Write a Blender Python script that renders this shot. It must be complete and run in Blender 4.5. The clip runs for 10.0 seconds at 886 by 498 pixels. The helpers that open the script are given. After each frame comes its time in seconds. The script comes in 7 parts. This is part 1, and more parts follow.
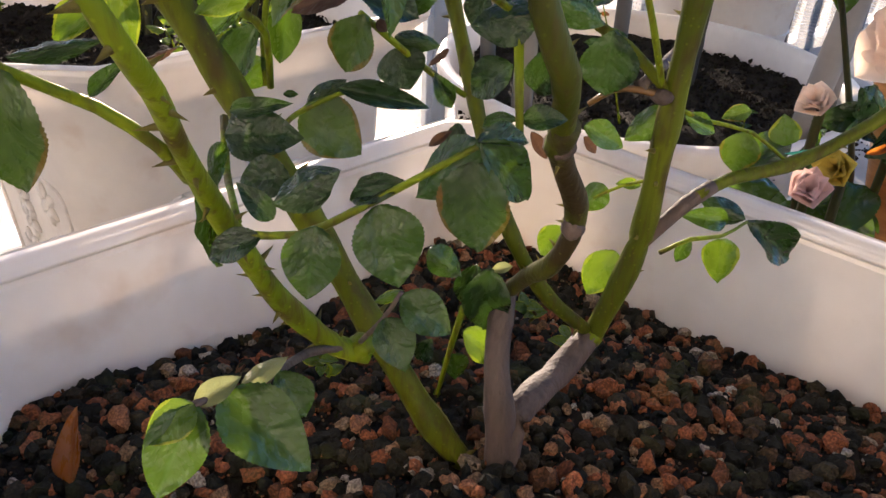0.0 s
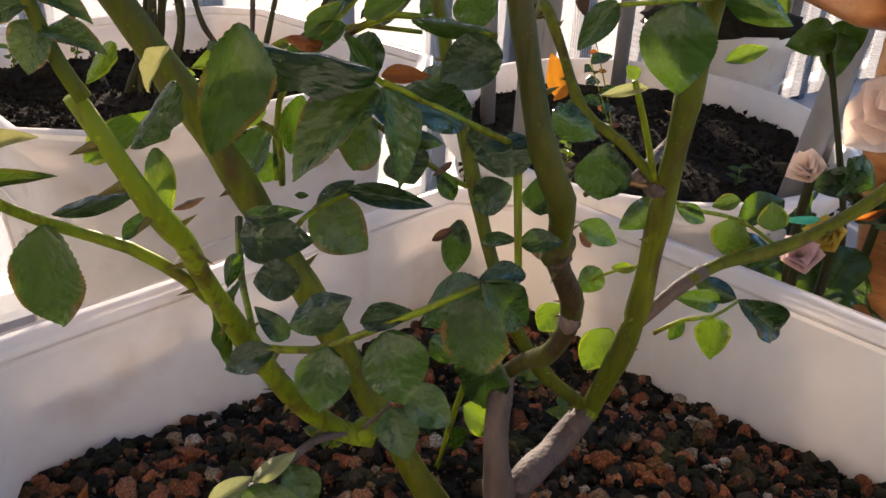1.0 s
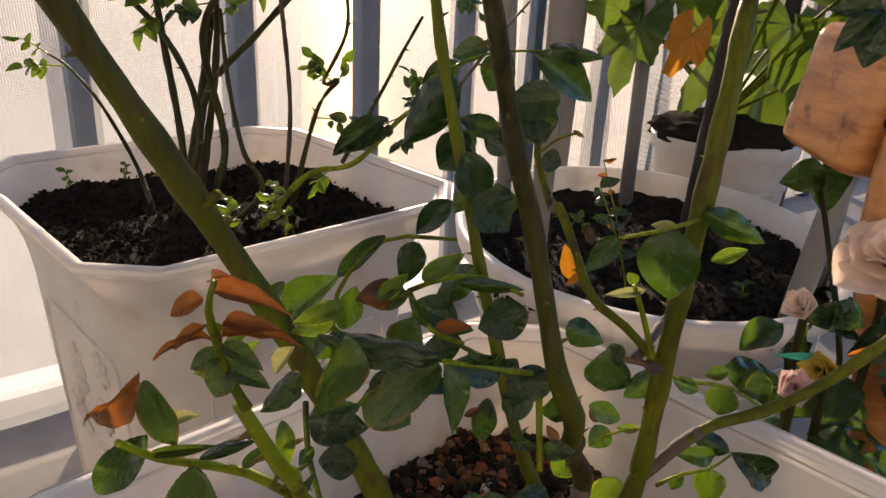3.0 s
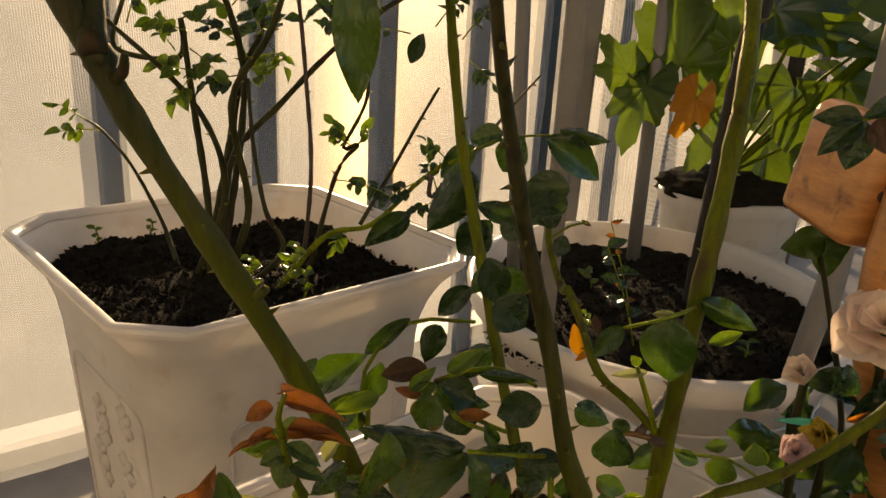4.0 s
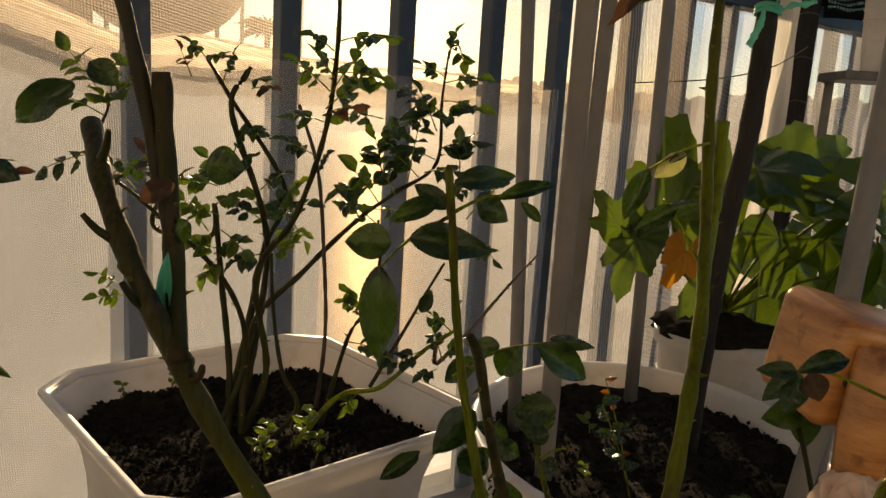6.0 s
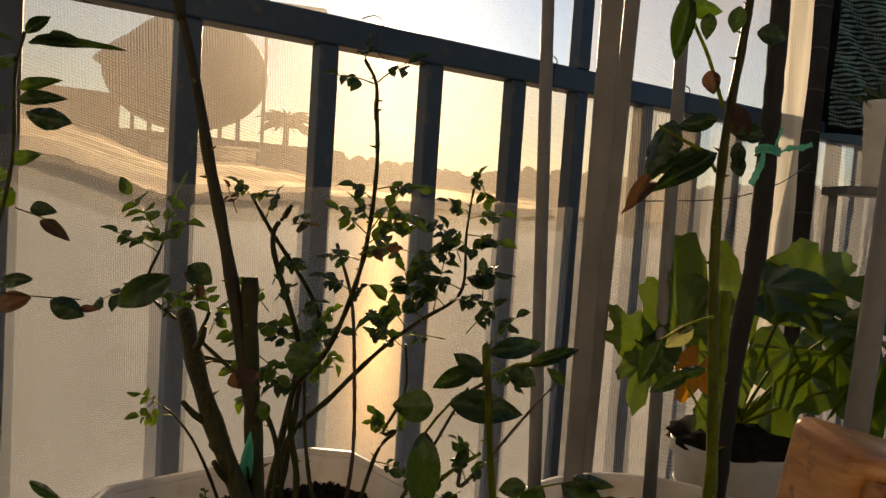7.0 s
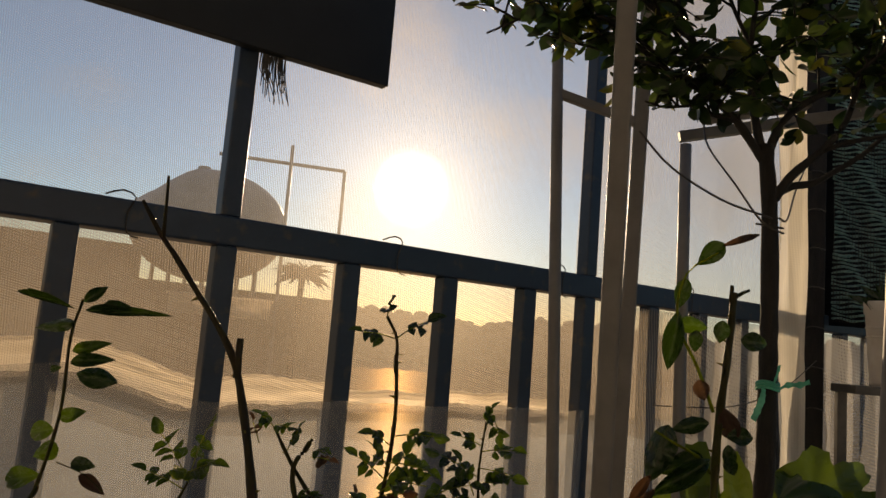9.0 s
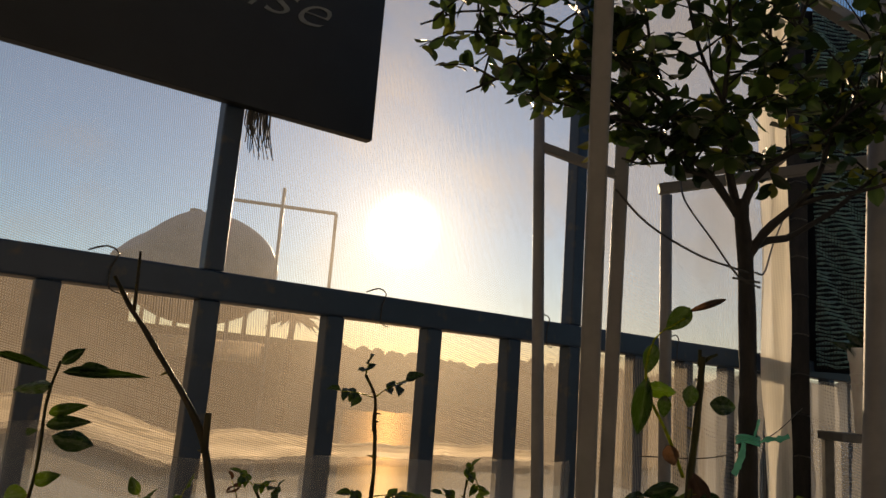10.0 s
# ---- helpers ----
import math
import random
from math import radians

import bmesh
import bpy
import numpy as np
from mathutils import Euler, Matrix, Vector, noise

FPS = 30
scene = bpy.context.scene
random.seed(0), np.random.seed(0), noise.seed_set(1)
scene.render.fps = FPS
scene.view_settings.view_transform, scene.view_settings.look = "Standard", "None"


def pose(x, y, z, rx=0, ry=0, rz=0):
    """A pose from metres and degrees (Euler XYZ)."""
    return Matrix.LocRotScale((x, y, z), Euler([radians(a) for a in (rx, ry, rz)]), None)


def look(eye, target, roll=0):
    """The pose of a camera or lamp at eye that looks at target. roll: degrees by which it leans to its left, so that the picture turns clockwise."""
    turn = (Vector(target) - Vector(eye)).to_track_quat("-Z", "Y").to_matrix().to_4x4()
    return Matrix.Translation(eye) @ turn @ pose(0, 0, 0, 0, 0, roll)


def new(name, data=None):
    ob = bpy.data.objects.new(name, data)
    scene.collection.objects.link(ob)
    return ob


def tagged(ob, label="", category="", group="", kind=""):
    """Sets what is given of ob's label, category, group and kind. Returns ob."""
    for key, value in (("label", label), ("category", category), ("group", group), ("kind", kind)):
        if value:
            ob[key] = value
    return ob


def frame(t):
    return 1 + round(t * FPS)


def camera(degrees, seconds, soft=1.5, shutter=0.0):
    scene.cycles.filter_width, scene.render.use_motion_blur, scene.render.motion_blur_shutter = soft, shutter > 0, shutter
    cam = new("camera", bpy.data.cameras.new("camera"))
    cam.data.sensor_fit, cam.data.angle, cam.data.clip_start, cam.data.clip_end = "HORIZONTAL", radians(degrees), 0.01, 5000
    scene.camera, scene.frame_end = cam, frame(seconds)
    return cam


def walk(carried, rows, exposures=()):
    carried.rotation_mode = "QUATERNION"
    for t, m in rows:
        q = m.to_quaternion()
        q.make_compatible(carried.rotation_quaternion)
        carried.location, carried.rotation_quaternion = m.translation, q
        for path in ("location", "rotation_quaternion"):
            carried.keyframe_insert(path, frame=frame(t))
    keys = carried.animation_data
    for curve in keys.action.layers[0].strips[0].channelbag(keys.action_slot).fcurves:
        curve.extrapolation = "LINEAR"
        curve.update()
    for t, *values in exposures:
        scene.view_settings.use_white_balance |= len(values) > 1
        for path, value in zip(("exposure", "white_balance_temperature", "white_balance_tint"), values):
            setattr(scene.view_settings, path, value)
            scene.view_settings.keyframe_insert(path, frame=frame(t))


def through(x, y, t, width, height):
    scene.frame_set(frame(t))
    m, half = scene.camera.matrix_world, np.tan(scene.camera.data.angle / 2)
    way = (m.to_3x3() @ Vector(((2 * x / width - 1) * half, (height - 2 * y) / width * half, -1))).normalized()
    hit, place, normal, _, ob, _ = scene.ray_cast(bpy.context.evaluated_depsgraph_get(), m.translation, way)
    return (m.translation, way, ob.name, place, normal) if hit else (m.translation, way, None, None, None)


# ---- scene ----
cam = camera(61.0, 10.0)
PATH = [
    (0, (0.0543, -0.0122, 0.5939), (0.0421, 1.7227, -0.4009), 2.46),
    (0.5, (0.0530, -0.0108, 0.6028), (0.0371, 1.7457, -0.3535), 2.62),
    (1, (0.0524, -0.0131, 0.6170), (0.0378, 1.7647, -0.2990), 2.80),
    (1.5, (0.0519, -0.0156, 0.6281), (0.0336, 1.7832, -0.2459), 2.87),
    (2, (0.0503, -0.0189, 0.6422), (0.0252, 1.8001, -0.1886), 3.03),
    (2.5, (0.0457, -0.0262, 0.6584), (0.0076, 1.8118, -0.1291), 3.09),
    (3.8, (0.0379, -0.0652, 0.7010), (-0.0471, 1.8262, 0.0564), 3.05),
    (4, (0.0368, -0.0660, 0.7050), (-0.0500, 1.8308, 0.0769), 3.25),
    (4.5, (0.0381, -0.0663, 0.7201), (-0.0547, 1.8458, 0.1412), 3.22),
    (5, (0.0392, -0.0772, 0.7437), (-0.0592, 1.8519, 0.2251), 3.30),
    (5.2, (0.0377, -0.0857, 0.7550), (-0.0610, 1.8513, 0.2668), 3.29),
    (6.3, (0.0334, -0.1312, 0.8101), (-0.0991, 1.8416, 0.5092), 3.71),
    (6.5, (0.0309, -0.1436, 0.8226), (-0.1126, 1.8353, 0.5712), 3.69),
    (7, (0.0198, -0.1703, 0.8504), (-0.1476, 1.8179, 0.7128), 3.85),
    (7.5, (0.0144, -0.1897, 0.8842), (-0.1707, 1.8015, 0.8589), 4.23),
    (8, (0.0132, -0.2014, 0.9128), (-0.1903, 1.7866, 0.9940), 4.41),
    (8.5, (0.0121, -0.2172, 0.9395), (-0.2062, 1.7632, 1.1137), 4.60),
    (9, (0.0142, -0.2342, 0.9614), (-0.2125, 1.7366, 1.2159), 4.60),
    (9.5, (0.0257, -0.2416, 0.9733), (-0.2016, 1.7196, 1.2923), 4.61),
    (10, (0.0304, -0.2462, 0.9817), (-0.1818, 1.7091, 1.3447), 4.34),
]
EXPOSURES = [(0, 2.60, 6250, 20), (0.6, 2.42, 6250, 20), (1.5, 2.28, 6300, 20), (2.5, 2.02, 6350, 20), (3.3, 1.66, 7300, 18), (4.2, 1.36, 9100, 13), (5.2, 1.09, 9000, 13), (6.5, 0.70, 8350, 14), (7.2, 0.38, 8500, 15), (8, 0.03, 8650, 16), (10, 0.0, 8300, 15)]
walk(cam, [(t, look(eye, target, roll)) for t, eye, target, roll in PATH], EXPOSURES)

# ---- world and light ----
SUN_AZ, SUN_EL = radians(-9.4), radians(11.7)
SUN_DIR = Vector((math.sin(SUN_AZ) * math.cos(SUN_EL), math.cos(SUN_AZ) * math.cos(SUN_EL), math.sin(SUN_EL)))

world = bpy.data.worlds.new("evening_sky")
world.use_nodes = True
scene.world = world
wn = world.node_tree
sky = wn.nodes.new("ShaderNodeTexSky")
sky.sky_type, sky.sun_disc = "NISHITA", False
sky.sun_elevation, sky.sun_rotation = SUN_EL, SUN_AZ
sky.air_density, sky.dust_density, sky.ozone_density = 1.1, 0.25, 5.5
wn.links.new(sky.outputs[0], wn.nodes["Background"].inputs[0])
wn.nodes["Background"].inputs[1].default_value = 0.110

sun_data = bpy.data.lights.new("sun", "SUN")
sun_data.energy, sun_data.angle, sun_data.color = 5.0, radians(0.6), (1.0, 0.83, 0.60)
sun = new("sun", sun_data)
sun.matrix_world = look(SUN_DIR * 50, (0, 0, 0))


# ---- material helpers ----
def mat(name, rough=0.5, metal=0.0):
    m = bpy.data.materials.new(name)
    m.use_nodes = True
    b = m.node_tree.nodes["Principled BSDF"]
    b.inputs["Roughness"].default_value, b.inputs["Metallic"].default_value = rough, metal
    return m, m.node_tree, b


def ramp(nt, source, stops):
    r = nt.nodes.new("ShaderNodeValToRGB")
    el = r.color_ramp.elements
    while len(el) < len(stops):
        el.new(0.5)
    for e, (p, c) in zip(el, stops):
        e.position, e.color = p, (*c, 1)
    nt.links.new(source, r.inputs[0])
    return r.outputs[0]


def tex(nt, kind, scale, coord="Object", detail=4.0, stretch=(1, 1, 1)):
    c, mp = nt.nodes.new("ShaderNodeTexCoord"), nt.nodes.new("ShaderNodeMapping")
    mp.inputs["Scale"].default_value = stretch
    nt.links.new(c.outputs[coord], mp.inputs[0])
    t = nt.nodes.new({"noise": "ShaderNodeTexNoise", "wave": "ShaderNodeTexWave", "cells": "ShaderNodeTexVoronoi"}[kind])
    t.inputs["Scale"].default_value = scale
    if kind != "cells":
        t.inputs["Detail"].default_value = detail
    nt.links.new(mp.outputs[0], t.inputs["Vector"])
    return t.outputs["Distance"] if kind == "cells" else t.outputs["Fac"]


def mixed(nt, fac, a, b, mode="MIX"):
    n = nt.nodes.new("ShaderNodeMix")
    n.data_type, n.blend_type = "RGBA", mode
    for sock, v in ((n.inputs[0], fac), (n.inputs[6], a), (n.inputs[7], b)):
        if isinstance(v, bpy.types.NodeSocket):
            nt.links.new(v, sock)
        else:
            sock.default_value = v if sock.type == "VALUE" else (*v, 1)
    return n.outputs[2]


def calc(nt, op, a, b=0.0):
    n = nt.nodes.new("ShaderNodeMath")
    n.operation = op
    for i, v in enumerate((a, b)):
        if isinstance(v, bpy.types.NodeSocket):
            nt.links.new(v, n.inputs[i])
        else:
            n.inputs[i].default_value = v
    return n.outputs[0]


def bump(nt, b, height, strength, distance=0.001):
    n = nt.nodes.new("ShaderNodeBump")
    n.inputs["Strength"].default_value, n.inputs["Distance"].default_value = strength, distance
    nt.links.new(height, n.inputs["Height"])
    nt.links.new(n.outputs[0], b.inputs["Normal"])


def surface(name, dark, light, scale, rough=0.5, relief=0.3, depth=0.0006, fine=6.0, metal=0.0, stretch=(1, 1, 1), spots=None, spec=0.5):
    """A plain two-tone surface with broad stains and fine grain."""
    m, nt, b = mat(name, rough, metal)
    big = tex(nt, "noise", scale, stretch=stretch)
    small = tex(nt, "noise", scale * fine, stretch=stretch)
    col = ramp(nt, big, ((0.3, dark), (0.7, light)))
    col = mixed(nt, 0.25, col, ramp(nt, small, ((0.3, dark), (0.7, light))))
    if spots:
        col = mixed(nt, ramp(nt, tex(nt, "noise", scale * 2.3), ((0.58, (0, 0, 0)), (0.72, (1, 1, 1)))), col, spots)
    nt.links.new(col, b.inputs["Base Color"])
    b.inputs["Specular IOR Level"].default_value = spec
    bump(nt, b, small, relief, depth)
    return m


def leaf_mat(name, top, vein, glow, gloss=0.35, through=0.45, edge=None):
    """A thin leaf: midrib and side veins, waxy puckered top, light shining through."""
    m, nt, b = mat(name, gloss)
    c = nt.nodes.new("ShaderNodeTexCoord")
    s = nt.nodes.new("ShaderNodeSeparateXYZ")
    nt.links.new(c.outputs["Generated"], s.inputs[0])
    off = calc(nt, "ABSOLUTE", calc(nt, "SUBTRACT", s.outputs[0], 0.5))
    rib = calc(nt, "POWER", calc(nt, "MAXIMUM", calc(nt, "SUBTRACT", 1.0, calc(nt, "MULTIPLY", off, 26.0)), 0.0), 0.6)
    sway = calc(nt, "MULTIPLY", tex(nt, "noise", 4.0, "Generated"), 0.10)
    slant = calc(nt, "ADD", calc(nt, "SUBTRACT", s.outputs[1], calc(nt, "MULTIPLY", off, 0.62)), sway)
    saw = calc(nt, "MULTIPLY", calc(nt, "ABSOLUTE", calc(nt, "SUBTRACT", calc(nt, "FRACT", calc(nt, "MULTIPLY", slant, 7.5)), 0.5)), 2.0)
    side = calc(nt, "POWER", saw, 20.0)
    veins = calc(nt, "MAXIMUM", rib, calc(nt, "MULTIPLY", side, 0.28))
    info = nt.nodes.new("ShaderNodeObjectInfo")
    patch = tex(nt, "noise", 2.0, "Generated")
    tone = ramp(nt, patch, ((0.3, tuple(v * 0.85 for v in top)), (0.75, tuple(v * 1.2 for v in top))))
    tone = mixed(nt, calc(nt, "MULTIPLY", info.outputs["Random"], 0.13), tone, glow)
    col = mixed(nt, calc(nt, "MULTIPLY", veins, 0.34), tone, vein)
    # edge colour: brown margin on one leaf, painted sun patch on the lit copy
    if edge:
        rim = calc(nt, "GREATER_THAN", calc(nt, "ADD", calc(nt, "ADD", off, calc(nt, "MULTIPLY", patch, 0.25)), calc(nt, "MULTIPLY", calc(nt, "MAXIMUM", calc(nt, "SUBTRACT", s.outputs[1], 0.55), 0.0), 0.75)), 0.54)
        col = mixed(nt, calc(nt, "MULTIPLY", rim, 0.8), col, edge)
    nt.links.new(col, b.inputs["Base Color"])
    b.inputs["Specular IOR Level"].default_value = 0.46
    nt.links.new(ramp(nt, tex(nt, "noise", 5.0, "Generated"), ((0.35, (gloss * 0.75,) * 3), (0.70, (gloss * 1.7,) * 3))), b.inputs["Roughness"])
    pillow = calc(nt, "SUBTRACT", calc(nt, "SUBTRACT", 1.0, calc(nt, "POWER", saw, 2.5)), calc(nt, "MULTIPLY", rib, 0.9))
    bump(nt, b, calc(nt, "ADD", calc(nt, "MULTIPLY", pillow, 0.11), calc(nt, "MULTIPLY", tex(nt, "noise", 6.0, "Generated", 2.0), 1.3)), 0.42, 0.0018)
    tr = nt.nodes.new("ShaderNodeBsdfTranslucent")
    nt.links.new(mixed(nt, calc(nt, "MULTIPLY", veins, 0.4), mixed(nt, 0.75, col, glow), vein), tr.inputs[0])
    mx = nt.nodes.new("ShaderNodeMixShader")
    mx.inputs[0].default_value = through
    nt.links.new(b.outputs[0], mx.inputs[1])
    nt.links.new(tr.outputs[0], mx.inputs[2])
    nt.links.new(mx.outputs[0], nt.nodes["Material Output"].inputs[0])
    return m


def sheet_mat(name, colour, clear, weave, diffuse=0.3, depth=0.14, haze=0.1, glints=0.0, tint=(1, 1, 1)):
    """Thin woven sheeting: part open holes, part white thread that scatters the light behind it, mostly onwards."""
    m, nt, b = mat(name, 0.6)
    big = tex(nt, "noise", 3.0)
    at = nt.nodes.new("ShaderNodeSeparateXYZ")
    nt.links.new(nt.nodes.new("ShaderNodeTexCoord").outputs["Object"], at.inputs[0])

    def threads(axis, other, pitch, sway, slope, patch):
        """Fine parallel threads, swaying a little, plain in some patches and faint in others."""
        run = calc(nt, "ADD", calc(nt, "MULTIPLY", at.outputs[axis], 6.283 / pitch), calc(nt, "MULTIPLY", at.outputs[other], slope / pitch))
        wave = calc(nt, "SINE", calc(nt, "ADD", run, calc(nt, "MULTIPLY", tex(nt, "noise", 2.2, detail=1.0), sway)))
        return calc(nt, "MULTIPLY", wave, ramp(nt, tex(nt, "noise", patch, detail=2.0, stretch=(1, 1, 0.7)), ((0.40, (0.22,) * 3), (0.64, (1,) * 3))))

    thread = calc(nt, "ADD", threads(0, 2, weave, 26.0, 0.3, 2.6), calc(nt, "MULTIPLY", threads(2, 0, weave * 1.1, 60.0, 1.4, 4.1), 0.6))
    col = mixed(nt, 0.5, colour, ramp(nt, big, ((0.3, tuple(v * 0.8 for v in colour)), (0.7, colour))))
    nt.links.new(col, b.inputs["Base Color"])
    tr, tp = nt.nodes.new("ShaderNodeBsdfTranslucent"), nt.nodes.new("ShaderNodeBsdfTransparent")
    nt.links.new(col, tr.inputs[0])
    tp.inputs[0].default_value = (*tint, 1)
    # light bent a little to both sides of its way by the threads
    bent = nt.nodes.new("ShaderNodeMixShader")
    for k, ior in enumerate((1.34, 0.75)):
        rf = nt.nodes.new("ShaderNodeBsdfRefraction")
        rf.inputs["Color"].default_value, rf.inputs["Roughness"].default_value, rf.inputs["IOR"].default_value = (1.0, 0.93, 0.84, 1), 1.0, ior
        nt.links.new(rf.outputs[0], bent.inputs[1 + k])
    m1, m2, m3 = (nt.nodes.new("ShaderNodeMixShader") for _ in range(3))
    m1.inputs[0].default_value, m3.inputs[0].default_value = diffuse, haze
    nt.links.new(tr.outputs[0], m1.inputs[1])
    nt.links.new(b.outputs[0], m1.inputs[2])
    nt.links.new(m1.outputs[0], m3.inputs[1])
    nt.links.new(bent.outputs[0], m3.inputs[2])
    holes = calc(nt, "ADD", clear, calc(nt, "MULTIPLY", thread, depth))
    if glints:
        # glints on the weave put in as pale patches, where the holes are stopped up
        glint_patch = ramp(nt, tex(nt, "noise", 2.4, detail=7.0, stretch=(1, 1, 1.5)), ((0.48, (0,) * 3), (0.66, (1,) * 3)))
        holes = calc(nt, "SUBTRACT", holes, calc(nt, "MULTIPLY", glint_patch, glints))
    nt.links.new(holes, m2.inputs[0])
    nt.links.new(m3.outputs[0], m2.inputs[1])
    nt.links.new(tp.outputs[0], m2.inputs[2])
    nt.links.new(m2.outputs[0], nt.nodes["Material Output"].inputs[0])
    return m


def cane_mat(name, dark, light, scar, scars=0.56, shade_span=None):
    """Rose bark: green skin, lengthwise cracks and brown scars, small pores."""
    m, nt, b = mat(name, 0.48)
    b.inputs["Specular IOR Level"].default_value = 0.12
    b.inputs["Subsurface Weight"].default_value, b.inputs["Subsurface Scale"].default_value = 0.45, 0.004
    b.inputs["Subsurface Radius"].default_value = (1.0, 1.0, 0.15)
    col = ramp(nt, tex(nt, "noise", 30, stretch=(1, 1, 0.4)), ((0.32, dark), (0.70, light)))
    crack = tex(nt, "noise", 420, stretch=(1, 1, 0.10))
    col = mixed(nt, ramp(nt, tex(nt, "noise", 55, stretch=(1, 1, 0.55)), ((scars, (0, 0, 0)), (scars + 0.10, (0.85,) * 3))), col, scar)
    col = mixed(nt, ramp(nt, crack, ((0.50, (0, 0, 0)), (0.66, (0.55,) * 3))), col, scar)
    pore = tex(nt, "cells", 330)
    col = mixed(nt, ramp(nt, pore, ((0.08, (0.35,) * 3), (0.20, (0, 0, 0)))), col, tuple(v * 1.6 for v in light))
    if shade_span:
        # backlit shade put into the colour: cane turns dark brown higher up
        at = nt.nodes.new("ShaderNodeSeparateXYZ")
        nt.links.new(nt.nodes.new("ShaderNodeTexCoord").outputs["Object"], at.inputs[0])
        shade_z = calc(nt, "ADD", at.outputs[2], calc(nt, "MULTIPLY", calc(nt, "SUBTRACT", tex(nt, "noise", 25), 0.5), 0.12))
        col = mixed(nt, ramp(nt, shade_z, ((shade_span[0], (0, 0, 0)), (shade_span[1], (0.9,) * 3))), col, ramp(nt, crack, ((0.35, (0.012, 0.011, 0.006)), (0.65, (0.045, 0.038, 0.018)))))
    nt.links.new(col, b.inputs["Base Color"])
    bump(nt, b, calc(nt, "ADD", crack, tex(nt, "noise", 90)), 0.45, 0.0012)
    return m


# ---- materials ----
PLASTIC = surface("white_planter_plastic", (0.61, 0.58, 0.56), (0.84, 0.82, 0.79), 11, 0.33, 0.2, spots=(0.60, 0.52, 0.46))
pnt = PLASTIC.node_tree
seep, shell = pnt.nodes.new("ShaderNodeBsdfTranslucent"), pnt.nodes.new("ShaderNodeMixShader")
seep.inputs[0].default_value, shell.inputs[0].default_value = (0.80, 0.74, 0.67, 1), 0.38
pnt.links.new(pnt.nodes["Principled BSDF"].outputs[0], shell.inputs[1])
pnt.links.new(seep.outputs[0], shell.inputs[2])
pnt.links.new(shell.outputs[0], pnt.nodes["Material Output"].inputs[0])
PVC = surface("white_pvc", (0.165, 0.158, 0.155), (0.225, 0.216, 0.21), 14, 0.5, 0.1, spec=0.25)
FENCE = surface("grey_blue_fence_paint", (0.014, 0.030, 0.060), (0.025, 0.049, 0.092), 16, 0.42, 0.3, spots=(0.07, 0.07, 0.07))
SOIL = surface("wet_dark_soil", (0.009, 0.008, 0.0065), (0.030, 0.024, 0.017), 60, 0.9, 0.9, 0.004, spots=(0.020, 0.024, 0.008), spec=0.03)
FLOOR = surface("grey_floor_screed", (0.15, 0.14, 0.13), (0.26, 0.245, 0.23), 5, 0.7, 0.4, spots=(0.16, 0.15, 0.14))
LEDGE = surface("pale_ledge_paint", (0.50, 0.46, 0.40), (0.68, 0.63, 0.55), 10, 0.6, 0.3)
WOOD = surface("varnished_orange_wood", (0.28, 0.10, 0.028), (0.62, 0.28, 0.09), 16, 0.28, 0.25, stretch=(1, 1, 5), spots=(0.14, 0.045, 0.018))
KNOT = surface("dark_wood_knot", (0.03, 0.015, 0.01), (0.06, 0.03, 0.02), 30, 0.4)
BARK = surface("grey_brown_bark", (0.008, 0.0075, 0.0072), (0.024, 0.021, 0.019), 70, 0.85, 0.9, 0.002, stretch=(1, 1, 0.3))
CANE = cane_mat("green_rose_cane", (0.085, 0.118, 0.004), (0.180, 0.225, 0.008), (0.055, 0.030, 0.012))
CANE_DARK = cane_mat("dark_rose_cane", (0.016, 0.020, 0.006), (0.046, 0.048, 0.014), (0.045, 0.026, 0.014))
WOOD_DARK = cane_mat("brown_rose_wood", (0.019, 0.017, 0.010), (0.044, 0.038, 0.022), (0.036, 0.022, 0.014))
CANE_MID = cane_mat("olive_rose_cane", (0.042, 0.056, 0.003), (0.108, 0.128, 0.006), (0.050, 0.032, 0.010), 0.57)
CANE_RED = surface("red_young_stem", (0.10, 0.045, 0.012), (0.16, 0.085, 0.02), 60, 0.4)
# canes whose upper ends carry painted backlit shade, from the given heights
CANE_BACKLIT = cane_mat("backlit_rose_cane", (0.042, 0.056, 0.003), (0.108, 0.128, 0.006), (0.050, 0.032, 0.010), 0.57, (0.52, 0.70))
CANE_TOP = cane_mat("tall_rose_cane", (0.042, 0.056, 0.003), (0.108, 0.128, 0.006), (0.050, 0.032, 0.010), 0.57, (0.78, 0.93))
CANE_TIP = cane_mat("backlit_tip_rose_cane", (0.034, 0.045, 0.003), (0.090, 0.106, 0.006), (0.050, 0.032, 0.010), 0.57, (0.52, 0.62))
CANE_OLD = cane_mat("cracked_rose_cane", (0.030, 0.034, 0.007), (0.095, 0.095, 0.016), (0.030, 0.018, 0.010), 0.42)
CANE_BROWN = surface("woody_rose_cane", (0.042, 0.028, 0.022), (0.100, 0.068, 0.054), 80, 0.7, 0.7, 0.0015, stretch=(1, 1, 0.3))
THORN = leaf_mat("yellow_green_thorn", (0.10, 0.085, 0.018), (0.14, 0.10, 0.02), (0.34, 0.30, 0.02), 0.4, 0.40)
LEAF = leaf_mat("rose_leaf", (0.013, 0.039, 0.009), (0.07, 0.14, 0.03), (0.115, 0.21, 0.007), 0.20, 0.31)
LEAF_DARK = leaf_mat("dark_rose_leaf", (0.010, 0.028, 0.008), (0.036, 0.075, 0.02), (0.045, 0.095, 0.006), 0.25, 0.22)
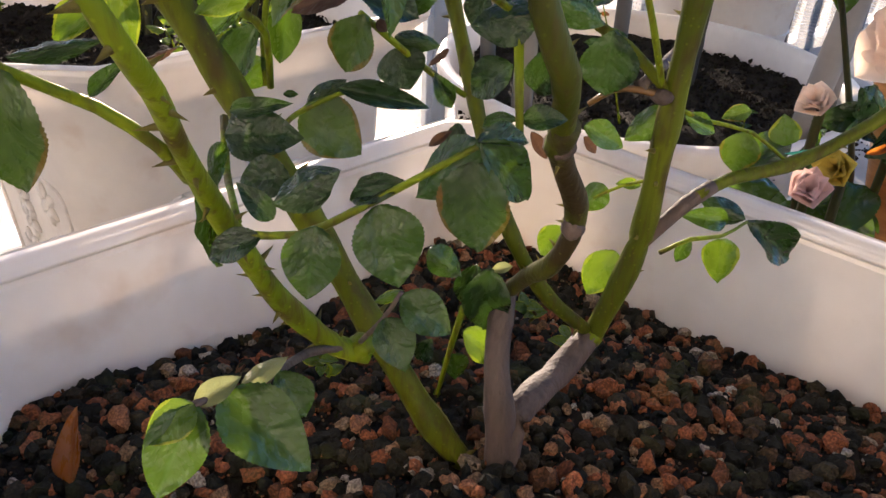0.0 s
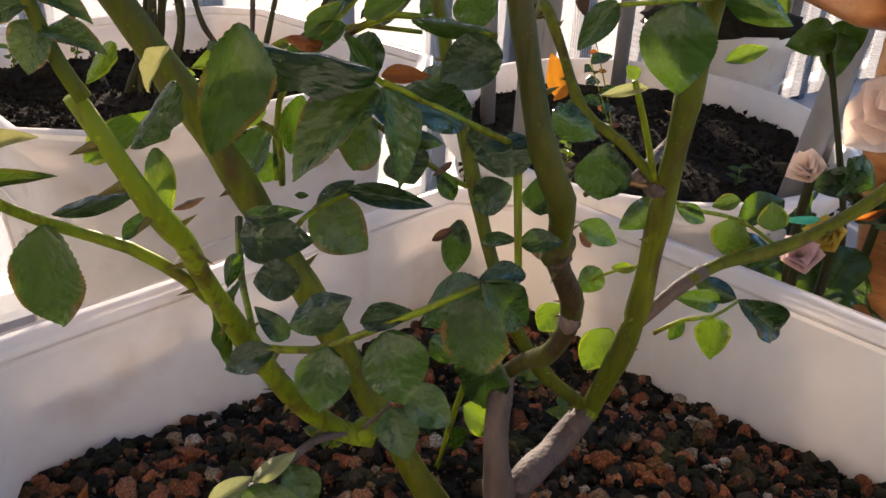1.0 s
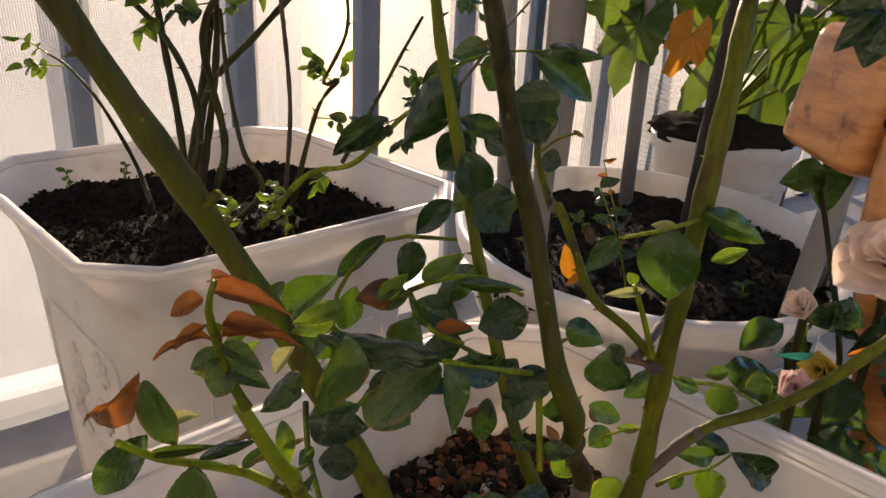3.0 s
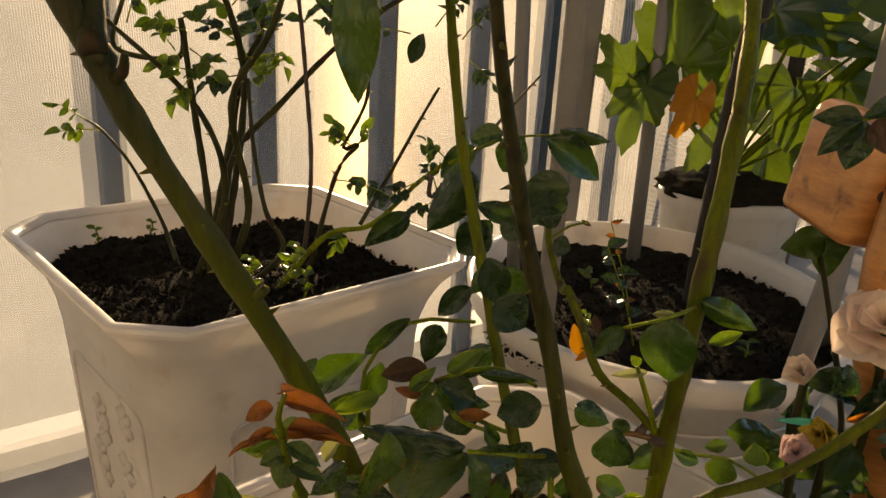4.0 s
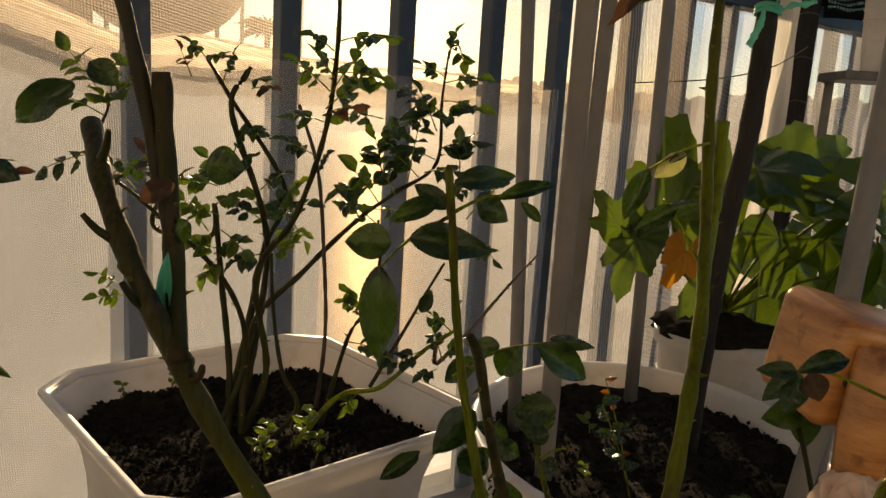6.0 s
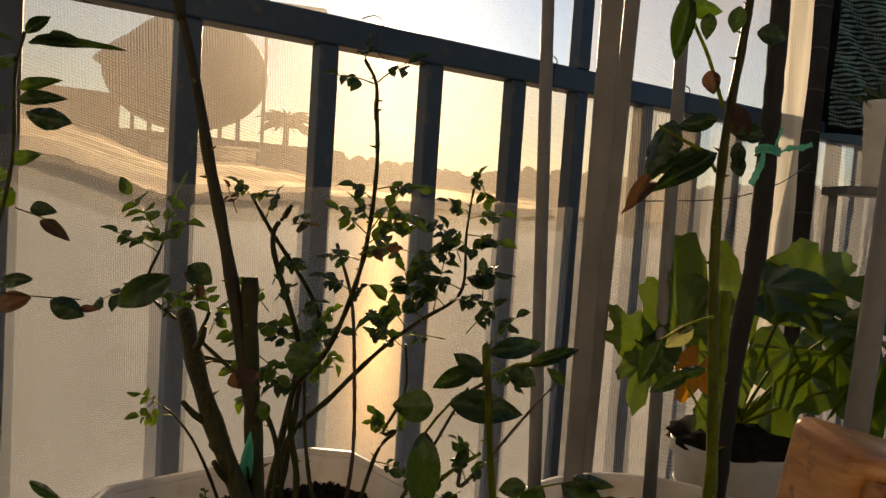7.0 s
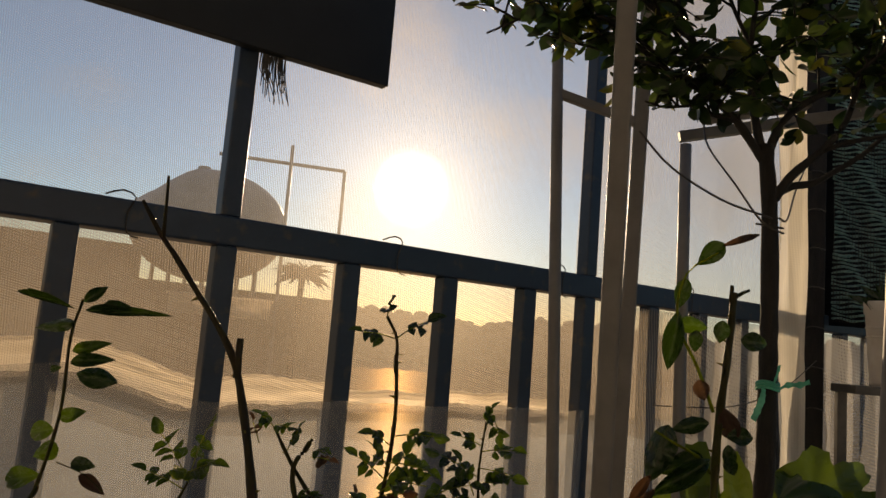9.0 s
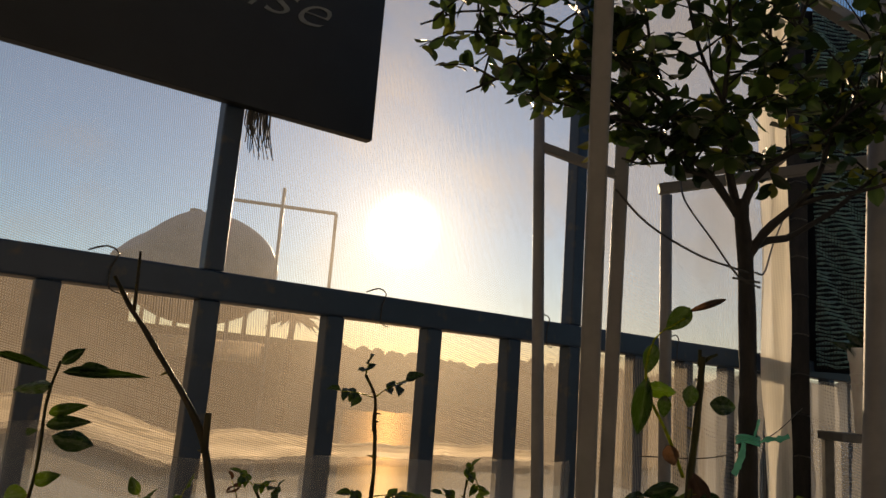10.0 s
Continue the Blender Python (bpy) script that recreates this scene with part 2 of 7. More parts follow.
# lit copy of the rose leaf: sunlight and a yellow sun patch painted in
LEAF_SUNLIT = leaf_mat("sun_patched_rose_leaf", (0.030, 0.070, 0.010), (0.10, 0.16, 0.03), (0.21, 0.33, 0.010), 0.28, 0.42, (0.34, 0.34, 0.02))
LEAF_RED = leaf_mat("young_red_leaf", (0.115, 0.036, 0.010), (0.18, 0.08, 0.02), (0.48, 0.15, 0.014), 0.28, 0.48)
LEAF_DRY = leaf_mat("withered_leaf", (0.045, 0.022, 0.016), (0.09, 0.05, 0.03), (0.14, 0.07, 0.03), 0.6, 0.3)
LEAF_PALE = leaf_mat("pale_leaf", (0.20, 0.21, 0.09), (0.3, 0.3, 0.16), (0.38, 0.40, 0.14), 0.35, 0.45)
LEAF_EDGE = leaf_mat("brown_edged_leaf", (0.022, 0.050, 0.010), (0.075, 0.12, 0.03), (0.13, 0.22, 0.012), 0.27, 0.30, (0.16, 0.07, 0.015))
LEAF_BROAD = leaf_mat("broad_green_leaf", (0.034, 0.068, 0.014), (0.07, 0.12, 0.03), (0.18, 0.27, 0.016), 0.28, 0.42)
LEAF_ORANGE = leaf_mat("orange_dying_leaf", (0.38, 0.14, 0.010), (0.42, 0.2, 0.02), (0.68, 0.28, 0.015), 0.4, 0.42)
PETAL = leaf_mat("cream_pink_petal", (0.88, 0.72, 0.60), (0.88, 0.74, 0.64), (0.86, 0.68, 0.54), 0.6, 0.5)
PETAL_YELLOW = leaf_mat("yellow_petal", (0.50, 0.36, 0.06), (0.55, 0.42, 0.1), (0.62, 0.46, 0.06), 0.55, 0.4)
PETAL_PINK = leaf_mat("pink_petal", (0.62, 0.40, 0.38), (0.66, 0.5, 0.45), (0.70, 0.5, 0.44), 0.6, 0.35)
NET = sheet_mat("beige_insect_net", (0.42, 0.41, 0.40), 0.72, 0.0034, 0.25, 0.28, 0.030, 0.22)
MESH = sheet_mat("brown_wind_mesh", (0.38, 0.31, 0.25), 0.68, 0.0047, 0.25, 0.42, 0.05, 0.08, (1.0, 0.88, 0.72))
FILM = sheet_mat("white_plastic_sheet", (0.49, 0.51, 0.53), 0.64, 0.0040, 0.3, 0.012, 0.07)
FILM_THICK = sheet_mat("creased_plastic_sheet", (0.42, 0.42, 0.42), 0.58, 0.009, 0.25, 0.05, 0.05, 0.10)
HEM = sheet_mat("folded_sheet_hem", (0.86, 0.83, 0.78), 0.10, 0.0036, 0.3, 0.10, 0.14)
STRIP = sheet_mat("folded_plastic_sheet", (0.85, 0.80, 0.70), 0.10, 0.006, 0.15, 0.05)
SIGN = surface("black_sign_paint", (0.004, 0.006, 0.008), (0.010, 0.013, 0.017), 12, 0.5, 0.2)
CHALK = surface("white_sign_lettering", (0.13, 0.14, 0.14), (0.22, 0.23, 0.23), 60, 0.7)
CURTAIN = surface("dark_grey_cloth", (0.012, 0.014, 0.018), (0.030, 0.034, 0.042), 12, 0.9, 0.3, spec=0.1)
TIE = surface("green_plastic_tie", (0.03, 0.32, 0.22), (0.08, 0.50, 0.36), 60, 0.4)
WIRE = surface("dark_wire", (0.02, 0.018, 0.016), (0.06, 0.05, 0.04), 90, 0.45)
METAL = surface("dark_shelf_metal", (0.05, 0.05, 0.05), (0.11, 0.11, 0.11), 30, 0.4, metal=0.3)
WATER = surface("lake_water", (0.020, 0.022, 0.022), (0.034, 0.034, 0.032), 0.05, 0.9, 0.3, 0.1, 30, stretch=(1, 3, 1), spec=0.0)
wnt = WATER.node_tree
glint, both = wnt.nodes.new("ShaderNodeBsdfGlossy"), wnt.nodes.new("ShaderNodeAddShader")
glint.inputs["Color"].default_value, glint.inputs["Roughness"].default_value = (0.010, 0.0068, 0.0034, 1), 0.31
wnt.links.new(wnt.nodes["Principled BSDF"].outputs[0], both.inputs[0])
wnt.links.new(glint.outputs[0], both.inputs[1])
wnt.links.new(both.outputs[0], wnt.nodes["Material Output"].inputs[0])
# pale golden tone: distance haze is painted into the trees' base colour
FOLIAGE_HAZE = surface("far_trees", (0.16, 0.14, 0.09), (0.26, 0.22, 0.15), 0.3, 0.9, 0.8, 0.3)
TANK = surface("grey_tank_steel", (0.20, 0.19, 0.18), (0.32, 0.30, 0.28), 1.2, 0.5)
GAP_SHEET = sheet_mat("bright_gap_sheet", (0.85, 0.80, 0.72), 0.15, 0.05, 0.1, 0.02, 0.05)
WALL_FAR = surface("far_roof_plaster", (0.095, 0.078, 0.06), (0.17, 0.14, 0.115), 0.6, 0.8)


# ---- geometry helpers ----
def part(name, bm, material, parent=None, label="", smooth=True):
    me = bpy.data.meshes.new(name)
    bm.to_mesh(me)
    bm.free()
    me.materials.append(material)
    if smooth:
        me.shade_smooth()
    return place(name, me, parent, label)


def place(name, me, parent=None, label=""):
    ob = new(name, me)
    ob.parent = parent
    if label:
        ob["label"] = label
    return ob


def thing(name, label, category, at=(0, 0, 0), turn=0.0, group="", kind=""):
    ob = new(name)
    ob.matrix_world = pose(*at, 0, 0, turn)
    return tagged(ob, label, category, group, kind)


def settle(root, base):
    """Sets a thing's origin at its base, its parts staying where they are."""
    root.location = base
    for ob in root.children:
        ob.matrix_parent_inverse = Matrix.Translation(-Vector(base))


def smooth_path(points, step=0.012):
    pts = [Vector(p) for p in points]
    pts = [pts[0] * 2 - pts[1]] + pts + [pts[-1] * 2 - pts[-2]]
    out = []
    for a, b, c, d in zip(pts, pts[1:], pts[2:], pts[3:]):
        n = max(2, int((c - b).length / step))
        for i in range(n):
            u = i / n
            out.append(0.5 * (2 * b + (c - a) * u + (2 * a - 5 * b + 4 * c - d) * u * u + (3 * b - a - 3 * c + d) * u ** 3))
    return out + [pts[-2]]


def tube(bm, points, r0, r1, sides=8, lump=0.06, seed=0, step=0.012, nodes=0.0):
    path, rnd = smooth_path(points, step), random.Random(seed)
    rings, axis = [], Vector((0.31, 0.22, 0.93))
    swell = [k * 6 + rnd.uniform(-2, 2) for k in range(1, len(path) // 6 + 2)]
    for i, p in enumerate(path):
        d = (path[min(i + 1, len(path) - 1)] - path[max(i - 1, 0)]).normalized()
        x = d.cross(axis if abs(d.dot(axis)) < 0.95 else Vector((1, 0, 0))).normalized()
        y = d.cross(x)
        r = (r0 + (r1 - r0) * i / (len(path) - 1)) * (1 + rnd.uniform(-lump, lump))
        if nodes:
            r *= 1 + nodes * max(math.exp(-((i - c) / 1.6) ** 2) for c in swell)
        rings.append([bm.verts.new(p + r * (math.cos(a) * x + math.sin(a) * y)) for a in (2 * math.pi * k / sides for k in range(sides))])
    for a, b in zip(rings, rings[1:]):
        for k in range(sides):
            bm.faces.new((a[k], a[(k + 1) % sides], b[(k + 1) % sides], b[k]))
    bm.faces.new(rings[0][::-1])
    bm.faces.new(rings[-1])
    return path


def box(bm, size, m=Matrix(), bevel=0.0, segments=2):
    made = bmesh.ops.create_cube(bm, size=1, matrix=m @ Matrix.Diagonal((*size, 1)))
    if bevel:
        edges = list({e for v in made["verts"] for e in v.link_edges})
        bmesh.ops.bevel(bm, geom=edges, offset=bevel, segments=segments, affect="EDGES", profile=0.5)


def prism(bm, outline, z0, z1, m=Matrix(), grow=1.0):
    low = [bm.verts.new(m @ Vector((x, y, z0))) for x, y in outline]
    top = [bm.verts.new(m @ Vector((x * grow, y * grow, z1))) for x, y in outline]
    n = len(low)
    for i in range(n):
        bm.faces.new((low[i], low[(i + 1) % n], top[(i + 1) % n], top[i]))
    bm.faces.new(low[::-1])
    bm.faces.new(top)


# ---- leaves ----
def leaf_mesh(name, fold=0.10, curl=0.10, teeth=0.018, rows=40, belly=0.42, seed=0, wave=0.02):
    """A leaf one long (y) and one wide (x), folded along the midrib, puckered, with a finely toothed margin."""
    bm, grid = bmesh.new(), []
    cols = (-1, -0.72, -0.38, 0, 0.38, 0.72, 1)
    for i in range(rows + 1):
        t = i / rows
        w = 0.5 * math.sin(math.pi * min(1, t ** (math.log(0.5) / math.log(belly)))) ** 0.82 if 0 < t < 1 else 0.004
        bend = -curl * t * t + wave * 1.5 * noise.noise((t * 2.5, seed * 3.1, 0))
        line = []
        for f in cols:
            e = 1 + (teeth if i % 2 else -teeth) if abs(f) == 1 else 1
            z = bend + fold * abs(f) * w * 2 - 0.10 * f * f * w + wave * 2.6 * noise.noise((f * 1.6, t * 5.0, seed * 7.7)) * (0.3 + abs(f))
            line.append(bm.verts.new((f * w * e, t - (0.010 if i % 2 and abs(f) == 1 else 0), z)))
        grid.append(line)
    for a, b in zip(grid, grid[1:]):
        for k in range(len(cols) - 1):
            bm.faces.new((a[k], a[k + 1], b[k + 1], b[k]))
    me = bpy.data.meshes.new(name)
    bm.to_mesh(me)
    bm.free()
    me.shade_smooth()
    return me


LEAF_SHAPES = [dict(fold=0.15, curl=0.24, seed=1, wave=0.024), dict(fold=0.21, curl=0.32, seed=2, wave=0.024), dict(fold=-0.13, curl=0.22, seed=3, wave=0.026), dict(fold=0.24, curl=0.16, seed=4, belly=0.5, wave=0.024), dict(fold=-0.30, curl=-0.22, seed=5, belly=0.60, wave=0.03, teeth=0.0), dict(fold=0.34, curl=0.30, seed=6, belly=0.64, wave=0.014, teeth=0.0), dict(fold=0.26, curl=0.60, seed=8, belly=0.46, wave=0.03)]
leaf_store = {}


def leaf_data(material, shape):
    if (material.name, shape) not in leaf_store:
        me = leaf_mesh("leaf", **LEAF_SHAPES[shape])
        me.materials.append(material)
        leaf_store[material.name, shape] = me
    return leaf_store[material.name, shape]


leaf_count = [0]


def leaf(parent, base, tip, width, normal, material=None, shape=None, name="leaf"):
    """One leaf from its base to its tip, its face turned to normal."""
    leaf_count[0] += 1
    b, t, n = Vector(base), Vector(tip), Vector(normal)
    y = (t - b)
    long = y.length
    y.normalize()
    z = (n - n.dot(y) * y).normalized()
    x = y.cross(z)
    ob = place(name, leaf_data(material or LEAF, leaf_count[0] % 4 if shape is None else shape), parent)
    ob.matrix_world = Matrix(((x.x, y.x, z.x, b.x), (x.y, y.y, z.y, b.y), (x.z, y.z, z.z, b.z), (0, 0, 0, 1))) @ Matrix.Diagonal((width, long, long, 1))
    return ob


def spray(parent, base, tip, pairs, size, rnd, material, width=0.66, up=(0, -0.5, 0.85), stalk=0.0007):
    """A compound leaf: a thin stalk with pairs of leaflets and one at its end."""
    b, t = Vector(base), Vector(tip)
    d = (t - b) * 1.25
    t = b + d
    u = Vector(up).normalized()
    side = d.cross(u).normalized()
    bm = bmesh.new()
    tube(bm, (b, b + d * 0.5 + u * d.length * 0.06, t), stalk * 1.3, stalk * 0.7, 5, 0.02, 1, 0.02)
    stem = part("leaf_stalk", bm, CANE, parent)
    for i in range(pairs):
        p = b + d * (0.45 + 0.5 * i / max(1, pairs - 0.0))
        for s in (-1, 1):
            k = size * rnd.uniform(0.75, 1.1)
            q = p + (side * s * 0.9 + d.normalized() * 0.45 + u * rnd.uniform(-0.35, 0.3)).normalized() * k
            n = u + Vector((rnd.uniform(-1, 1), rnd.uniform(-1, 1), rnd.uniform(-1, 1))) * 0.55
            leaf(parent, p, q, k * width, n, material, name="leaflet")
    k = size * rnd.uniform(0.95, 1.2)
    leaf(parent, t, t + (d.normalized() + u * rnd.uniform(-0.5, 0.2)).normalized() * k, k * width, u + Vector((rnd.uniform(-1, 1), rnd.uniform(-1, 1), rnd.uniform(-1, 1))) * 0.5, material, name="leaflet")
    return stem


thorn_bm = bmesh.new()
bmesh.ops.create_cone(thorn_bm, segments=6, radius1=0.17, radius2=0.0, depth=1, matrix=Matrix.Translation((0, 0, 0.5)))
for v in thorn_bm.verts:
    v.co.x += 0.25 * v.co.z * v.co.z
    v.co.x *= 1.6 if v.co.z < 0.5 else 1
thorn_data = bpy.data.meshes.new("thorn")
thorn_bm.to_mesh(thorn_data)
thorn_bm.free()
thorn_data.materials.append(THORN)
thorn_data.shade_smooth()


def cane(bush, points, r0, r1, material=None, thorns=0, size=0.008, label="", seed=None):
    """A rose cane along the points, with thorns set round it."""
    bm = bmesh.new()
    seed = int(abs(points[0][0] + points[-1][2]) * 9973) if seed is None else seed
    path = tube(bm, points, r0, r1, 10, 0.03, seed, 0.006, 0.20)
    ob = part("cane", bm, material or CANE, bush, label)
    rnd = random.Random(seed)
    for k in range(thorns):
        i = int((k + rnd.uniform(0.2, 0.8)) / thorns * (len(path) - 2)) + 1
        d = (path[i + 1 if i + 1 < len(path) else i] - path[i - 1]).normalized()
        a = rnd.uniform(0, 6.28)
        out = (d.orthogonal().normalized() * math.cos(a) + d.cross(d.orthogonal()).normalized() * math.sin(a))
        r = r0 + (r1 - r0) * i / len(path)
        z, x = out, d
        y = z.cross(x)
        th = place("thorn", thorn_data, ob)
        p = path[i] + out * r * 0.8
        th.matrix_world = Matrix(((x.x, y.x, z.x, p.x), (x.y, y.y, z.y, p.y), (x.z, y.z, z.z, p.z), (0, 0, 0, 1))) @ Matrix.Scale(size * rnd.uniform(0.8, 1.35), 4)
    return ob


# ---- fence, sheets, floor ----
FENCE_AT, FENCE_TURN = (-0.683, 0.772, 0.0), 40.74
FENCE_M = pose(*FENCE_AT, 0, 0, FENCE_TURN)
RAIL_LOW, RAIL_TOP = 1.096, 1.146


def slab(name, size, at, material, kind="structure", label="", category="", parent=None, bevel=0.0):
    bm = bmesh.new()
    box(bm, size, Matrix.Translation(at), bevel)
    ob = part(name, bm, material, parent, smooth=False)
    return tagged(ob, label, category, kind=kind) if parent is None else ob


def prism_slab(name, outline, z0, z1, material, label, category):
    bm = bmesh.new()
    prism(bm, outline, z0, z1)
    return tagged(part(name, bm, material, smooth=False), label, category, kind="structure")


prism_slab("floor", [(-2.72, -4.5), (4.5, -4.5), (4.5, 3.59), (2.43, 3.59), (-2.72, -0.84)], -0.12, 0.0, FLOOR, "grey screed floor of the roof terrace", "floor")

fence = tagged(new("fence"), "grey-blue painted metal fence with square posts and a flat rail", "fence", kind="structure")
fence.matrix_world = FENCE_M
bm = bmesh.new()
box(bm, (6.2, 0.05, RAIL_TOP - RAIL_LOW), Matrix.Translation((0.75, 0.025, (RAIL_TOP + RAIL_LOW) / 2)), 0.004)
part("rail", bm, FENCE, fence, smooth=False)
post_bm = bmesh.new()
box(post_bm, (0.036, 0.034, RAIL_LOW), Matrix.Translation((0.007, 0.019, RAIL_LOW / 2)), 0.003)
post_me = bpy.data.meshes.new("post")
post_bm.to_mesh(post_me)
post_bm.free()
post_me.materials.append(FENCE)
for s in [0.023 + k * 0.235 for k in range(-8, 1)] + [0.264, 0.498, 0.719, 0.928, 1.108, 1.33, 1.52, 1.70] + [1.87 + k * 0.175 for k in range(0, 9)]:
    ob = place("post", post_me, fence)
    ob.location = (s, 0, 0)
up_bm = bmesh.new()
box(up_bm, (0.034, 0.034, 1.1), Matrix.Translation((0.007, 0.019, RAIL_TOP + 0.55)), 0.003)
up_me = bpy.data.meshes.new("upright")
up_bm.to_mesh(up_me)
up_bm.free()
up_me.materials.append(FENCE)
for s in (-1.52, -0.63, 0.264, 1.108, 2.045, 2.92):
    ob = place("upright", up_me, fence)
    ob.location = (s, 0, 0)

slab("ledge", (6.2, 0.07, 0.03), (0, 0, 0), LEDGE, label="pale painted kerb under the fence", category="kerb").matrix_world = FENCE_M @ pose(0.75, 0.075, 0.015)


def sheet(name, x0, x1, top, bottom, y, material, crease, seed, label):
    """Hanging sheeting with soft creases; top gives the height of its upper hem along the fence."""
    rnd = random.Random(seed)
    bm, grid = bmesh.new(), []
    nx, nz = 160, 40
    off = [rnd.uniform(0, 9) for _ in range(4)]
    for i in range(nx + 1):
        x = x0 + (x1 - x0) * i / nx
        line = []
        for j in range(nz + 1):
            u = j / nz
            low = bottom(x) if callable(bottom) else bottom
            z = low + (top(x) - low) * u
            d = noise.noise((x * 2.2 + off[0], z * 1.3, off[1])) + 0.5 * noise.noise((x * 7 + off[2], z * 2.5, off[3])) + 0.2 * noise.noise((x * 22, z * 12, 3))
            line.append(bm.verts.new((x, y + crease * d * (1 + 2.0 * max(0, min(1, (x - 1.1) / 0.3))), z)))
        grid.append(line)
    for a, b in zip(grid, grid[1:]):
        for k in range(nz):
            bm.faces.new((a[k], b[k], b[k + 1], a[k + 1]))
    ob = part(name, bm, material)
    ob.matrix_world = FENCE_M
    return tagged(ob, label, "sheeting", kind="structure")


def hem(x):
    """Lower edge of the fold: it climbs in a soft step towards the near end of the fence."""
    u = max(0, min(1, (0.26 - x) / 0.18))
    return 0.849 + 0.042 * u * u * (3 - 2 * u) + 0.003 * math.sin(x * 17) + 0.002 * math.sin(x * 41)


sheet("net_screen", -2.2, 3.9, lambda x: 2.3, 0.02, 0.062, NET, 0.004, 3, "fine beige insect net stretched over the fence")
sheet("wind_mesh", -2.2, 1.62, lambda x: 1.118, lambda x: hem(x) - 0.028, 0.100, MESH, 0.010, 9, "brownish wind mesh behind the net, from the sheet up to the rail")
sheet("plastic_sheet", -2.2, 1.085, hem, 0.02, -0.022, FILM, 0.012, 5, "creased white plastic sheet along the lower fence")
sheet("plastic_sheet", 1.15, 3.9, lambda x: 1.085, 0.02, -0.030, FILM_THICK, 0.016, 6, "creased cream plastic sheet over the posts at the end of the fence")
sheet("plastic_sheet", 1.15, 3.9, lambda x: 2.26, 1.10, 0.088, FILM_THICK, 0.016, 6, "creased cream plastic sheet hung above the rail at the end of the fence")
bm, grid = bmesh.new(), []
for i in range(420):
    x = -2.2 + i * 3.285 / 419
    crumple = 0.005 * noise.noise((x * 9, 0, 2)) + 0.003 * noise.noise((x * 40, 0, 5))
    deep = 0.046 + 0.007 * noise.noise((x * 5, 3, 0))
    deep *= 1 - 0.6 * max(0, min(1, (x - 0.40) / 0.15))
    line = []
    for j in range(9):
        a = math.pi * min(1.0, j / 4)
        drop = deep * max(0, j - 2) / 6
        line.append(bm.verts.new((x, 0.074 - 0.007 * math.cos(a) + (0.004 * noise.noise((x * 14, j * 0.8, 1)) - 0.016 if j > 3 else 0), hem(x) + 0.62 * deep + crumple + 0.006 * math.sin(a) - drop + 0.002 * noise.noise((x * 60, j, 0)))))
    grid.append(line)
for a, b in zip(grid, grid[1:]):
    for k in range(8):
        bm.faces.new((a[k], b[k], b[k + 1], a[k + 1]))
ob = part("sheet_hem", bm, HEM)
ob.matrix_world = FENCE_M
tagged(ob, "folded crumpled hem of the white plastic sheet", "hem", kind="structure")

# ---- sign board ----
board = thing("sign_board", "black painted sign board with pale script letters above the fence", "sign")
board.matrix_world = FENCE_M
bm = bmesh.new()
box(bm, (1.60, 0.022, 0.62), Matrix.Translation((0.528 - 0.80, -0.016, 1.431 + 0.31)), 0.002)
part("panel", bm, SIGN, board, smooth=False)
fc = bpy.data.curves.new("lettering", "FONT")
fc.body, fc.size, fc.extrude, fc.shear, fc.offset, fc.align_x = "use", 0.100, 0.0006, 0.5, -0.0015, "RIGHT"
txt = new("lettering_shape", fc)
me = bpy.data.meshes.new_from_object(txt.evaluated_get(bpy.context.evaluated_depsgraph_get()))
bpy.data.objects.remove(txt)
me.materials.clear()
me.materials.append(CHALK)
letters = place("lettering", me, board, "pale script letters")
letters.location, letters.rotation_euler = (0.402, -0.0285, 1.612), (radians(90), 0, 0)
letters.scale = (1.45, 1.0, 1.0)


# ---- distance beyond the fence ----
def far(az, el, d, z0=1.0):
    a, e = radians(az), radians(el)
    return Vector((math.sin(a) * d, math.cos(a) * d, z0 + d * math.tan(e)))


bm = bmesh.new()
bm.faces.new([bm.verts.new((x, y, -9)) for x, y in ((-3000, 29), (-6.9, 29), (-0.6, 2.5), (-0.6, -40), (3000, -40), (3000, 3000), (-3000, 3000))])
tagged(part("water", bm, WATER, smooth=False), "calm lake water under the low sun", "water", kind="structure")

rnd = random.Random(11)
ball = bmesh.new()
bmesh.ops.create_icosphere(ball, subdivisions=2, radius=1)
ball_v, ball_f = [v.co.copy() for v in ball.verts], [[v.index for v in f.verts] for f in ball.faces]
ball.free()
verts, faces = [], []
for k in range(560):
    az = -60 + 100 * k / 560
    h = 14.0 + 4.5 * noise.noise((az * 0.12, 0, 0)) + 1.8 * noise.noise((az * 0.7, 3, 0))
    if k % 3:
        p, r = far(az, 0, 412 + rnd.uniform(-8, 8)), rnd.uniform(1.5, 3.6)
        mid, size = Vector((p.x, p.y, h * rnd.uniform(0.90, 1.12))), (r * 1.2, r, r * rnd.uniform(0.8, 1.5))
    else:
        p = far(az, 0, 420 + rnd.uniform(-15, 15))
        mid, size = Vector((p.x, p.y, -9 + (h + 9) * 0.45)), (14 + rnd.uniform(0, 10), 8, (h + 9) * 0.55 * rnd.uniform(0.9, 1.05))
    n = len(verts)
    verts += [mid + Vector([c * d for c, d in zip(v, size)]) * (1 + 0.25 * noise.noise(v * 2 + mid)) for v in ball_v]
    faces += [[n + i for i in f] for f in ball_f]
me = bpy.data.meshes.new("far_trees")
me.from_pydata(verts, [], faces)
me.materials.append(FOLIAGE_HAZE)
tagged(place("far_trees", me), "line of trees along the far lake shore, haze put into their pale colour", "trees", kind="backdrop")

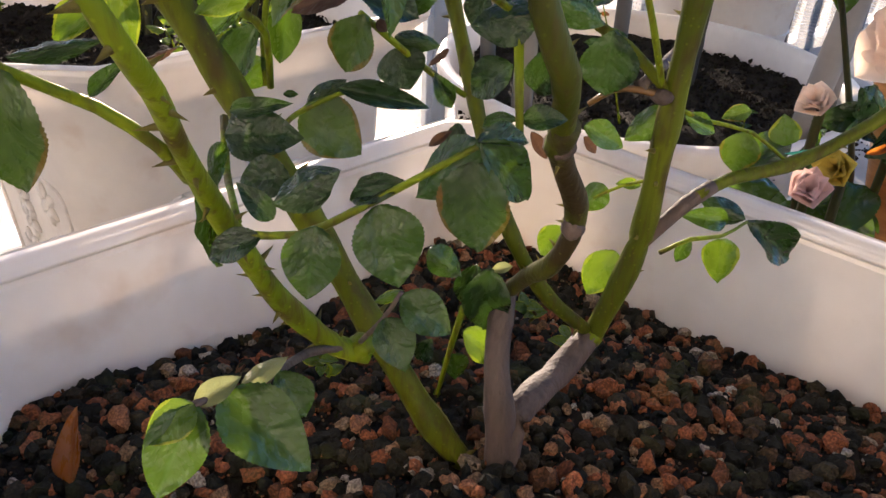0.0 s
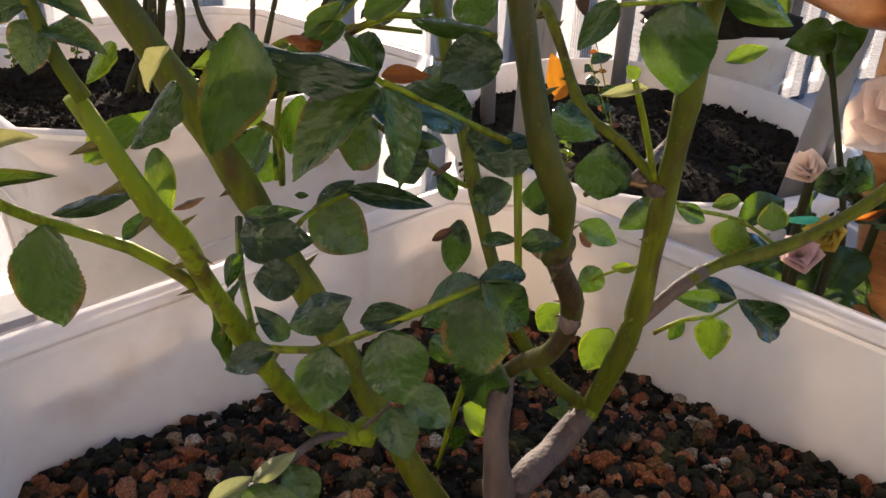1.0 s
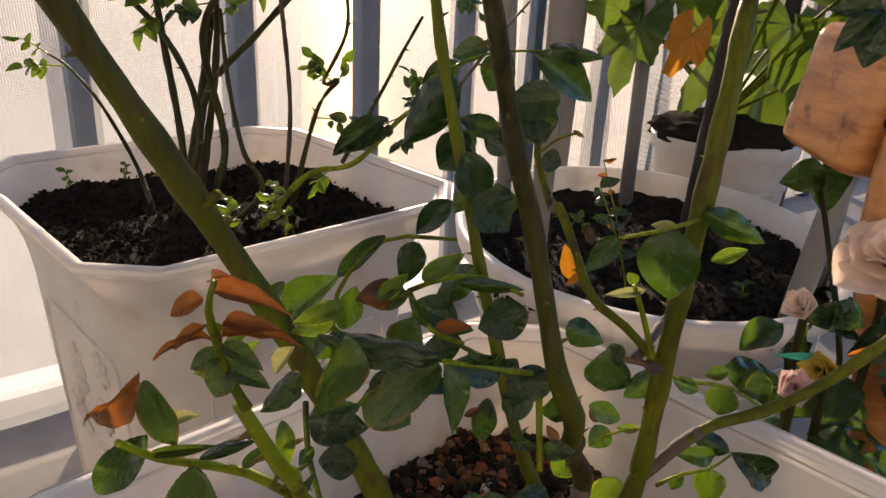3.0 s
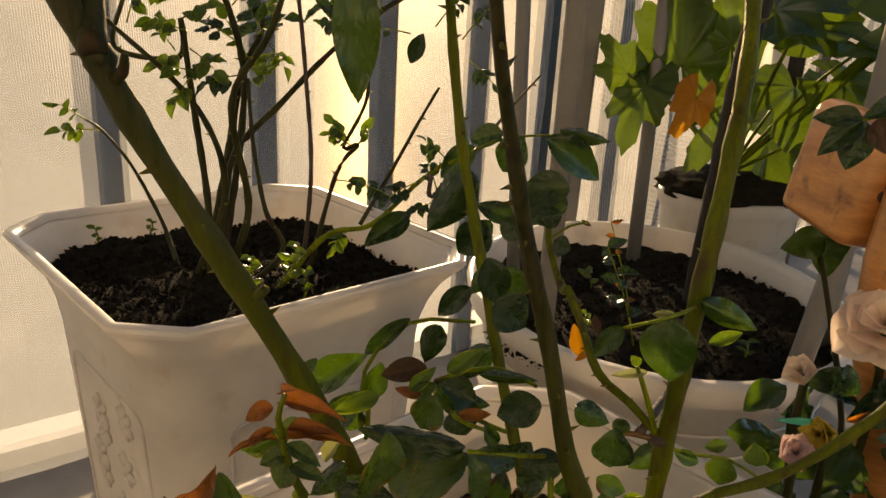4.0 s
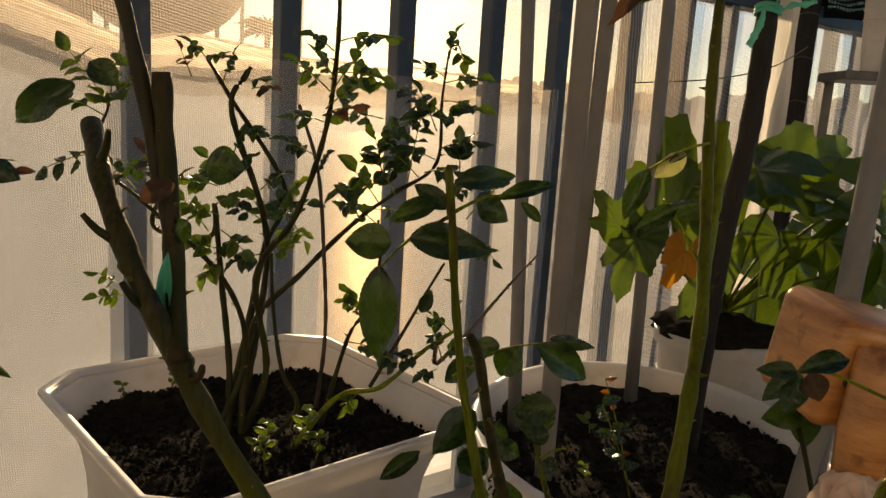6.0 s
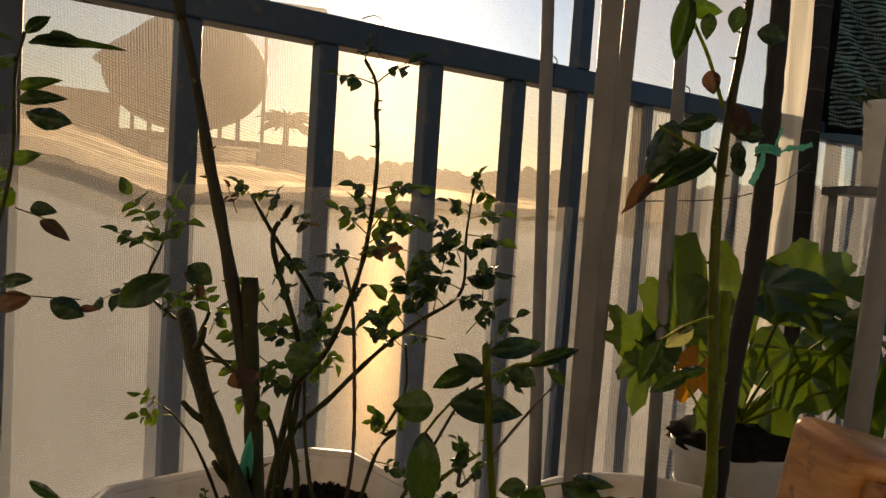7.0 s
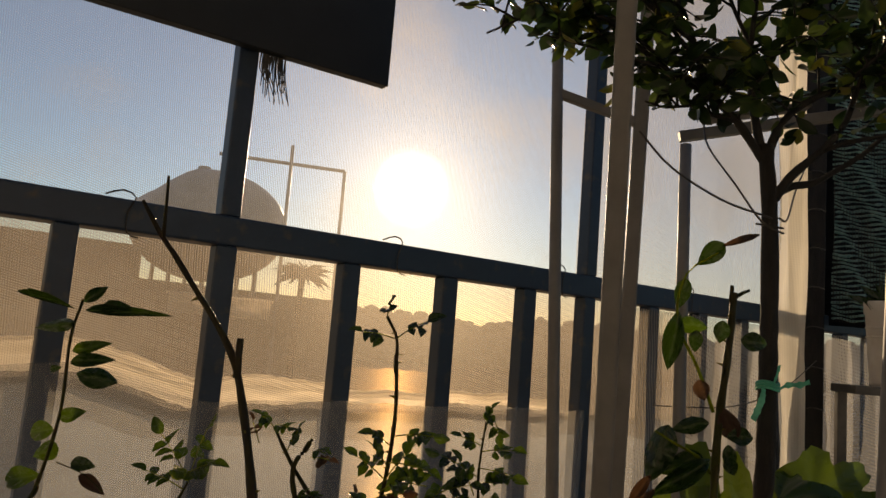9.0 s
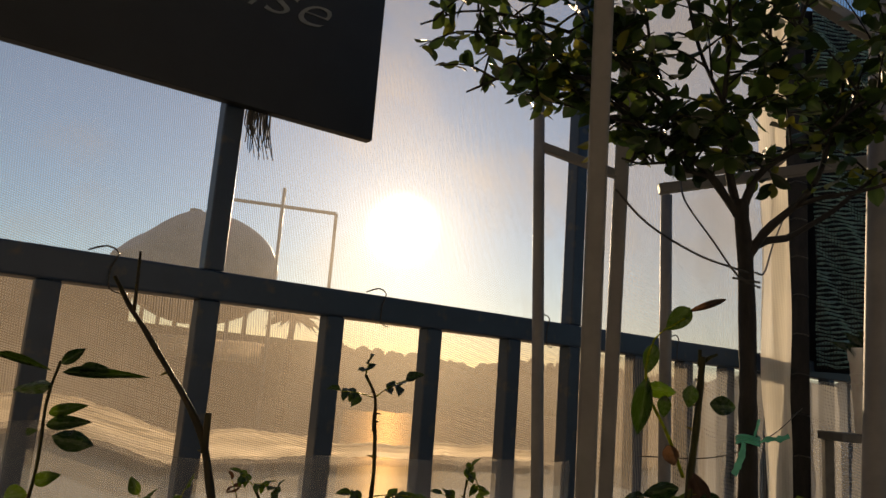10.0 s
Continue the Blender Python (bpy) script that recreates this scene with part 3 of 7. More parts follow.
tank = thing("water_tank", "large round grey water tank on short legs", "tank", far(-24.3, 0, 24, 0))
bm = bmesh.new()
c = far(-24.3, 7.25, 24) - Vector(tank.location)
bmesh.ops.create_uvsphere(bm, u_segments=32, v_segments=20, radius=1, matrix=Matrix.Translation(c) @ Matrix.Diagonal((2.42, 2.1, 1.74, 1)))
for v in bm.verts:
    q = v.co - c
    if q.x < -0.3 and q.z > 0:
        v.co.z -= 0.42 * min(1.0, (-0.3 - q.x) / 0.9) * min(1.0, q.z / 0.8)
        v.co.x -= 0.30 * min(1.0, (-0.3 - q.x) / 1.6)
part("shell", bm, TANK, tank)
for k in range(-3, 4):
    bm = bmesh.new()
    tube(bm, (c + Vector((k * 0.55, 0, -1.2)), c + Vector((k * 0.55, 0, -2.4))), 0.07, 0.07, 6, 0, 1, 0.5)
    part("leg", bm, TANK, tank)
bm = bmesh.new()
tube(bm, (c + Vector((-0.35, 0, 1.6)), c + Vector((-0.35, 0, 1.85))), 0.22, 0.20, 10, 0, 1, 0.2)
part("hatch", bm, TANK, tank)

roof = thing("far_building", "flat plaster roof of a lower house beside the lake", "building", far(-32, 0, 26, 0))
for az, w, top, tilt in ((-45, 14, 5.0, 0), (-28.5, 13.0, 2.7, -1.0)):
    bm = bmesh.new()
    p = far(az, top, 27 + az * 0.02) - Vector(roof.location)
    box(bm, (w, 5, 40), Matrix.Translation((p.x, p.y, p.z - 20)) @ Matrix.Rotation(radians(-az), 4, "Z") @ Matrix.Rotation(radians(-tilt), 4, "Y"), 0.15)
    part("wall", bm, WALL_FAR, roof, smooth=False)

# added translucent panels that stand in for bright gaps under the roof
for az, el, w in ((-24.63, 1.45, 1.2), (-21.43, 1.40, 1.5)):
    gap_panel = thing("roof_gap", "pale backlit panel standing in for a bright gap under the far roof", "box", far(az, el, 21.5) - Vector((0, 0, 0.25)), group="roof boxes")
    bm = bmesh.new()
    box(bm, (w, 0.8, 0.5), Matrix.Translation((0, 0, 0.25)), 0.04)
    box(bm, (w * 1.08, 0.9, 0.06), Matrix.Translation((0, 0, 0.52)), 0.01)
    part("body", bm, GAP_SHEET, gap_panel, smooth=False)

palm = thing("palm_tree", "small palm with drooping fronds beside the tank", "tree", far(-17.1, 0, 23, 0))
c = far(-17.1, 4.3, 23) - Vector(palm.location)
bm = bmesh.new()
tube(bm, (c - Vector((0, 0, 6)), c - Vector((0.1, 0, 3)), c), 0.14, 0.10, 8, 0.1, 2, 0.3)
part("trunk", bm, BARK, palm)
for k in range(64):
    a, rise = k * 2.4, 0.9 - 1.15 * (k / 63)
    q = Vector((math.cos(a) * 1.05, math.sin(a) * 1.05, rise)).normalized() * (0.80 + 0.15 * math.sin(k * 1.3))
    w = c + Vector(palm.location)
    leaf(palm, w, w + q, 0.055, (0, 0, 1), LEAF_DARK, 1, "frond")

pipe = thing("pipe_frame", "thin grey pipe frame standing beyond the fence", "frame", far(-17.0, 0, 16.0, -9.0))
pa, pb = far(-18.9, 12.75, 16.0), far(-14.75, 12.5, 16.0)
for a, b in (((pa.x, pa.y, -9.0), (pa.x, pa.y, pa.z + 0.36)), ((pb.x, pb.y, -9.0), (pb.x, pb.y, pb.z)), ((pa.x * 1.28, pa.y - 0.4, pa.z + 0.0), tuple(pb))):
    bm = bmesh.new()
    tube(bm, [Vector(a) - Vector(pipe.location), Vector(b) - Vector(pipe.location)], 0.040, 0.040, 8, 0, 1, 0.8)
    part("pipe", bm, TANK, pipe)

# sun with its aureole, far behind everything
m, nt, b = mat("sun_glow")
c = nt.nodes.new("ShaderNodeTexCoord")
ln = nt.nodes.new("ShaderNodeVectorMath")
ln.operation = "LENGTH"
nt.links.new(c.outputs["Object"], ln.inputs[0])
r = calc(nt, "DIVIDE", ln.outputs["Value"], 420.0)
fall = calc(nt, "POWER", calc(nt, "MAXIMUM", calc(nt, "SUBTRACT", 1.0, r), 0.0), 3.5)
core = calc(nt, "POWER", calc(nt, "MAXIMUM", calc(nt, "SUBTRACT", 1.0, calc(nt, "DIVIDE", r, 0.26)), 0.0), 1.5)
em, tp, ad = nt.nodes.new("ShaderNodeEmission"), nt.nodes.new("ShaderNodeBsdfTransparent"), nt.nodes.new("ShaderNodeAddShader")
em.inputs[0].default_value = (1.0, 0.86, 0.62, 1)
nt.links.new(calc(nt, "ADD", calc(nt, "MULTIPLY", fall, 0.85), calc(nt, "MULTIPLY", core, 9.0)), em.inputs[1])
nt.links.new(em.outputs[0], ad.inputs[0])
nt.links.new(tp.outputs[0], ad.inputs[1])
nt.links.new(ad.outputs[0], nt.nodes["Material Output"].inputs[0])
bm = bmesh.new()
bmesh.ops.create_circle(bm, cap_ends=True, segments=64, radius=420)
disc = part("sun_disc", bm, m, smooth=False)
disc.matrix_world = look(SUN_DIR * 2000, (0, 0, 1))
tagged(disc, "low evening sun with its bright aureole", "sun", kind="backdrop")


# ---- planters ----
def octagon(half, cut, grow=0.0):
    h, c = half + grow, cut
    return [(-h + c, -h), (h - c, -h), (h, -h + c), (h, h - c), (h - c, h), (-h + c, h), (-h, h - c), (-h, -h + c)]


def planter(name, label, at, turn, rim_z, half=0.201, cut=0.048, relief=True, cove=0.0):
    """A square plastic planter with cut corners, a rolled rim and moulded panels."""
    root = thing(name, label, "planter", at, turn, "white planters")
    bm = bmesh.new()
    rows = [(0.0, half * 0.74, cut * 0.8), (0.012, half * 0.76, cut * 0.8), (rim_z - 0.028, half * 0.925, cut * 0.95), (rim_z - 0.014, half * 0.965, cut), (rim_z - 0.008, half * 0.998, cut), (rim_z - 0.002, half * 1.0, cut), (rim_z, half * 0.992, cut), (rim_z - 0.001, half * 0.945, cut * 0.95), (rim_z - 0.007, half * 0.938, cut * 0.94), (rim_z - 0.008, half * 0.926, cut * 0.93),
            (rim_z - 0.013, half * 0.922, cut * 0.93), (rim_z - 0.055, half * 0.895, cut * 0.9), (rim_z - 0.15, half * 0.84, cut * 0.85)]
    if cove:
        rows[2:3] = [(rim_z - 0.105, half * 0.795, cut * 0.85), (rim_z - 0.075, half * 0.815, cut * 0.87), (rim_z - 0.050, half * 0.85, cut * 0.9), (rim_z - 0.030, half * 0.90, cut * 0.95)]
        rows[1], rows[0] = (0.012, half * 0.71, cut * 0.8), (0.0, half * 0.70, cut * 0.8)
        rows[-3:] = [(rim_z - 0.013, half * 0.905, cut * 0.92), (rim_z - 0.032, half * 0.86, cut * 0.88), (rim_z - 0.060, half * 0.82, cut * 0.85), (rim_z - 0.15, half * 0.76, cut * 0.8)]
    loops = [[bm.verts.new((x, y, z)) for x, y in octagon(h, c)] for z, h, c in rows]
    for a, b in zip(loops, loops[1:]):
        for k in range(8):
            bm.faces.new((a[k], a[(k + 1) % 8], b[(k + 1) % 8], b[k]))
    bm.faces.new(loops[0][::-1])
    bm.faces.new(loops[-1])
    bmesh.ops.bevel(bm, geom=list(bm.edges), offset=0.0022, segments=2, affect="EDGES")
    part("body", bm, PLASTIC, root)
    for k in range(4):
        # moulded frame on each side, raised from the sloping wall
        spin = Matrix.Rotation(radians(90 * k), 4, "Z")
        tilt = math.atan2(half * 0.085, rim_z - 0.117) if cove else math.atan2(half * 0.165, rim_z - 0.06)
        m = spin @ Matrix.Translation((0, -half * (0.752 if cove else 0.845), rim_z * (0.39 if cove else 0.49))) @ Matrix.Rotation(tilt, 4, "X")
        bm = bmesh.new()
        w, h = half * (0.98 if cove else 1.05), rim_z * (0.62 if cove else 0.66)
        for dx, dz, sx, sz in ((0, h / 2, w - 0.03, 0.004), (0, -h / 2, w - 0.03, 0.004), (w / 2, 0, 0.004, h - 0.03), (-w / 2, 0, 0.004, h - 0.03)):
            box(bm, (sx, 0.004, sz), m @ Matrix.Translation((dx, -0.0005, dz)), 0.0015)
        for dx in (-1, 1):
            for dz in (-1, 1):
                turn = [m @ Vector((dx * (w / 2 - 0.015 + 0.015 * math.sin(u)), -0.0005, dz * (h / 2 - 0.015 + 0.015 * math.cos(u)))) for u in (0, 0.4, 0.8, 1.2, 1.571)]
                tube(bm, turn, 0.002, 0.002, 6, 0, 1, 0.01)
        part("panel_frame", bm, PLASTIC, root)
        if relief:
            rnd = random.Random(k)
            for f in range(11):
                bm = bmesh.new()
                c = Vector((rnd.uniform(-0.05, 0.05), -0.001, -h * 0.40 + h * 0.80 * f / 10))
                for q in range(6):
                    a = q * 1.047 + f
                    p = c + Vector((math.cos(a) * 0.013, 0, math.sin(a) * 0.013))
                    bmesh.ops.create_icosphere(bm, subdivisions=1, radius=1, matrix=m @ Matrix.Translation(p) @ Matrix.Rotation(-a, 4, "Y") @ Matrix.Diagonal((0.010, 0.0034, 0.0068, 1)))
                bmesh.ops.create_icosphere(bm, subdivisions=1, radius=1, matrix=m @ Matrix.Translation(c) @ Matrix.Diagonal((0.007, 0.0042, 0.007, 1)))
                part("relief_flower", bm, PLASTIC, root)
    return root


def sunk(x, y, half, back):
    """How far soil has settled towards the walls of a square planter and its back corner."""
    def ease(v):
        v = max(0.0, min(1.0, v))
        return v * v * (3 - 2 * v)
    return -0.010 * ease((max(abs(x), abs(y)) / half - 0.45) / 0.55) - back * ease((x + y) / half - 0.15)


def soil(name, label, outline, z, at, turn, seed, lump=0.010, n=46, back=None):
    """Soil filling a pot: an uneven sheet."""
    bm = bmesh.new()
    xs = [p[0] for p in outline]
    ys = [p[1] for p in outline]
    grid = {}

    def inside(x, y):
        hit = False
        for (x0, y0), (x1, y1) in zip(outline, outline[1:] + outline[:1]):
            if (y0 > y) != (y1 > y) and x < (x1 - x0) * (y - y0) / (y1 - y0) + x0:
                hit = not hit
        return hit

    for i in range(n + 1):
        for j in range(n + 1):
            x, y = min(xs) + (max(xs) - min(xs)) * i / n, min(ys) + (max(ys) - min(ys)) * j / n
            if inside(x, y):
                d = noise.noise((x * 9, y * 9, seed)) * lump + noise.noise((x * 45, y * 45, seed)) * lump * 0.5 + noise.noise((x * 120, y * 120, seed)) * lump * 0.35
                d += 0 if back is None else sunk(x, y, max(xs), back)
                grid[i, j] = bm.verts.new((x, y, z + d))
    for (i, j), v in grid.items():
        q = [grid.get(k) for k in ((i, j), (i + 1, j), (i + 1, j + 1), (i, j + 1))]
        if all(q):
            bm.faces.new(q)
    ob = part(name, bm, SOIL)
    ob.matrix_world = pose(*at, 0, 0, turn)
    return tagged(ob, label, "soil", kind="stuff")


gm, gnt, gb = mat("lava_granules", 0.85)
gb.inputs["Specular IOR Level"].default_value = 0.1
geo = gnt.nodes.new("ShaderNodeNewGeometry")
grain_col = ramp(gnt, geo.outputs["Random Per Island"], ((0.0, (0.012, 0.013, 0.010)), (0.42, (0.030, 0.027, 0.018)), (0.60, (0.062, 0.050, 0.028)), (0.72, (0.19, 0.066, 0.030)), (0.86, (0.38, 0.125, 0.052)), (0.95, (0.27, 0.18, 0.10)), (1.0, (0.50, 0.44, 0.36))))
grain_col = mixed(gnt, ramp(gnt, tex(gnt, "noise", 900, detail=5.0), ((0.42, (0.55,) * 3), (0.62, (0, 0, 0)))), grain_col, (0.018, 0.016, 0.012))
gnt.links.new(mixed(gnt, ramp(gnt, tex(gnt, "noise", 38, detail=3.0), ((0.56, (0, 0, 0)), (0.70, (0.40,) * 3))), grain_col, (0.060, 0.070, 0.016)), gb.inputs["Base Color"])
bump(gnt, gb, tex(gnt, "noise", 700, detail=6.0), 1.0, 0.0014)


def granules(name, label, count, half, z, at, turn, seed, small=0.0007, large=0.0034, material=None, back=None):
    """Loose grains: many small ones and a few large crumbling lumps."""
    rnd = random.Random(seed)
    balls = []
    for level in (1, 2):
        base = bmesh.new()
        bmesh.ops.create_icosphere(base, subdivisions=level, radius=1)
        balls.append(([v.co.copy() for v in base.verts], [[v.index for v in f.verts] for f in base.faces]))
        base.free()
    verts, faces = [], []
    for _ in range(count):
        x, y = rnd.uniform(-half, half), rnd.uniform(-half, half)
        if abs(x) + abs(y) > half * 1.77:
            continue
        r = small + (large - small) * rnd.random() ** 4.0
        d = noise.noise((x * 9, y * 9, seed)) * 0.010 + noise.noise((x * 45, y * 45, seed)) * 0.005
        d += 0 if back is None else sunk(x, y, half, back)
        e = Euler((rnd.uniform(0, 6), rnd.uniform(0, 6), rnd.uniform(0, 6))).to_matrix()
        s = Vector((r * rnd.uniform(0.7, 1.3), r * rnd.uniform(0.7, 1.3), r * rnd.uniform(0.6, 1.0)))
        bv, bf = balls[r > 0.0018]
        k, o = len(verts), Vector((rnd.uniform(0, 50), rnd.uniform(0, 50), seed))
        for c in bv:
            j = 1 + 0.50 * noise.noise(c * 1.1 + o) + 0.34 * noise.noise(c * 3.1 + o) + rnd.uniform(-0.07, 0.07)
            verts.append(e @ Vector((c.x * s.x, c.y * s.y, c.z * s.z)) * j + Vector((x, y, z + d + r * 0.15)))
        faces += [[k + i for i in f] for f in bf]
    me = bpy.data.meshes.new(name)
    me.from_pydata(verts, [], faces)
    me.materials.append(material or gm)
    ob = place(name, me)
    ob.matrix_world = pose(*at, 0, 0, turn)
    return tagged(ob, label, "granules", kind="stuff")


P1, P2 = (0.087, 0.219, 0.0), (-0.230, 0.735, 0.0)
planter("planter", "white plastic planter with cut corners, holding the near rose", P1, 46, 0.42)
soil("potting_soil", "dark damp potting soil in the near planter", octagon(0.1795, 0.042), 0.360, P1, 46, 1, 0.011, 110, 0.016)
granules("lava_granules", "red and brown lava granules strewn over the soil", 15000, 0.176, 0.361, P1, 46, 1, 0.0007, 0.0052, None, 0.016)
planter("planter", "white plastic planter with raised flower ornament and cut corners", P2, 46, 0.438, 0.206, cove=1.0)
soil("potting_soil", "dark crumbly potting soil in the flowered planter", octagon(0.1750, 0.040), 0.397, P2, 46, 2, 0.012)
granules("soil_crumbs", "dark crumbs on the soil of the flowered planter", 5200, 0.170, 0.398, P2, 46, 2, 0.0009, 0.0034, SOIL)


# ---- near rose ----
def twig(parent, points, r0, r1, material):
    bm = bmesh.new()
    tube(bm, points, r0, r1, 6, 0.04, 2, 0.01)
    return part("twig", bm, material, parent)


rose = thing("rose_bush", "thorny green-caned rose bush growing in the near white planter", "rose bush")

trunk = cane(rose, ((0.079, 0.212, 0.345), (0.079, 0.218, 0.379), (0.076, 0.223, 0.404), (0.076, 0.229, 0.416), (0.077, 0.234, 0.427), (0.079, 0.238, 0.434)), 0.0066, 0.004, CANE_BROWN)
limb = cane(rose, ((0.081, 0.213, 0.35), (0.086, 0.223, 0.382), (0.105, 0.249, 0.384), (0.119, 0.262, 0.395)), 0.0058, 0.0056, CANE_BROWN)
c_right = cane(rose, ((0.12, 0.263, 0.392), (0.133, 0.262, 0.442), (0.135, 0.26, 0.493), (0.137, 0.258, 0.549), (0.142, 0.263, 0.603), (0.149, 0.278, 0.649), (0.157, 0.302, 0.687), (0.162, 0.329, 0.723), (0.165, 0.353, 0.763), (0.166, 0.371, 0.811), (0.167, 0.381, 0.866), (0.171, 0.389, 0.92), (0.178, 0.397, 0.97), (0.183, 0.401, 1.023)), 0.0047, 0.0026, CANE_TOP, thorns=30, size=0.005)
cane(rose, ((0.165, 0.333, 0.703), (0.167, 0.34, 0.716), (0.174, 0.362, 0.749), (0.177, 0.376, 0.797)), 0.0037, 0.0037, thorns=4, size=0.004)
cane(rose, ((0.133, 0.263, 0.441), (0.14, 0.261, 0.452), (0.15, 0.264, 0.462), (0.161, 0.269, 0.468)), 0.0031, 0.0028, CANE_BROWN)
c_side = cane(rose, ((0.154, 0.265, 0.465), (0.168, 0.272, 0.47), (0.194, 0.282, 0.473), (0.215, 0.287, 0.482), (0.238, 0.29, 0.5), (0.259, 0.286, 0.536), (0.251, 0.267, 0.609), (0.285, 0.298, 0.644)), 0.0028, 0.0025, CANE_MID, thorns=8, size=0.004)
c_low = cane(rose, ((0.078, 0.24, 0.43), (0.084, 0.226, 0.447), (0.09, 0.209, 0.463), (0.094, 0.203, 0.477), (0.094, 0.2, 0.49), (0.087, 0.189, 0.507), (0.083, 0.177, 0.519), (0.083, 0.17, 0.527)), 0.0032, 0.0035, CANE_OLD, thorns=10, size=0.0035)
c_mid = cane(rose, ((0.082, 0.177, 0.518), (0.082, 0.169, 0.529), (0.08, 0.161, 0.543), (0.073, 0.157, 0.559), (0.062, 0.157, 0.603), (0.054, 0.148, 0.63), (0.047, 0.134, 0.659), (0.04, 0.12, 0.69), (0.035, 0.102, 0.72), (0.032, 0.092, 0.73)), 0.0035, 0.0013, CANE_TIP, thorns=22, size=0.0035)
c_thin = cane(rose, ((0.118, 0.262, 0.398), (0.096, 0.256, 0.421), (0.079, 0.251, 0.452), (0.068, 0.255, 0.482), (0.059, 0.266, 0.512), (0.05, 0.277, 0.543), (0.042, 0.285, 0.575), (0.034, 0.289, 0.608), (0.027, 0.29, 0.639), (0.022, 0.289, 0.67), (0.018, 0.285, 0.702), (0.015, 0.278, 0.738), (0.012, 0.273, 0.764), (0.013, 0.298, 0.737)), 0.0031, 0.0019, CANE_MID, thorns=24, size=0.004)
c_back = cane(rose, ((0.133, 0.258, 0.509), (0.117, 0.263, 0.524), (0.102, 0.275, 0.533), (0.092, 0.286, 0.555), (0.085, 0.295, 0.569), (0.084, 0.313, 0.562), (0.076, 0.332, 0.584), (0.078, 0.341, 0.598)), 0.0021, 0.0017, CANE_MID, thorns=14, size=0.004)
c_left = cane(rose, ((0.07, 0.218, 0.351), (0.049, 0.22, 0.382), (0.031, 0.223, 0.415), (0.014, 0.224, 0.449), (-0.002, 0.222, 0.484), (-0.018, 0.218, 0.519), (-0.033, 0.211, 0.553), (-0.049, 0.202, 0.588), (-0.065, 0.193, 0.622), (-0.081, 0.185, 0.656), (-0.097, 0.182, 0.689), (-0.114, 0.185, 0.721), (-0.133, 0.199, 0.751), (-0.153, 0.226, 0.777)), 0.0053, 0.0042, CANE_BACKLIT, thorns=22, size=0.0050)
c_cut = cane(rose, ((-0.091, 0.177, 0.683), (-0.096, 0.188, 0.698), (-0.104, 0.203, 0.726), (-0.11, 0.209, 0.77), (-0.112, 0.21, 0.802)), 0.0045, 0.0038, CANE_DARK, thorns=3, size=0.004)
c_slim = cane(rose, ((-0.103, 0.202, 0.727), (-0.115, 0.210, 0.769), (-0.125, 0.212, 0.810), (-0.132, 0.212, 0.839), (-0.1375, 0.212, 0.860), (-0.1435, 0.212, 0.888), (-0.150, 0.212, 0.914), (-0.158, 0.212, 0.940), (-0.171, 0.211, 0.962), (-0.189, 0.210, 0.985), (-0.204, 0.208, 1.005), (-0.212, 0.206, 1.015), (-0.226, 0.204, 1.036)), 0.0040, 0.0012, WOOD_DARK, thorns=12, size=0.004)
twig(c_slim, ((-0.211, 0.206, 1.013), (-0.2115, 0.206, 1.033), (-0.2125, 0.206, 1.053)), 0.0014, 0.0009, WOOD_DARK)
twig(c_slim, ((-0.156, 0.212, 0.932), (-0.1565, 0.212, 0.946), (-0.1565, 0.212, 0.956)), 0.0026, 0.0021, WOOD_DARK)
c_front = cane(rose, ((0.028, 0.199, 0.429), (0.017, 0.194, 0.436), (0.005, 0.177, 0.464), (0.001, 0.16, 0.49), (-0.001, 0.146, 0.511), (0, 0.126, 0.536), (0.002, 0.113, 0.551), (0.003, 0.1, 0.563), (-0.004, 0.094, 0.584)), 0.0039, 0.0016, thorns=26, size=0.004)


def knob(parent, at, radius, stretch, material, name):
    bm = bmesh.new()
    bmesh.ops.create_icosphere(bm, subdivisions=3, radius=1)
    for v in bm.verts:
        v.co *= radius * (1 + 0.18 * noise.noise(v.co * 2.5))
        v.co = Vector(at) + Vector((v.co.x, v.co.y, v.co.z * stretch))
    part(name, bm, material, parent)



twig(c_left, ((-0.050, 0.201, 0.590), (-0.045, 0.197, 0.594), (-0.041, 0.194, 0.598)), 0.0022, 0.0019, CANE_BACKLIT)
for stub in (((-0.120, 0.188, 0.729), (-0.128, 0.184, 0.735), (-0.133, 0.181, 0.742)), ((-0.103, 0.183, 0.700), (-0.110, 0.178, 0.708), (-0.113, 0.174, 0.716)),
             ((-0.140, 0.207, 0.760), (-0.134, 0.203, 0.768), (-0.131, 0.200, 0.776)), ((-0.089, 0.183, 0.672), (-0.082, 0.178, 0.677), (-0.079, 0.174, 0.683))):
    twig(c_left, stub, 0.0026, 0.0013, CANE_DARK)
knob(c_left, (-0.115, 0.185, 0.722), 0.0050, 1.2, CANE_DARK, "node")
knob(c_left, (-0.092, 0.183, 0.680), 0.0054, 1.2, CANE_BACKLIT, "node")
knob(c_right, (0.131, 0.258, 0.508), 0.0046, 0.7, CANE_BROWN, "node")
knob(c_mid, (0.083, 0.177, 0.519), 0.0044, 0.9, CANE_BROWN, "node")
knob(c_low, (0.094, 0.201, 0.482), 0.0038, 1.2, CANE_BROWN, "node")
knob(c_right, (0.113, 0.258, 0.514), 0.0042, 0.85, LEAF_SUNLIT, "bud")
twig(c_right, ((0.105, 0.263, 0.502), (0.113, 0.26, 0.509), (0.122, 0.258, 0.51), (0.131, 0.258, 0.508)), 0.0012, 0.0016, CANE_RED)
knob(c_front, (0.026, 0.198, 0.433), 0.0046, 1.0, CANE, "node")
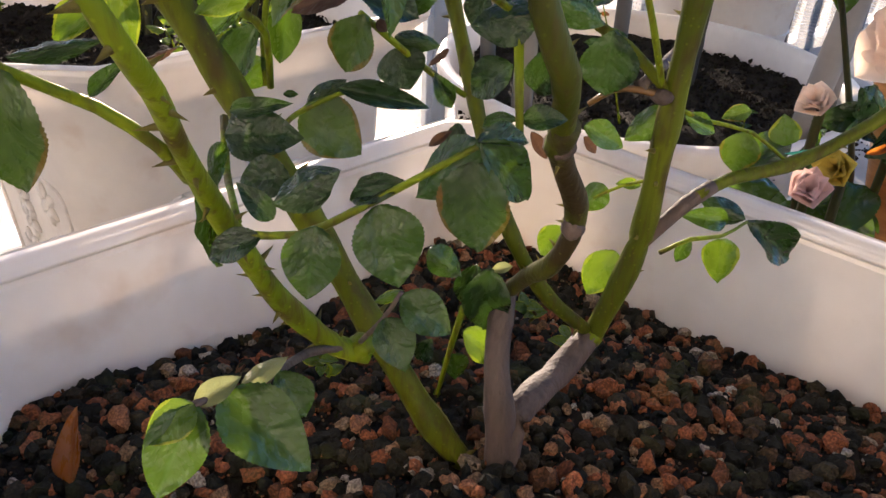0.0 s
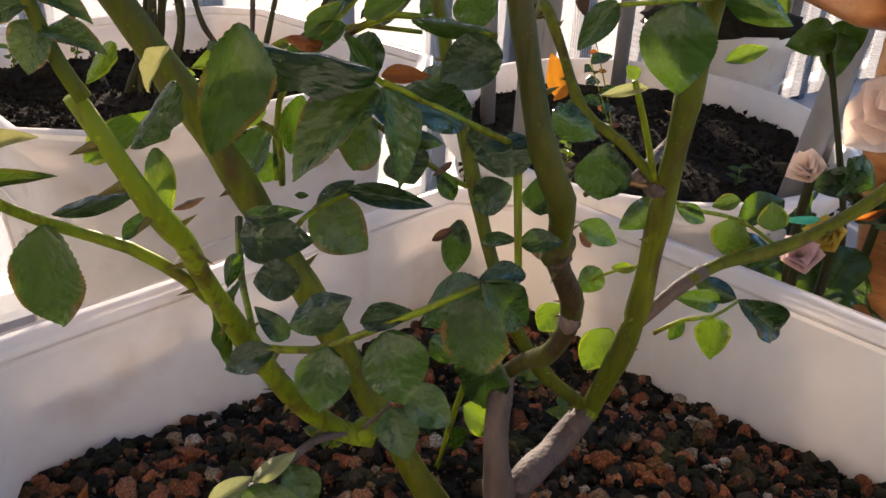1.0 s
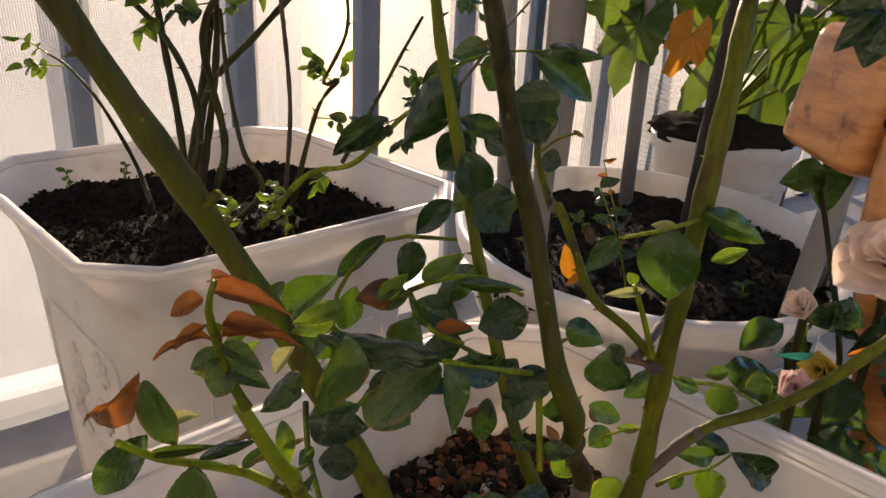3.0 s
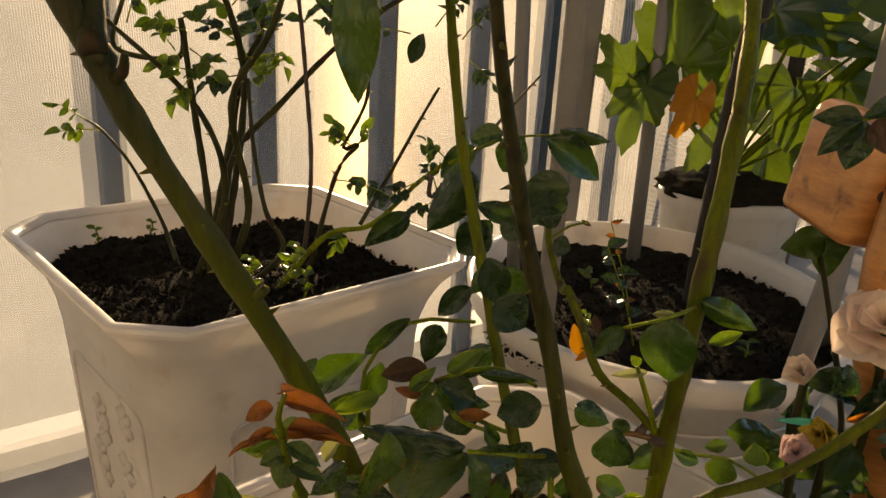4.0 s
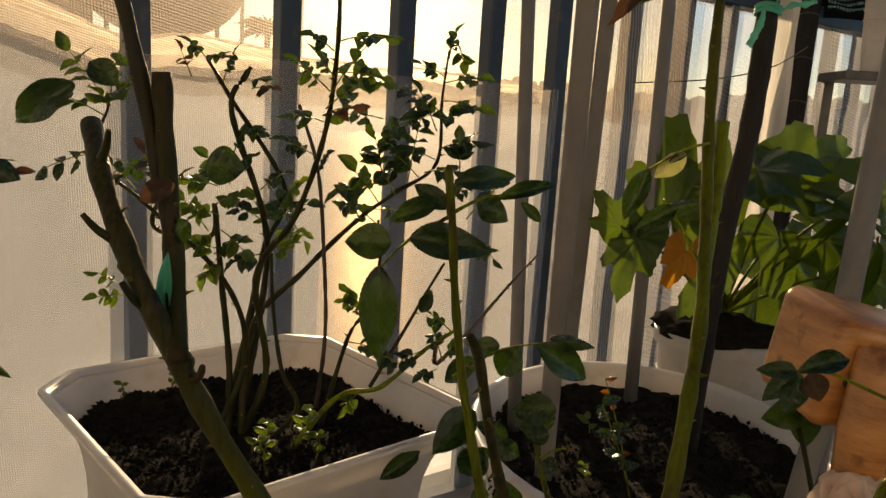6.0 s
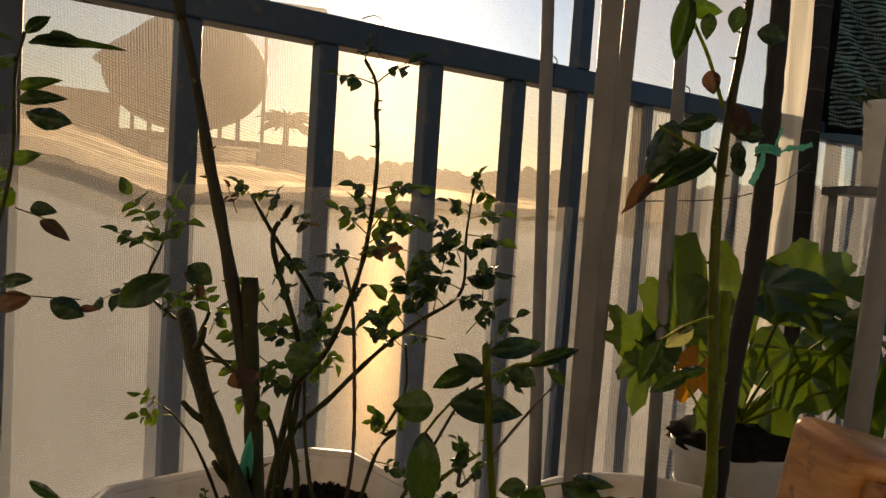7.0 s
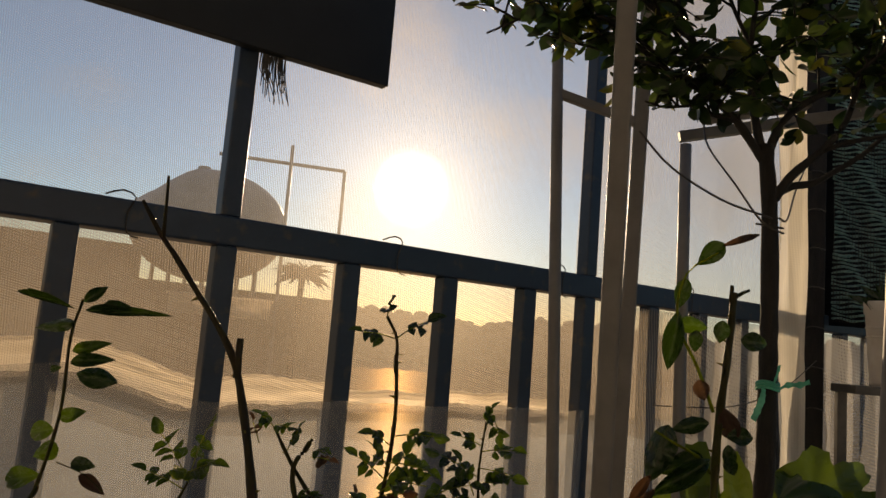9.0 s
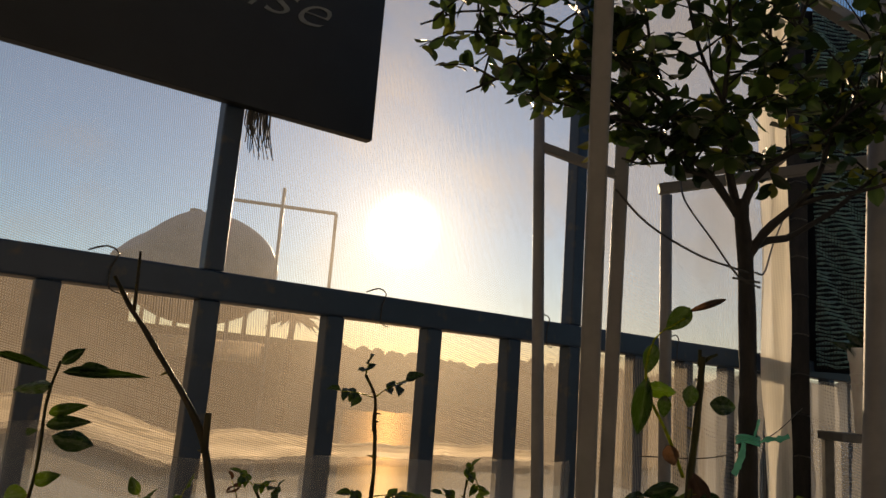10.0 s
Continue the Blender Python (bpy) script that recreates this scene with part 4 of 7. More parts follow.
knob(limb, (0.119, 0.262, 0.395), 0.0058, 0.9, CANE, "node")
twig(c_right, ((0.181, 0.401, 1.011), (0.186, 0.401, 1.021), (0.195, 0.401, 1.026)), 0.0022, 0.0012, CANE_DARK)
twig(c_right, ((0.181, 0.401, 1.015), (0.181, 0.401, 1.029)), 0.0024, 0.0016, CANE_DARK)
twig(c_front, ((-0.003, 0.137, 0.523), (-0.004, 0.126, 0.535), (-0.012, 0.12, 0.545), (-0.022, 0.111, 0.554), (-0.025, 0.097, 0.566), (-0.026, 0.083, 0.58)), 0.0016, 0.0009, CANE)
leaf(c_front, (-0.021, 0.108, 0.555), (-0.023, 0.106, 0.531), 0.0131, (0.21, -0.97, 0.20), LEAF_EDGE, shape=0)
leaf(c_front, (-0.02, 0.109, 0.557), (-0.006, 0.115, 0.56), 0.0037, (0.30, -0.86, 0.56), LEAF_DARK)
leaf(c_front, (-0.027, 0.097, 0.567), (-0.012, 0.097, 0.57), 0.0029, (-0.07, -0.93, 0.52), LEAF_EDGE)
leaf(c_front, (0.002, 0.106, 0.572), (0.004, 0.103, 0.56), 0.0049, (0.37, -0.88, 0.44), LEAF_SUNLIT)
leaf(c_front, (-0.013, 0.12, 0.547), (-0.006, 0.12, 0.554), 0.0033, (-0.07, -1.00, 0.22), LEAF_DARK)
leaf(c_front, (-0.002, 0.12, 0.554), (0.004, 0.12, 0.557), 0.0016, (-0.13, -0.95, 0.45), LEAF_DRY)
leaf(c_front, (-0.021, 0.166, 0.559), (-0.045, 0.166, 0.543), 0.0086, (-0.05, -1.00, 0.22), LEAF_SUNLIT)
leaf(c_front, (0.011, 0.138, 0.509), (-0.003, 0.137, 0.503), 0.0079, (-0.10, -0.86, 0.65), LEAF_DARK)
leaf(c_front, (-0.027, 0.097, 0.572), (-0.041, 0.092, 0.554), 0.0090, (0.15, -0.98, 0.29))
leaf(c_front, (-0.023, 0.091, 0.59), (-0.018, 0.091, 0.571), 0.0073, (0.27, -0.97, 0.22), LEAF_EDGE, shape=0)
leaf(c_front, (-0.024, 0.091, 0.592), (-0.038, 0.088, 0.571), 0.0073, (0.40, -0.93, -0.00), LEAF_RED, shape=6)
leaf(c_front, (-0.028, 0.102, 0.572), (-0.017, 0.102, 0.575), 0.0039, (-0.10, -0.88, 0.61), LEAF_PALE)
twig(c_front, ((0.006, 0.14, 0.508), (0.021, 0.136, 0.511), (0.034, 0.129, 0.521), (0.046, 0.123, 0.531), (0.059, 0.119, 0.541)), 0.0011, 0.0007, CANE)
leaf(c_front, (0.016, 0.131, 0.517), (0.011, 0.129, 0.526), 0.0056, (0.55, -0.81, 0.33), LEAF_DARK)
leaf(c_front, (0.017, 0.129, 0.522), (0.03, 0.125, 0.532), 0.0093, (-0.48, -0.85, 0.37), LEAF_DARK)
leaf(c_front, (0.046, 0.125, 0.53), (0.032, 0.129, 0.524), 0.0065, (-0.45, -0.78, 0.58), LEAF_DARK)
leaf(c_front, (0.026, 0.129, 0.517), (0.024, 0.122, 0.502), 0.0129, (0.11, -0.90, 0.56), shape=0)
leaf(c_front, (0.04, 0.125, 0.525), (0.045, 0.118, 0.509), 0.0150, (0.14, -0.90, 0.56), shape=0)
leaf(c_front, (0.059, 0.119, 0.542), (0.046, 0.12, 0.529), 0.0112, (-0.35, -0.89, 0.45))
leaf(c_front, (0.059, 0.119, 0.538), (0.059, 0.116, 0.518), 0.0147, (-0.27, -0.95, 0.29), LEAF_EDGE, shape=0)
leaf(c_front, (0.06, 0.119, 0.542), (0.073, 0.125, 0.526), 0.0097, (0.46, -0.89, 0.22))
leaf(c_front, (0.059, 0.119, 0.542), (0.072, 0.129, 0.541), 0.0055, (0.53, -0.58, 0.78), LEAF_DARK)
twig(c_front, ((0.02, 0.194, 0.435), (0.011, 0.18, 0.443), (0.003, 0.148, 0.456), (-0.005, 0.125, 0.469)), 0.0018, 0.001, CANE_BROWN)
leaf(c_front, (-0.005, 0.125, 0.469), (-0.012, 0.109, 0.452), 0.0150, (0.29, -0.75, 0.74), shape=0)
leaf(c_front, (0, 0.132, 0.467), (0.023, 0.12, 0.455), 0.0185, (0.05, -0.63, 0.93), shape=1)
leaf(c_front, (-0.005, 0.125, 0.469), (-0.014, 0.115, 0.465), 0.0100, (0.36, -0.65, 0.82), LEAF_SUNLIT)
leaf(c_front, (-0.006, 0.127, 0.467), (0.004, 0.134, 0.471), 0.0064, (0.25, -0.75, 0.77), LEAF_PALE)
leaf(c_front, (0.001, 0.143, 0.46), (0.012, 0.152, 0.464), 0.0055, (0.34, -0.66, 0.82), LEAF_PALE)
leaf(c_front, (0.007, 0.157, 0.454), (0.016, 0.152, 0.441), 0.0124, (0.29, -0.80, 0.68))
twig(c_front, ((0.026, 0.195, 0.437), (0.035, 0.186, 0.454), (0.041, 0.178, 0.469)), 0.001, 0.0007, CANE_BROWN)
leaf(c_front, (0.041, 0.178, 0.468), (0.057, 0.173, 0.458), 0.0137, (0.10, -0.85, 0.67))
leaf(c_front, (0.036, 0.183, 0.456), (0.043, 0.172, 0.444), 0.0138, (0.04, -0.77, 0.79))
leaf(c_front, (0.032, 0.184, 0.461), (0.04, 0.18, 0.468), 0.0039, (-0.58, -0.79, 0.35), LEAF_SUNLIT)
twig(c_left, ((-0.015, 0.203, 0.513), (-0.01, 0.184, 0.504), (0.002, 0.152, 0.505)), 0.0014, 0.001, CANE)
leaf(c_left, (-0.012, 0.192, 0.512), (0.01, 0.186, 0.515), 0.0161, (-0.26, -0.90, 0.51), LEAF_DARK, shape=0)
leaf(c_left, (-0.009, 0.189, 0.52), (0.008, 0.184, 0.525), 0.0059, (-0.32, -0.93, 0.35), LEAF_DARK)
leaf(c_left, (0.009, 0.18, 0.505), (-0.007, 0.18, 0.503), 0.0127, (-0.05, -0.92, 0.54), LEAF_DARK)
leaf(c_left, (-0.005, 0.166, 0.52), (-0.009, 0.166, 0.507), 0.0050, (0.17, -0.98, 0.09))
leaf(c_left, (-0.002, 0.157, 0.517), (-0.008, 0.152, 0.49), 0.0057, (-0.44, -0.85, 0.36))
twig(c_left, ((0.005, 0.198, 0.514), (0.007, 0.207, 0.514), (0.018, 0.214, 0.518), (0.029, 0.217, 0.52)), 0.001, 0.0007, CANE)
leaf(c_left, (0.007, 0.212, 0.514), (0.026, 0.21, 0.5), 0.0199, (0.17, -0.92, 0.50), LEAF_EDGE, shape=0)
leaf(c_left, (0.018, 0.214, 0.52), (0.047, 0.214, 0.516), 0.0081, (0.05, -0.94, 0.48), LEAF_DARK)
leaf(c_left, (0.008, 0.214, 0.514), (0.02, 0.217, 0.522), 0.0071, (0.06, -0.97, 0.39), LEAF_DARK)
leaf(c_left, (0.006, 0.212, 0.518), (0.001, 0.212, 0.518), 0.0024, (-0.04, -0.96, 0.44))
twig(c_left, ((-0.009, 0.212, 0.542), (-0.005, 0.221, 0.534), (-0.007, 0.23, 0.514)), 0.0014, 0.0012, CANE)
leaf(c_left, (-0.004, 0.203, 0.549), (-0.019, 0.198, 0.545), 0.0075, (0.23, -0.95, 0.34), LEAF_SUNLIT)
leaf(c_left, (-0.005, 0.258, 0.538), (-0.011, 0.258, 0.511), 0.0125, (0.16, -0.99, 0.11))
leaf(c_left, (-0.01, 0.24, 0.52), (-0.022, 0.24, 0.509), 0.0107, (-0.03, -1.00, 0.19))
leaf(c_thin, (0.025, 0.23, 0.539), (0.017, 0.229, 0.52), 0.0164, (-0.19, -0.95, 0.31), LEAF_EDGE)
leaf(c_thin, (0.028, 0.235, 0.536), (0.032, 0.235, 0.533), 0.0046, (0.15, -0.97, 0.33), LEAF_DRY)
leaf(c_thin, (0.033, 0.244, 0.525), (0.039, 0.24, 0.512), 0.0174, (0.04, -0.93, 0.50), LEAF_DARK)
leaf(c_thin, (0.033, 0.244, 0.529), (0.049, 0.244, 0.527), 0.0073, (0.04, -0.97, 0.40), LEAF_DARK)
leaf(c_thin, (0.047, 0.247, 0.516), (0.054, 0.247, 0.503), 0.0076, (0.14, -0.99, 0.23), LEAF_DARK)
twig(c_thin, ((0.023, 0.232, 0.539), (0.032, 0.24, 0.529), (0.045, 0.249, 0.516), (0.058, 0.261, 0.504)), 0.0012, 0.0012, CANE)
leaf(c_thin, (0.056, 0.225, 0.506), (0.054, 0.223, 0.483), 0.0107, (-0.06, -0.99, 0.24), LEAF_DARK)
leaf(c_thin, (0.068, 0.171, 0.542), (0.056, 0.176, 0.532), 0.0104, (-0.50, -0.86, 0.29), LEAF_DARK)
leaf(c_thin, (0.072, 0.157, 0.557), (0.057, 0.157, 0.555), 0.0112, (-0.05, -0.92, 0.54), LEAF_DARK, shape=2)
leaf(c_thin, (0.076, 0.166, 0.548), (0.076, 0.166, 0.535), 0.0106, (-0.15, -0.99, 0.16), LEAF_DARK)
leaf(c_thin, (0.069, 0.157, 0.533), (0.059, 0.166, 0.528), 0.0042, (-0.73, -0.60, 0.46))
leaf(c_thin, (0.07, 0.154, 0.534), (0.08, 0.152, 0.536), 0.0064, (-0.24, -0.85, 0.61), LEAF_DARK)
twig(c_mid, ((0.068, 0.159, 0.553), (0.07, 0.152, 0.528)), 0.0013, 0.0011, CANE)
leaf(c_mid, (0.052, 0.194, 0.539), (0.046, 0.194, 0.534), 0.0021, (-0.20, -0.95, 0.38), LEAF_DRY)
leaf(c_mid, (0.054, 0.221, 0.505), (0.046, 0.221, 0.499), 0.0034, (-0.18, -0.96, 0.37), LEAF_DRY)
leaf(c_mid, (0.071, 0.23, 0.447), (0.069, 0.229, 0.415), 0.0192, (-0.11, -0.99, 0.22), LEAF_DARK)
leaf(c_mid, (0.066, 0.24, 0.443), (0.059, 0.24, 0.421), 0.0108, (-0.20, -0.98, 0.21), LEAF_DARK)
leaf(c_mid, (0.048, 0.212, 0.465), (0.061, 0.212, 0.454), 0.0110, (0.27, -0.91, 0.46))
leaf(c_mid, (0.079, 0.23, 0.449), (0.071, 0.23, 0.447), 0.0043, (-0.16, -0.86, 0.64), LEAF_PALE)
leaf(c_mid, (0.077, 0.194, 0.516), (0.083, 0.194, 0.507), 0.0041, (0.11, -0.99, 0.24), LEAF_DRY)
twig(trunk, ((0.062, 0.244, 0.42), (0.058, 0.253, 0.394), (0.052, 0.258, 0.358)), 0.0016, 0.001, CANE)
leaf(trunk, (0.063, 0.263, 0.394), (0.084, 0.265, 0.376), 0.0165, (0.39, -0.87, 0.46), LEAF_SUNLIT)
leaf(trunk, (0.06, 0.263, 0.381), (0.061, 0.263, 0.363), 0.0126, (0.03, -1.00, 0.15))
leaf(trunk, (0.049, 0.267, 0.386), (0.042, 0.267, 0.372), 0.0105, (-0.25, -0.96, 0.26), LEAF_DARK)
leaf(trunk, (0.052, 0.258, 0.364), (0.053, 0.258, 0.356), 0.0037, (0.18, -0.98, 0.19), LEAF_SUNLIT)
twig(c_mid, ((0.073, 0.171, 0.551), (0.057, 0.148, 0.565), (0.039, 0.125, 0.58)), 0.001, 0.0007, CANE)
leaf(c_mid, (0.016, 0.113, 0.592), (0.013, 0.109, 0.568), 0.0133, (0.65, -0.78, 0.18), LEAF_EDGE, shape=1)
leaf(c_mid, (0.038, 0.125, 0.579), (0.02, 0.116, 0.567), 0.0142, (-0.25, -0.56, 0.89), LEAF_EDGE, shape=1)
leaf(c_mid, (0.039, 0.126, 0.579), (0.046, 0.12, 0.562), 0.0096, (0.62, -0.60, 0.62), shape=1)
leaf(c_mid, (0.038, 0.124, 0.582), (0.009, 0.12, 0.591), 0.0104, (0.10, -0.55, 0.85), LEAF_DARK, shape=2)
leaf(c_mid, (0.041, 0.129, 0.577), (0.061, 0.143, 0.567), 0.0099, (0.60, -0.86, 0.10), LEAF_DARK)
leaf(c_mid, (0.005, 0.111, 0.582), (-0.007, 0.111, 0.57), 0.0074, (-0.36, -0.82, 0.51), LEAF_DARK)
leaf(c_mid, (0.003, 0.115, 0.587), (-0.003, 0.115, 0.579), 0.0048, (-0.44, -0.80, 0.44), LEAF_PALE)
leaf(c_mid, (0.008, 0.157, 0.578), (-0.005, 0.148, 0.576), 0.0065, (0.46, -0.76, 0.60), LEAF_SUNLIT)
leaf(c_mid, (0.062, 0.157, 0.58), (0.047, 0.157, 0.573), 0.0126, (-0.14, -0.94, 0.44), LEAF_DARK)
leaf(c_mid, (0.041, 0.166, 0.584), (0.062, 0.166, 0.583), 0.0046, (0.01, -0.95, 0.45))
leaf(c_mid, (0.061, 0.166, 0.559), (0.057, 0.166, 0.552), 0.0077, (-0.23, -0.96, 0.28), LEAF_DARK)
twig(c_mid, ((0.026, 0.166, 0.58), (0.037, 0.166, 0.585), (0.049, 0.175, 0.582), (0.061, 0.166, 0.581)), 0.001, 0.0007, CANE)
leaf(c_mid, (0.03, 0.166, 0.584), (0.042, 0.166, 0.593), 0.0066, (-0.11, -0.98, 0.30), LEAF_SUNLIT)
leaf(c_mid, (0.018, 0.157, 0.581), (0.026, 0.157, 0.589), 0.0052, (-0.08, -0.99, 0.23), LEAF_SUNLIT)
leaf(c_mid, (0.022, 0.157, 0.579), (0.013, 0.157, 0.581), 0.0039, (0.06, -0.93, 0.50), LEAF_RED)
leaf(c_mid, (0.027, 0.157, 0.582), (0.034, 0.157, 0.572), 0.0042, (0.24, -0.96, 0.32))
leaf(c_mid, (0.035, 0.157, 0.573), (0.046, 0.157, 0.574), 0.0045, (-0.00, -0.93, 0.51), LEAF_RED)
leaf(c_mid, (0.027, 0.157, 0.584), (0.016, 0.157, 0.577), 0.0056, (-0.11, -0.98, 0.34))
twig(c_mid, ((0.026, 0.166, 0.58), (0.034, 0.157, 0.572), (0.044, 0.157, 0.568)), 0.001, 0.0007, CANE)
leaf(c_right, (0.081, 0.203, 0.553), (0.098, 0.206, 0.545), 0.0109, (0.25, -0.94, 0.38), LEAF_DARK)
leaf(c_right, (0.099, 0.207, 0.543), (0.099, 0.206, 0.523), 0.0173, (-0.21, -0.97, 0.25), LEAF_DARK)
leaf(c_right, (0.097, 0.221, 0.509), (0.112, 0.221, 0.502), 0.0091, (0.16, -0.92, 0.50))
leaf(c_right, (0.098, 0.226, 0.503), (0.104, 0.226, 0.497), 0.0042, (0.19, -0.96, 0.34), LEAF_DRY)
leaf(c_thin, (0.044, 0.295, 0.576), (0.036, 0.295, 0.561), 0.0100, (-0.07, -1.00, 0.18), LEAF_DARK)
leaf(c_back, (0.056, 0.313, 0.573), (0.06, 0.313, 0.553), 0.0186, (0.02, -1.00, 0.15), LEAF_DARK)
leaf(c_back, (0.077, 0.313, 0.587), (0.087, 0.313, 0.584), 0.0117, (0.04, -0.99, 0.27), LEAF_DARK)
leaf(c_thin, (0.042, 0.295, 0.6), (0.027, 0.295, 0.582), 0.0194, (-0.05, -1.00, 0.20), LEAF_DARK)
leaf(c_thin, (0.006, 0.258, 0.611), (-0.013, 0.258, 0.597), 0.0097, (0.00, -1.00, 0.15), LEAF_DARK)
leaf(c_thin, (0.036, 0.295, 0.601), (0.045, 0.295, 0.595), 0.0091, (0.07, -0.99, 0.26), LEAF_DARK)
leaf(c_back, (0.049, 0.313, 0.597), (0.064, 0.313, 0.589), 0.0145, (0.06, -0.99, 0.25), LEAF_DARK)
twig(c_back, ((0.076, 0.313, 0.59), (0.084, 0.309, 0.598), (0.092, 0.304, 0.602)), 0.0008, 0.0006, CANE)
leaf(c_back, (0.089, 0.304, 0.603), (0.095, 0.304, 0.6), 0.0023, (0.02, -1.00, 0.19), LEAF_DRY)
leaf(c_back, (0.094, 0.286, 0.538), (0.097, 0.286, 0.535), 0.0096, (0.08, -1.00, 0.21), LEAF_ORANGE)
leaf(c_back, (0.09, 0.295, 0.55), (0.096, 0.295, 0.53), 0.0089, (-0.04, -1.00, 0.14), LEAF_ORANGE)
twig(c_right, ((0.141, 0.26, 0.579), (0.123, 0.238, 0.581), (0.098, 0.221, 0.581)), 0.001, 0.0007, CANE)
leaf(c_right, (0.122, 0.236, 0.581), (0.123, 0.23, 0.552), 0.0244, (-0.43, -0.89, 0.30), LEAF, shape=0)
leaf(c_right, (0.099, 0.221, 0.582), (0.088, 0.217, 0.569), 0.0091, (-0.04, -0.93, 0.53))
leaf(c_right, (0.138, 0.249, 0.585), (0.164, 0.244, 0.574), 0.0119, (-0.14, -0.99, 0.23))
leaf(c_right, (0.115, 0.24, 0.581), (0.126, 0.24, 0.581), 0.0045, (0.00, -0.98, 0.33), LEAF_PALE)
leaf(c_right, (0.087, 0.221, 0.586), (0.09, 0.221, 0.577), 0.0042, (-0.09, -1.00, 0.12), LEAF_DRY)
leaf(c_right, (0.152, 0.272, 0.555), (0.168, 0.272, 0.562), 0.0069, (-0.14, -0.94, 0.47), LEAF_SUNLIT)
twig(c_right, ((0.143, 0.263, 0.439), (0.156, 0.267, 0.444), (0.172, 0.275, 0.442), (0.186, 0.286, 0.444)), 0.0011, 0.0007, CANE)
leaf(c_right, (0.173, 0.276, 0.44), (0.176, 0.275, 0.415), 0.0162, (-0.31, -0.95, 0.18), LEAF_SUNLIT)
leaf(c_right, (0.187, 0.288, 0.443), (0.219, 0.295, 0.42), 0.0184, (0.28, -0.95, 0.28), LEAF_DARK)
leaf(c_right, (0.158, 0.272, 0.441), (0.153, 0.272, 0.429), 0.0067, (-0.47, -0.87, 0.32))
leaf(c_right, (0.173, 0.276, 0.448), (0.154, 0.267, 0.456), 0.0101, (0.53, -0.78, 0.48))
leaf(c_right, (0.185, 0.286, 0.445), (0.166, 0.286, 0.454), 0.0115, (0.14, -0.94, 0.46), LEAF_DARK)
twig(c_right, ((0.135, 0.26, 0.504), (0.153, 0.267, 0.496), (0.174, 0.276, 0.489), (0.195, 0.284, 0.474)), 0.001, 0.0008, CANE)
leaf(c_right, (0.193, 0.286, 0.48), (0.19, 0.286, 0.493), 0.0129, (-0.32, -0.95, 0.08), LEAF_SUNLIT)
leaf(c_right, (0.174, 0.281, 0.487), (0.172, 0.281, 0.468), 0.0164, (-0.41, -0.91, 0.18), LEAF_EDGE)
leaf(c_right, (0.142, 0.263, 0.499), (0.157, 0.263, 0.493), 0.0078, (0.11, -0.95, 0.43))
leaf(c_right, (0.135, 0.26, 0.503), (0.119, 0.258, 0.491), 0.0119, (-0.21, -0.87, 0.59))
leaf(c_right, (0.172, 0.276, 0.498), (0.161, 0.276, 0.495), 0.0072, (-0.10, -0.88, 0.60), LEAF_EDGE)
leaf(c_right, (0.128, 0.275, 0.432), (0.116, 0.272, 0.41), 0.0173, (-0.36, -0.88, 0.46), LEAF_SUNLIT)
leaf(c_right, (0.106, 0.286, 0.437), (0.095, 0.286, 0.421), 0.0140, (-0.37, -0.89, 0.40), LEAF_SUNLIT)
leaf(c_right, (0.117, 0.267, 0.467), (0.108, 0.267, 0.455), 0.0118, (-0.37, -0.88, 0.44))
leaf(c_right, (0.121, 0.267, 0.468), (0.132, 0.267, 0.468), 0.0049, (0.03, -0.88, 0.63), LEAF_SUNLIT)
twig(c_right, ((0.137, 0.261, 0.474), (0.123, 0.265, 0.468), (0.113, 0.267, 0.461)), 0.0009, 0.0007, CANE)
twig(c_right, ((0.133, 0.261, 0.504), (0.12, 0.249, 0.537), (0.113, 0.244, 0.553)), 0.0014, 0.0011, CANE)
leaf(c_right, (0.118, 0.244, 0.551), (0.102, 0.244, 0.548), 0.0044, (-0.07, -0.95, 0.47), LEAF_PALE)
leaf(c_right, (0.114, 0.244, 0.554), (0.11, 0.244, 0.558), 0.0048, (0.04, -1.00, 0.20), LEAF_SUNLIT)
twig(c_right, ((0.122, 0.258, 0.511), (0.139, 0.286, 0.515), (0.147, 0.295, 0.52)), 0.0026, 0.0022, CANE_BROWN)
twig(c_front, ((-0.002, 0.093, 0.584), (-0.004, 0.092, 0.589), (-0.006, 0.091, 0.597), (-0.007, 0.088, 0.609), (-0.005, 0.087, 0.616)), 0.0015, 0.0006, CANE_MID)
leaf(c_front, (-0.007, 0.091, 0.614), (-0.005, 0.088, 0.618), 0.0031, (0.10, -0.55, 0.85), LEAF_RED, shape=6)
leaf(c_front, (-0.008, 0.091, 0.611), (0.006, 0.088, 0.615), 0.0052, (-0.20, -0.40, 0.90), LEAF_RED, shape=6)
leaf(c_front, (-0.009, 0.091, 0.61), (-0.015, 0.088, 0.609), 0.0050, (0.25, -0.60, 0.75), LEAF_RED, shape=6)
leaf(c_front, (-0.006, 0.091, 0.604), (0.008, 0.088, 0.607), 0.0046, (0.10, -0.55, 0.85), LEAF_RED, shape=6)
leaf(c_front, (-0.006, 0.091, 0.601), (0.003, 0.088, 0.609), 0.0042, (-0.20, -0.40, 0.90), LEAF_RED, shape=6)
leaf(c_front, (-0.009, 0.091, 0.604), (-0.016, 0.088, 0.601), 0.0030, (0.25, -0.60, 0.75), LEAF_RED, shape=6)
leaf(c_front, (-0.006, 0.091, 0.6), (0.003, 0.088, 0.598), 0.0047, (0.10, -0.55, 0.85), LEAF_EDGE, shape=1)
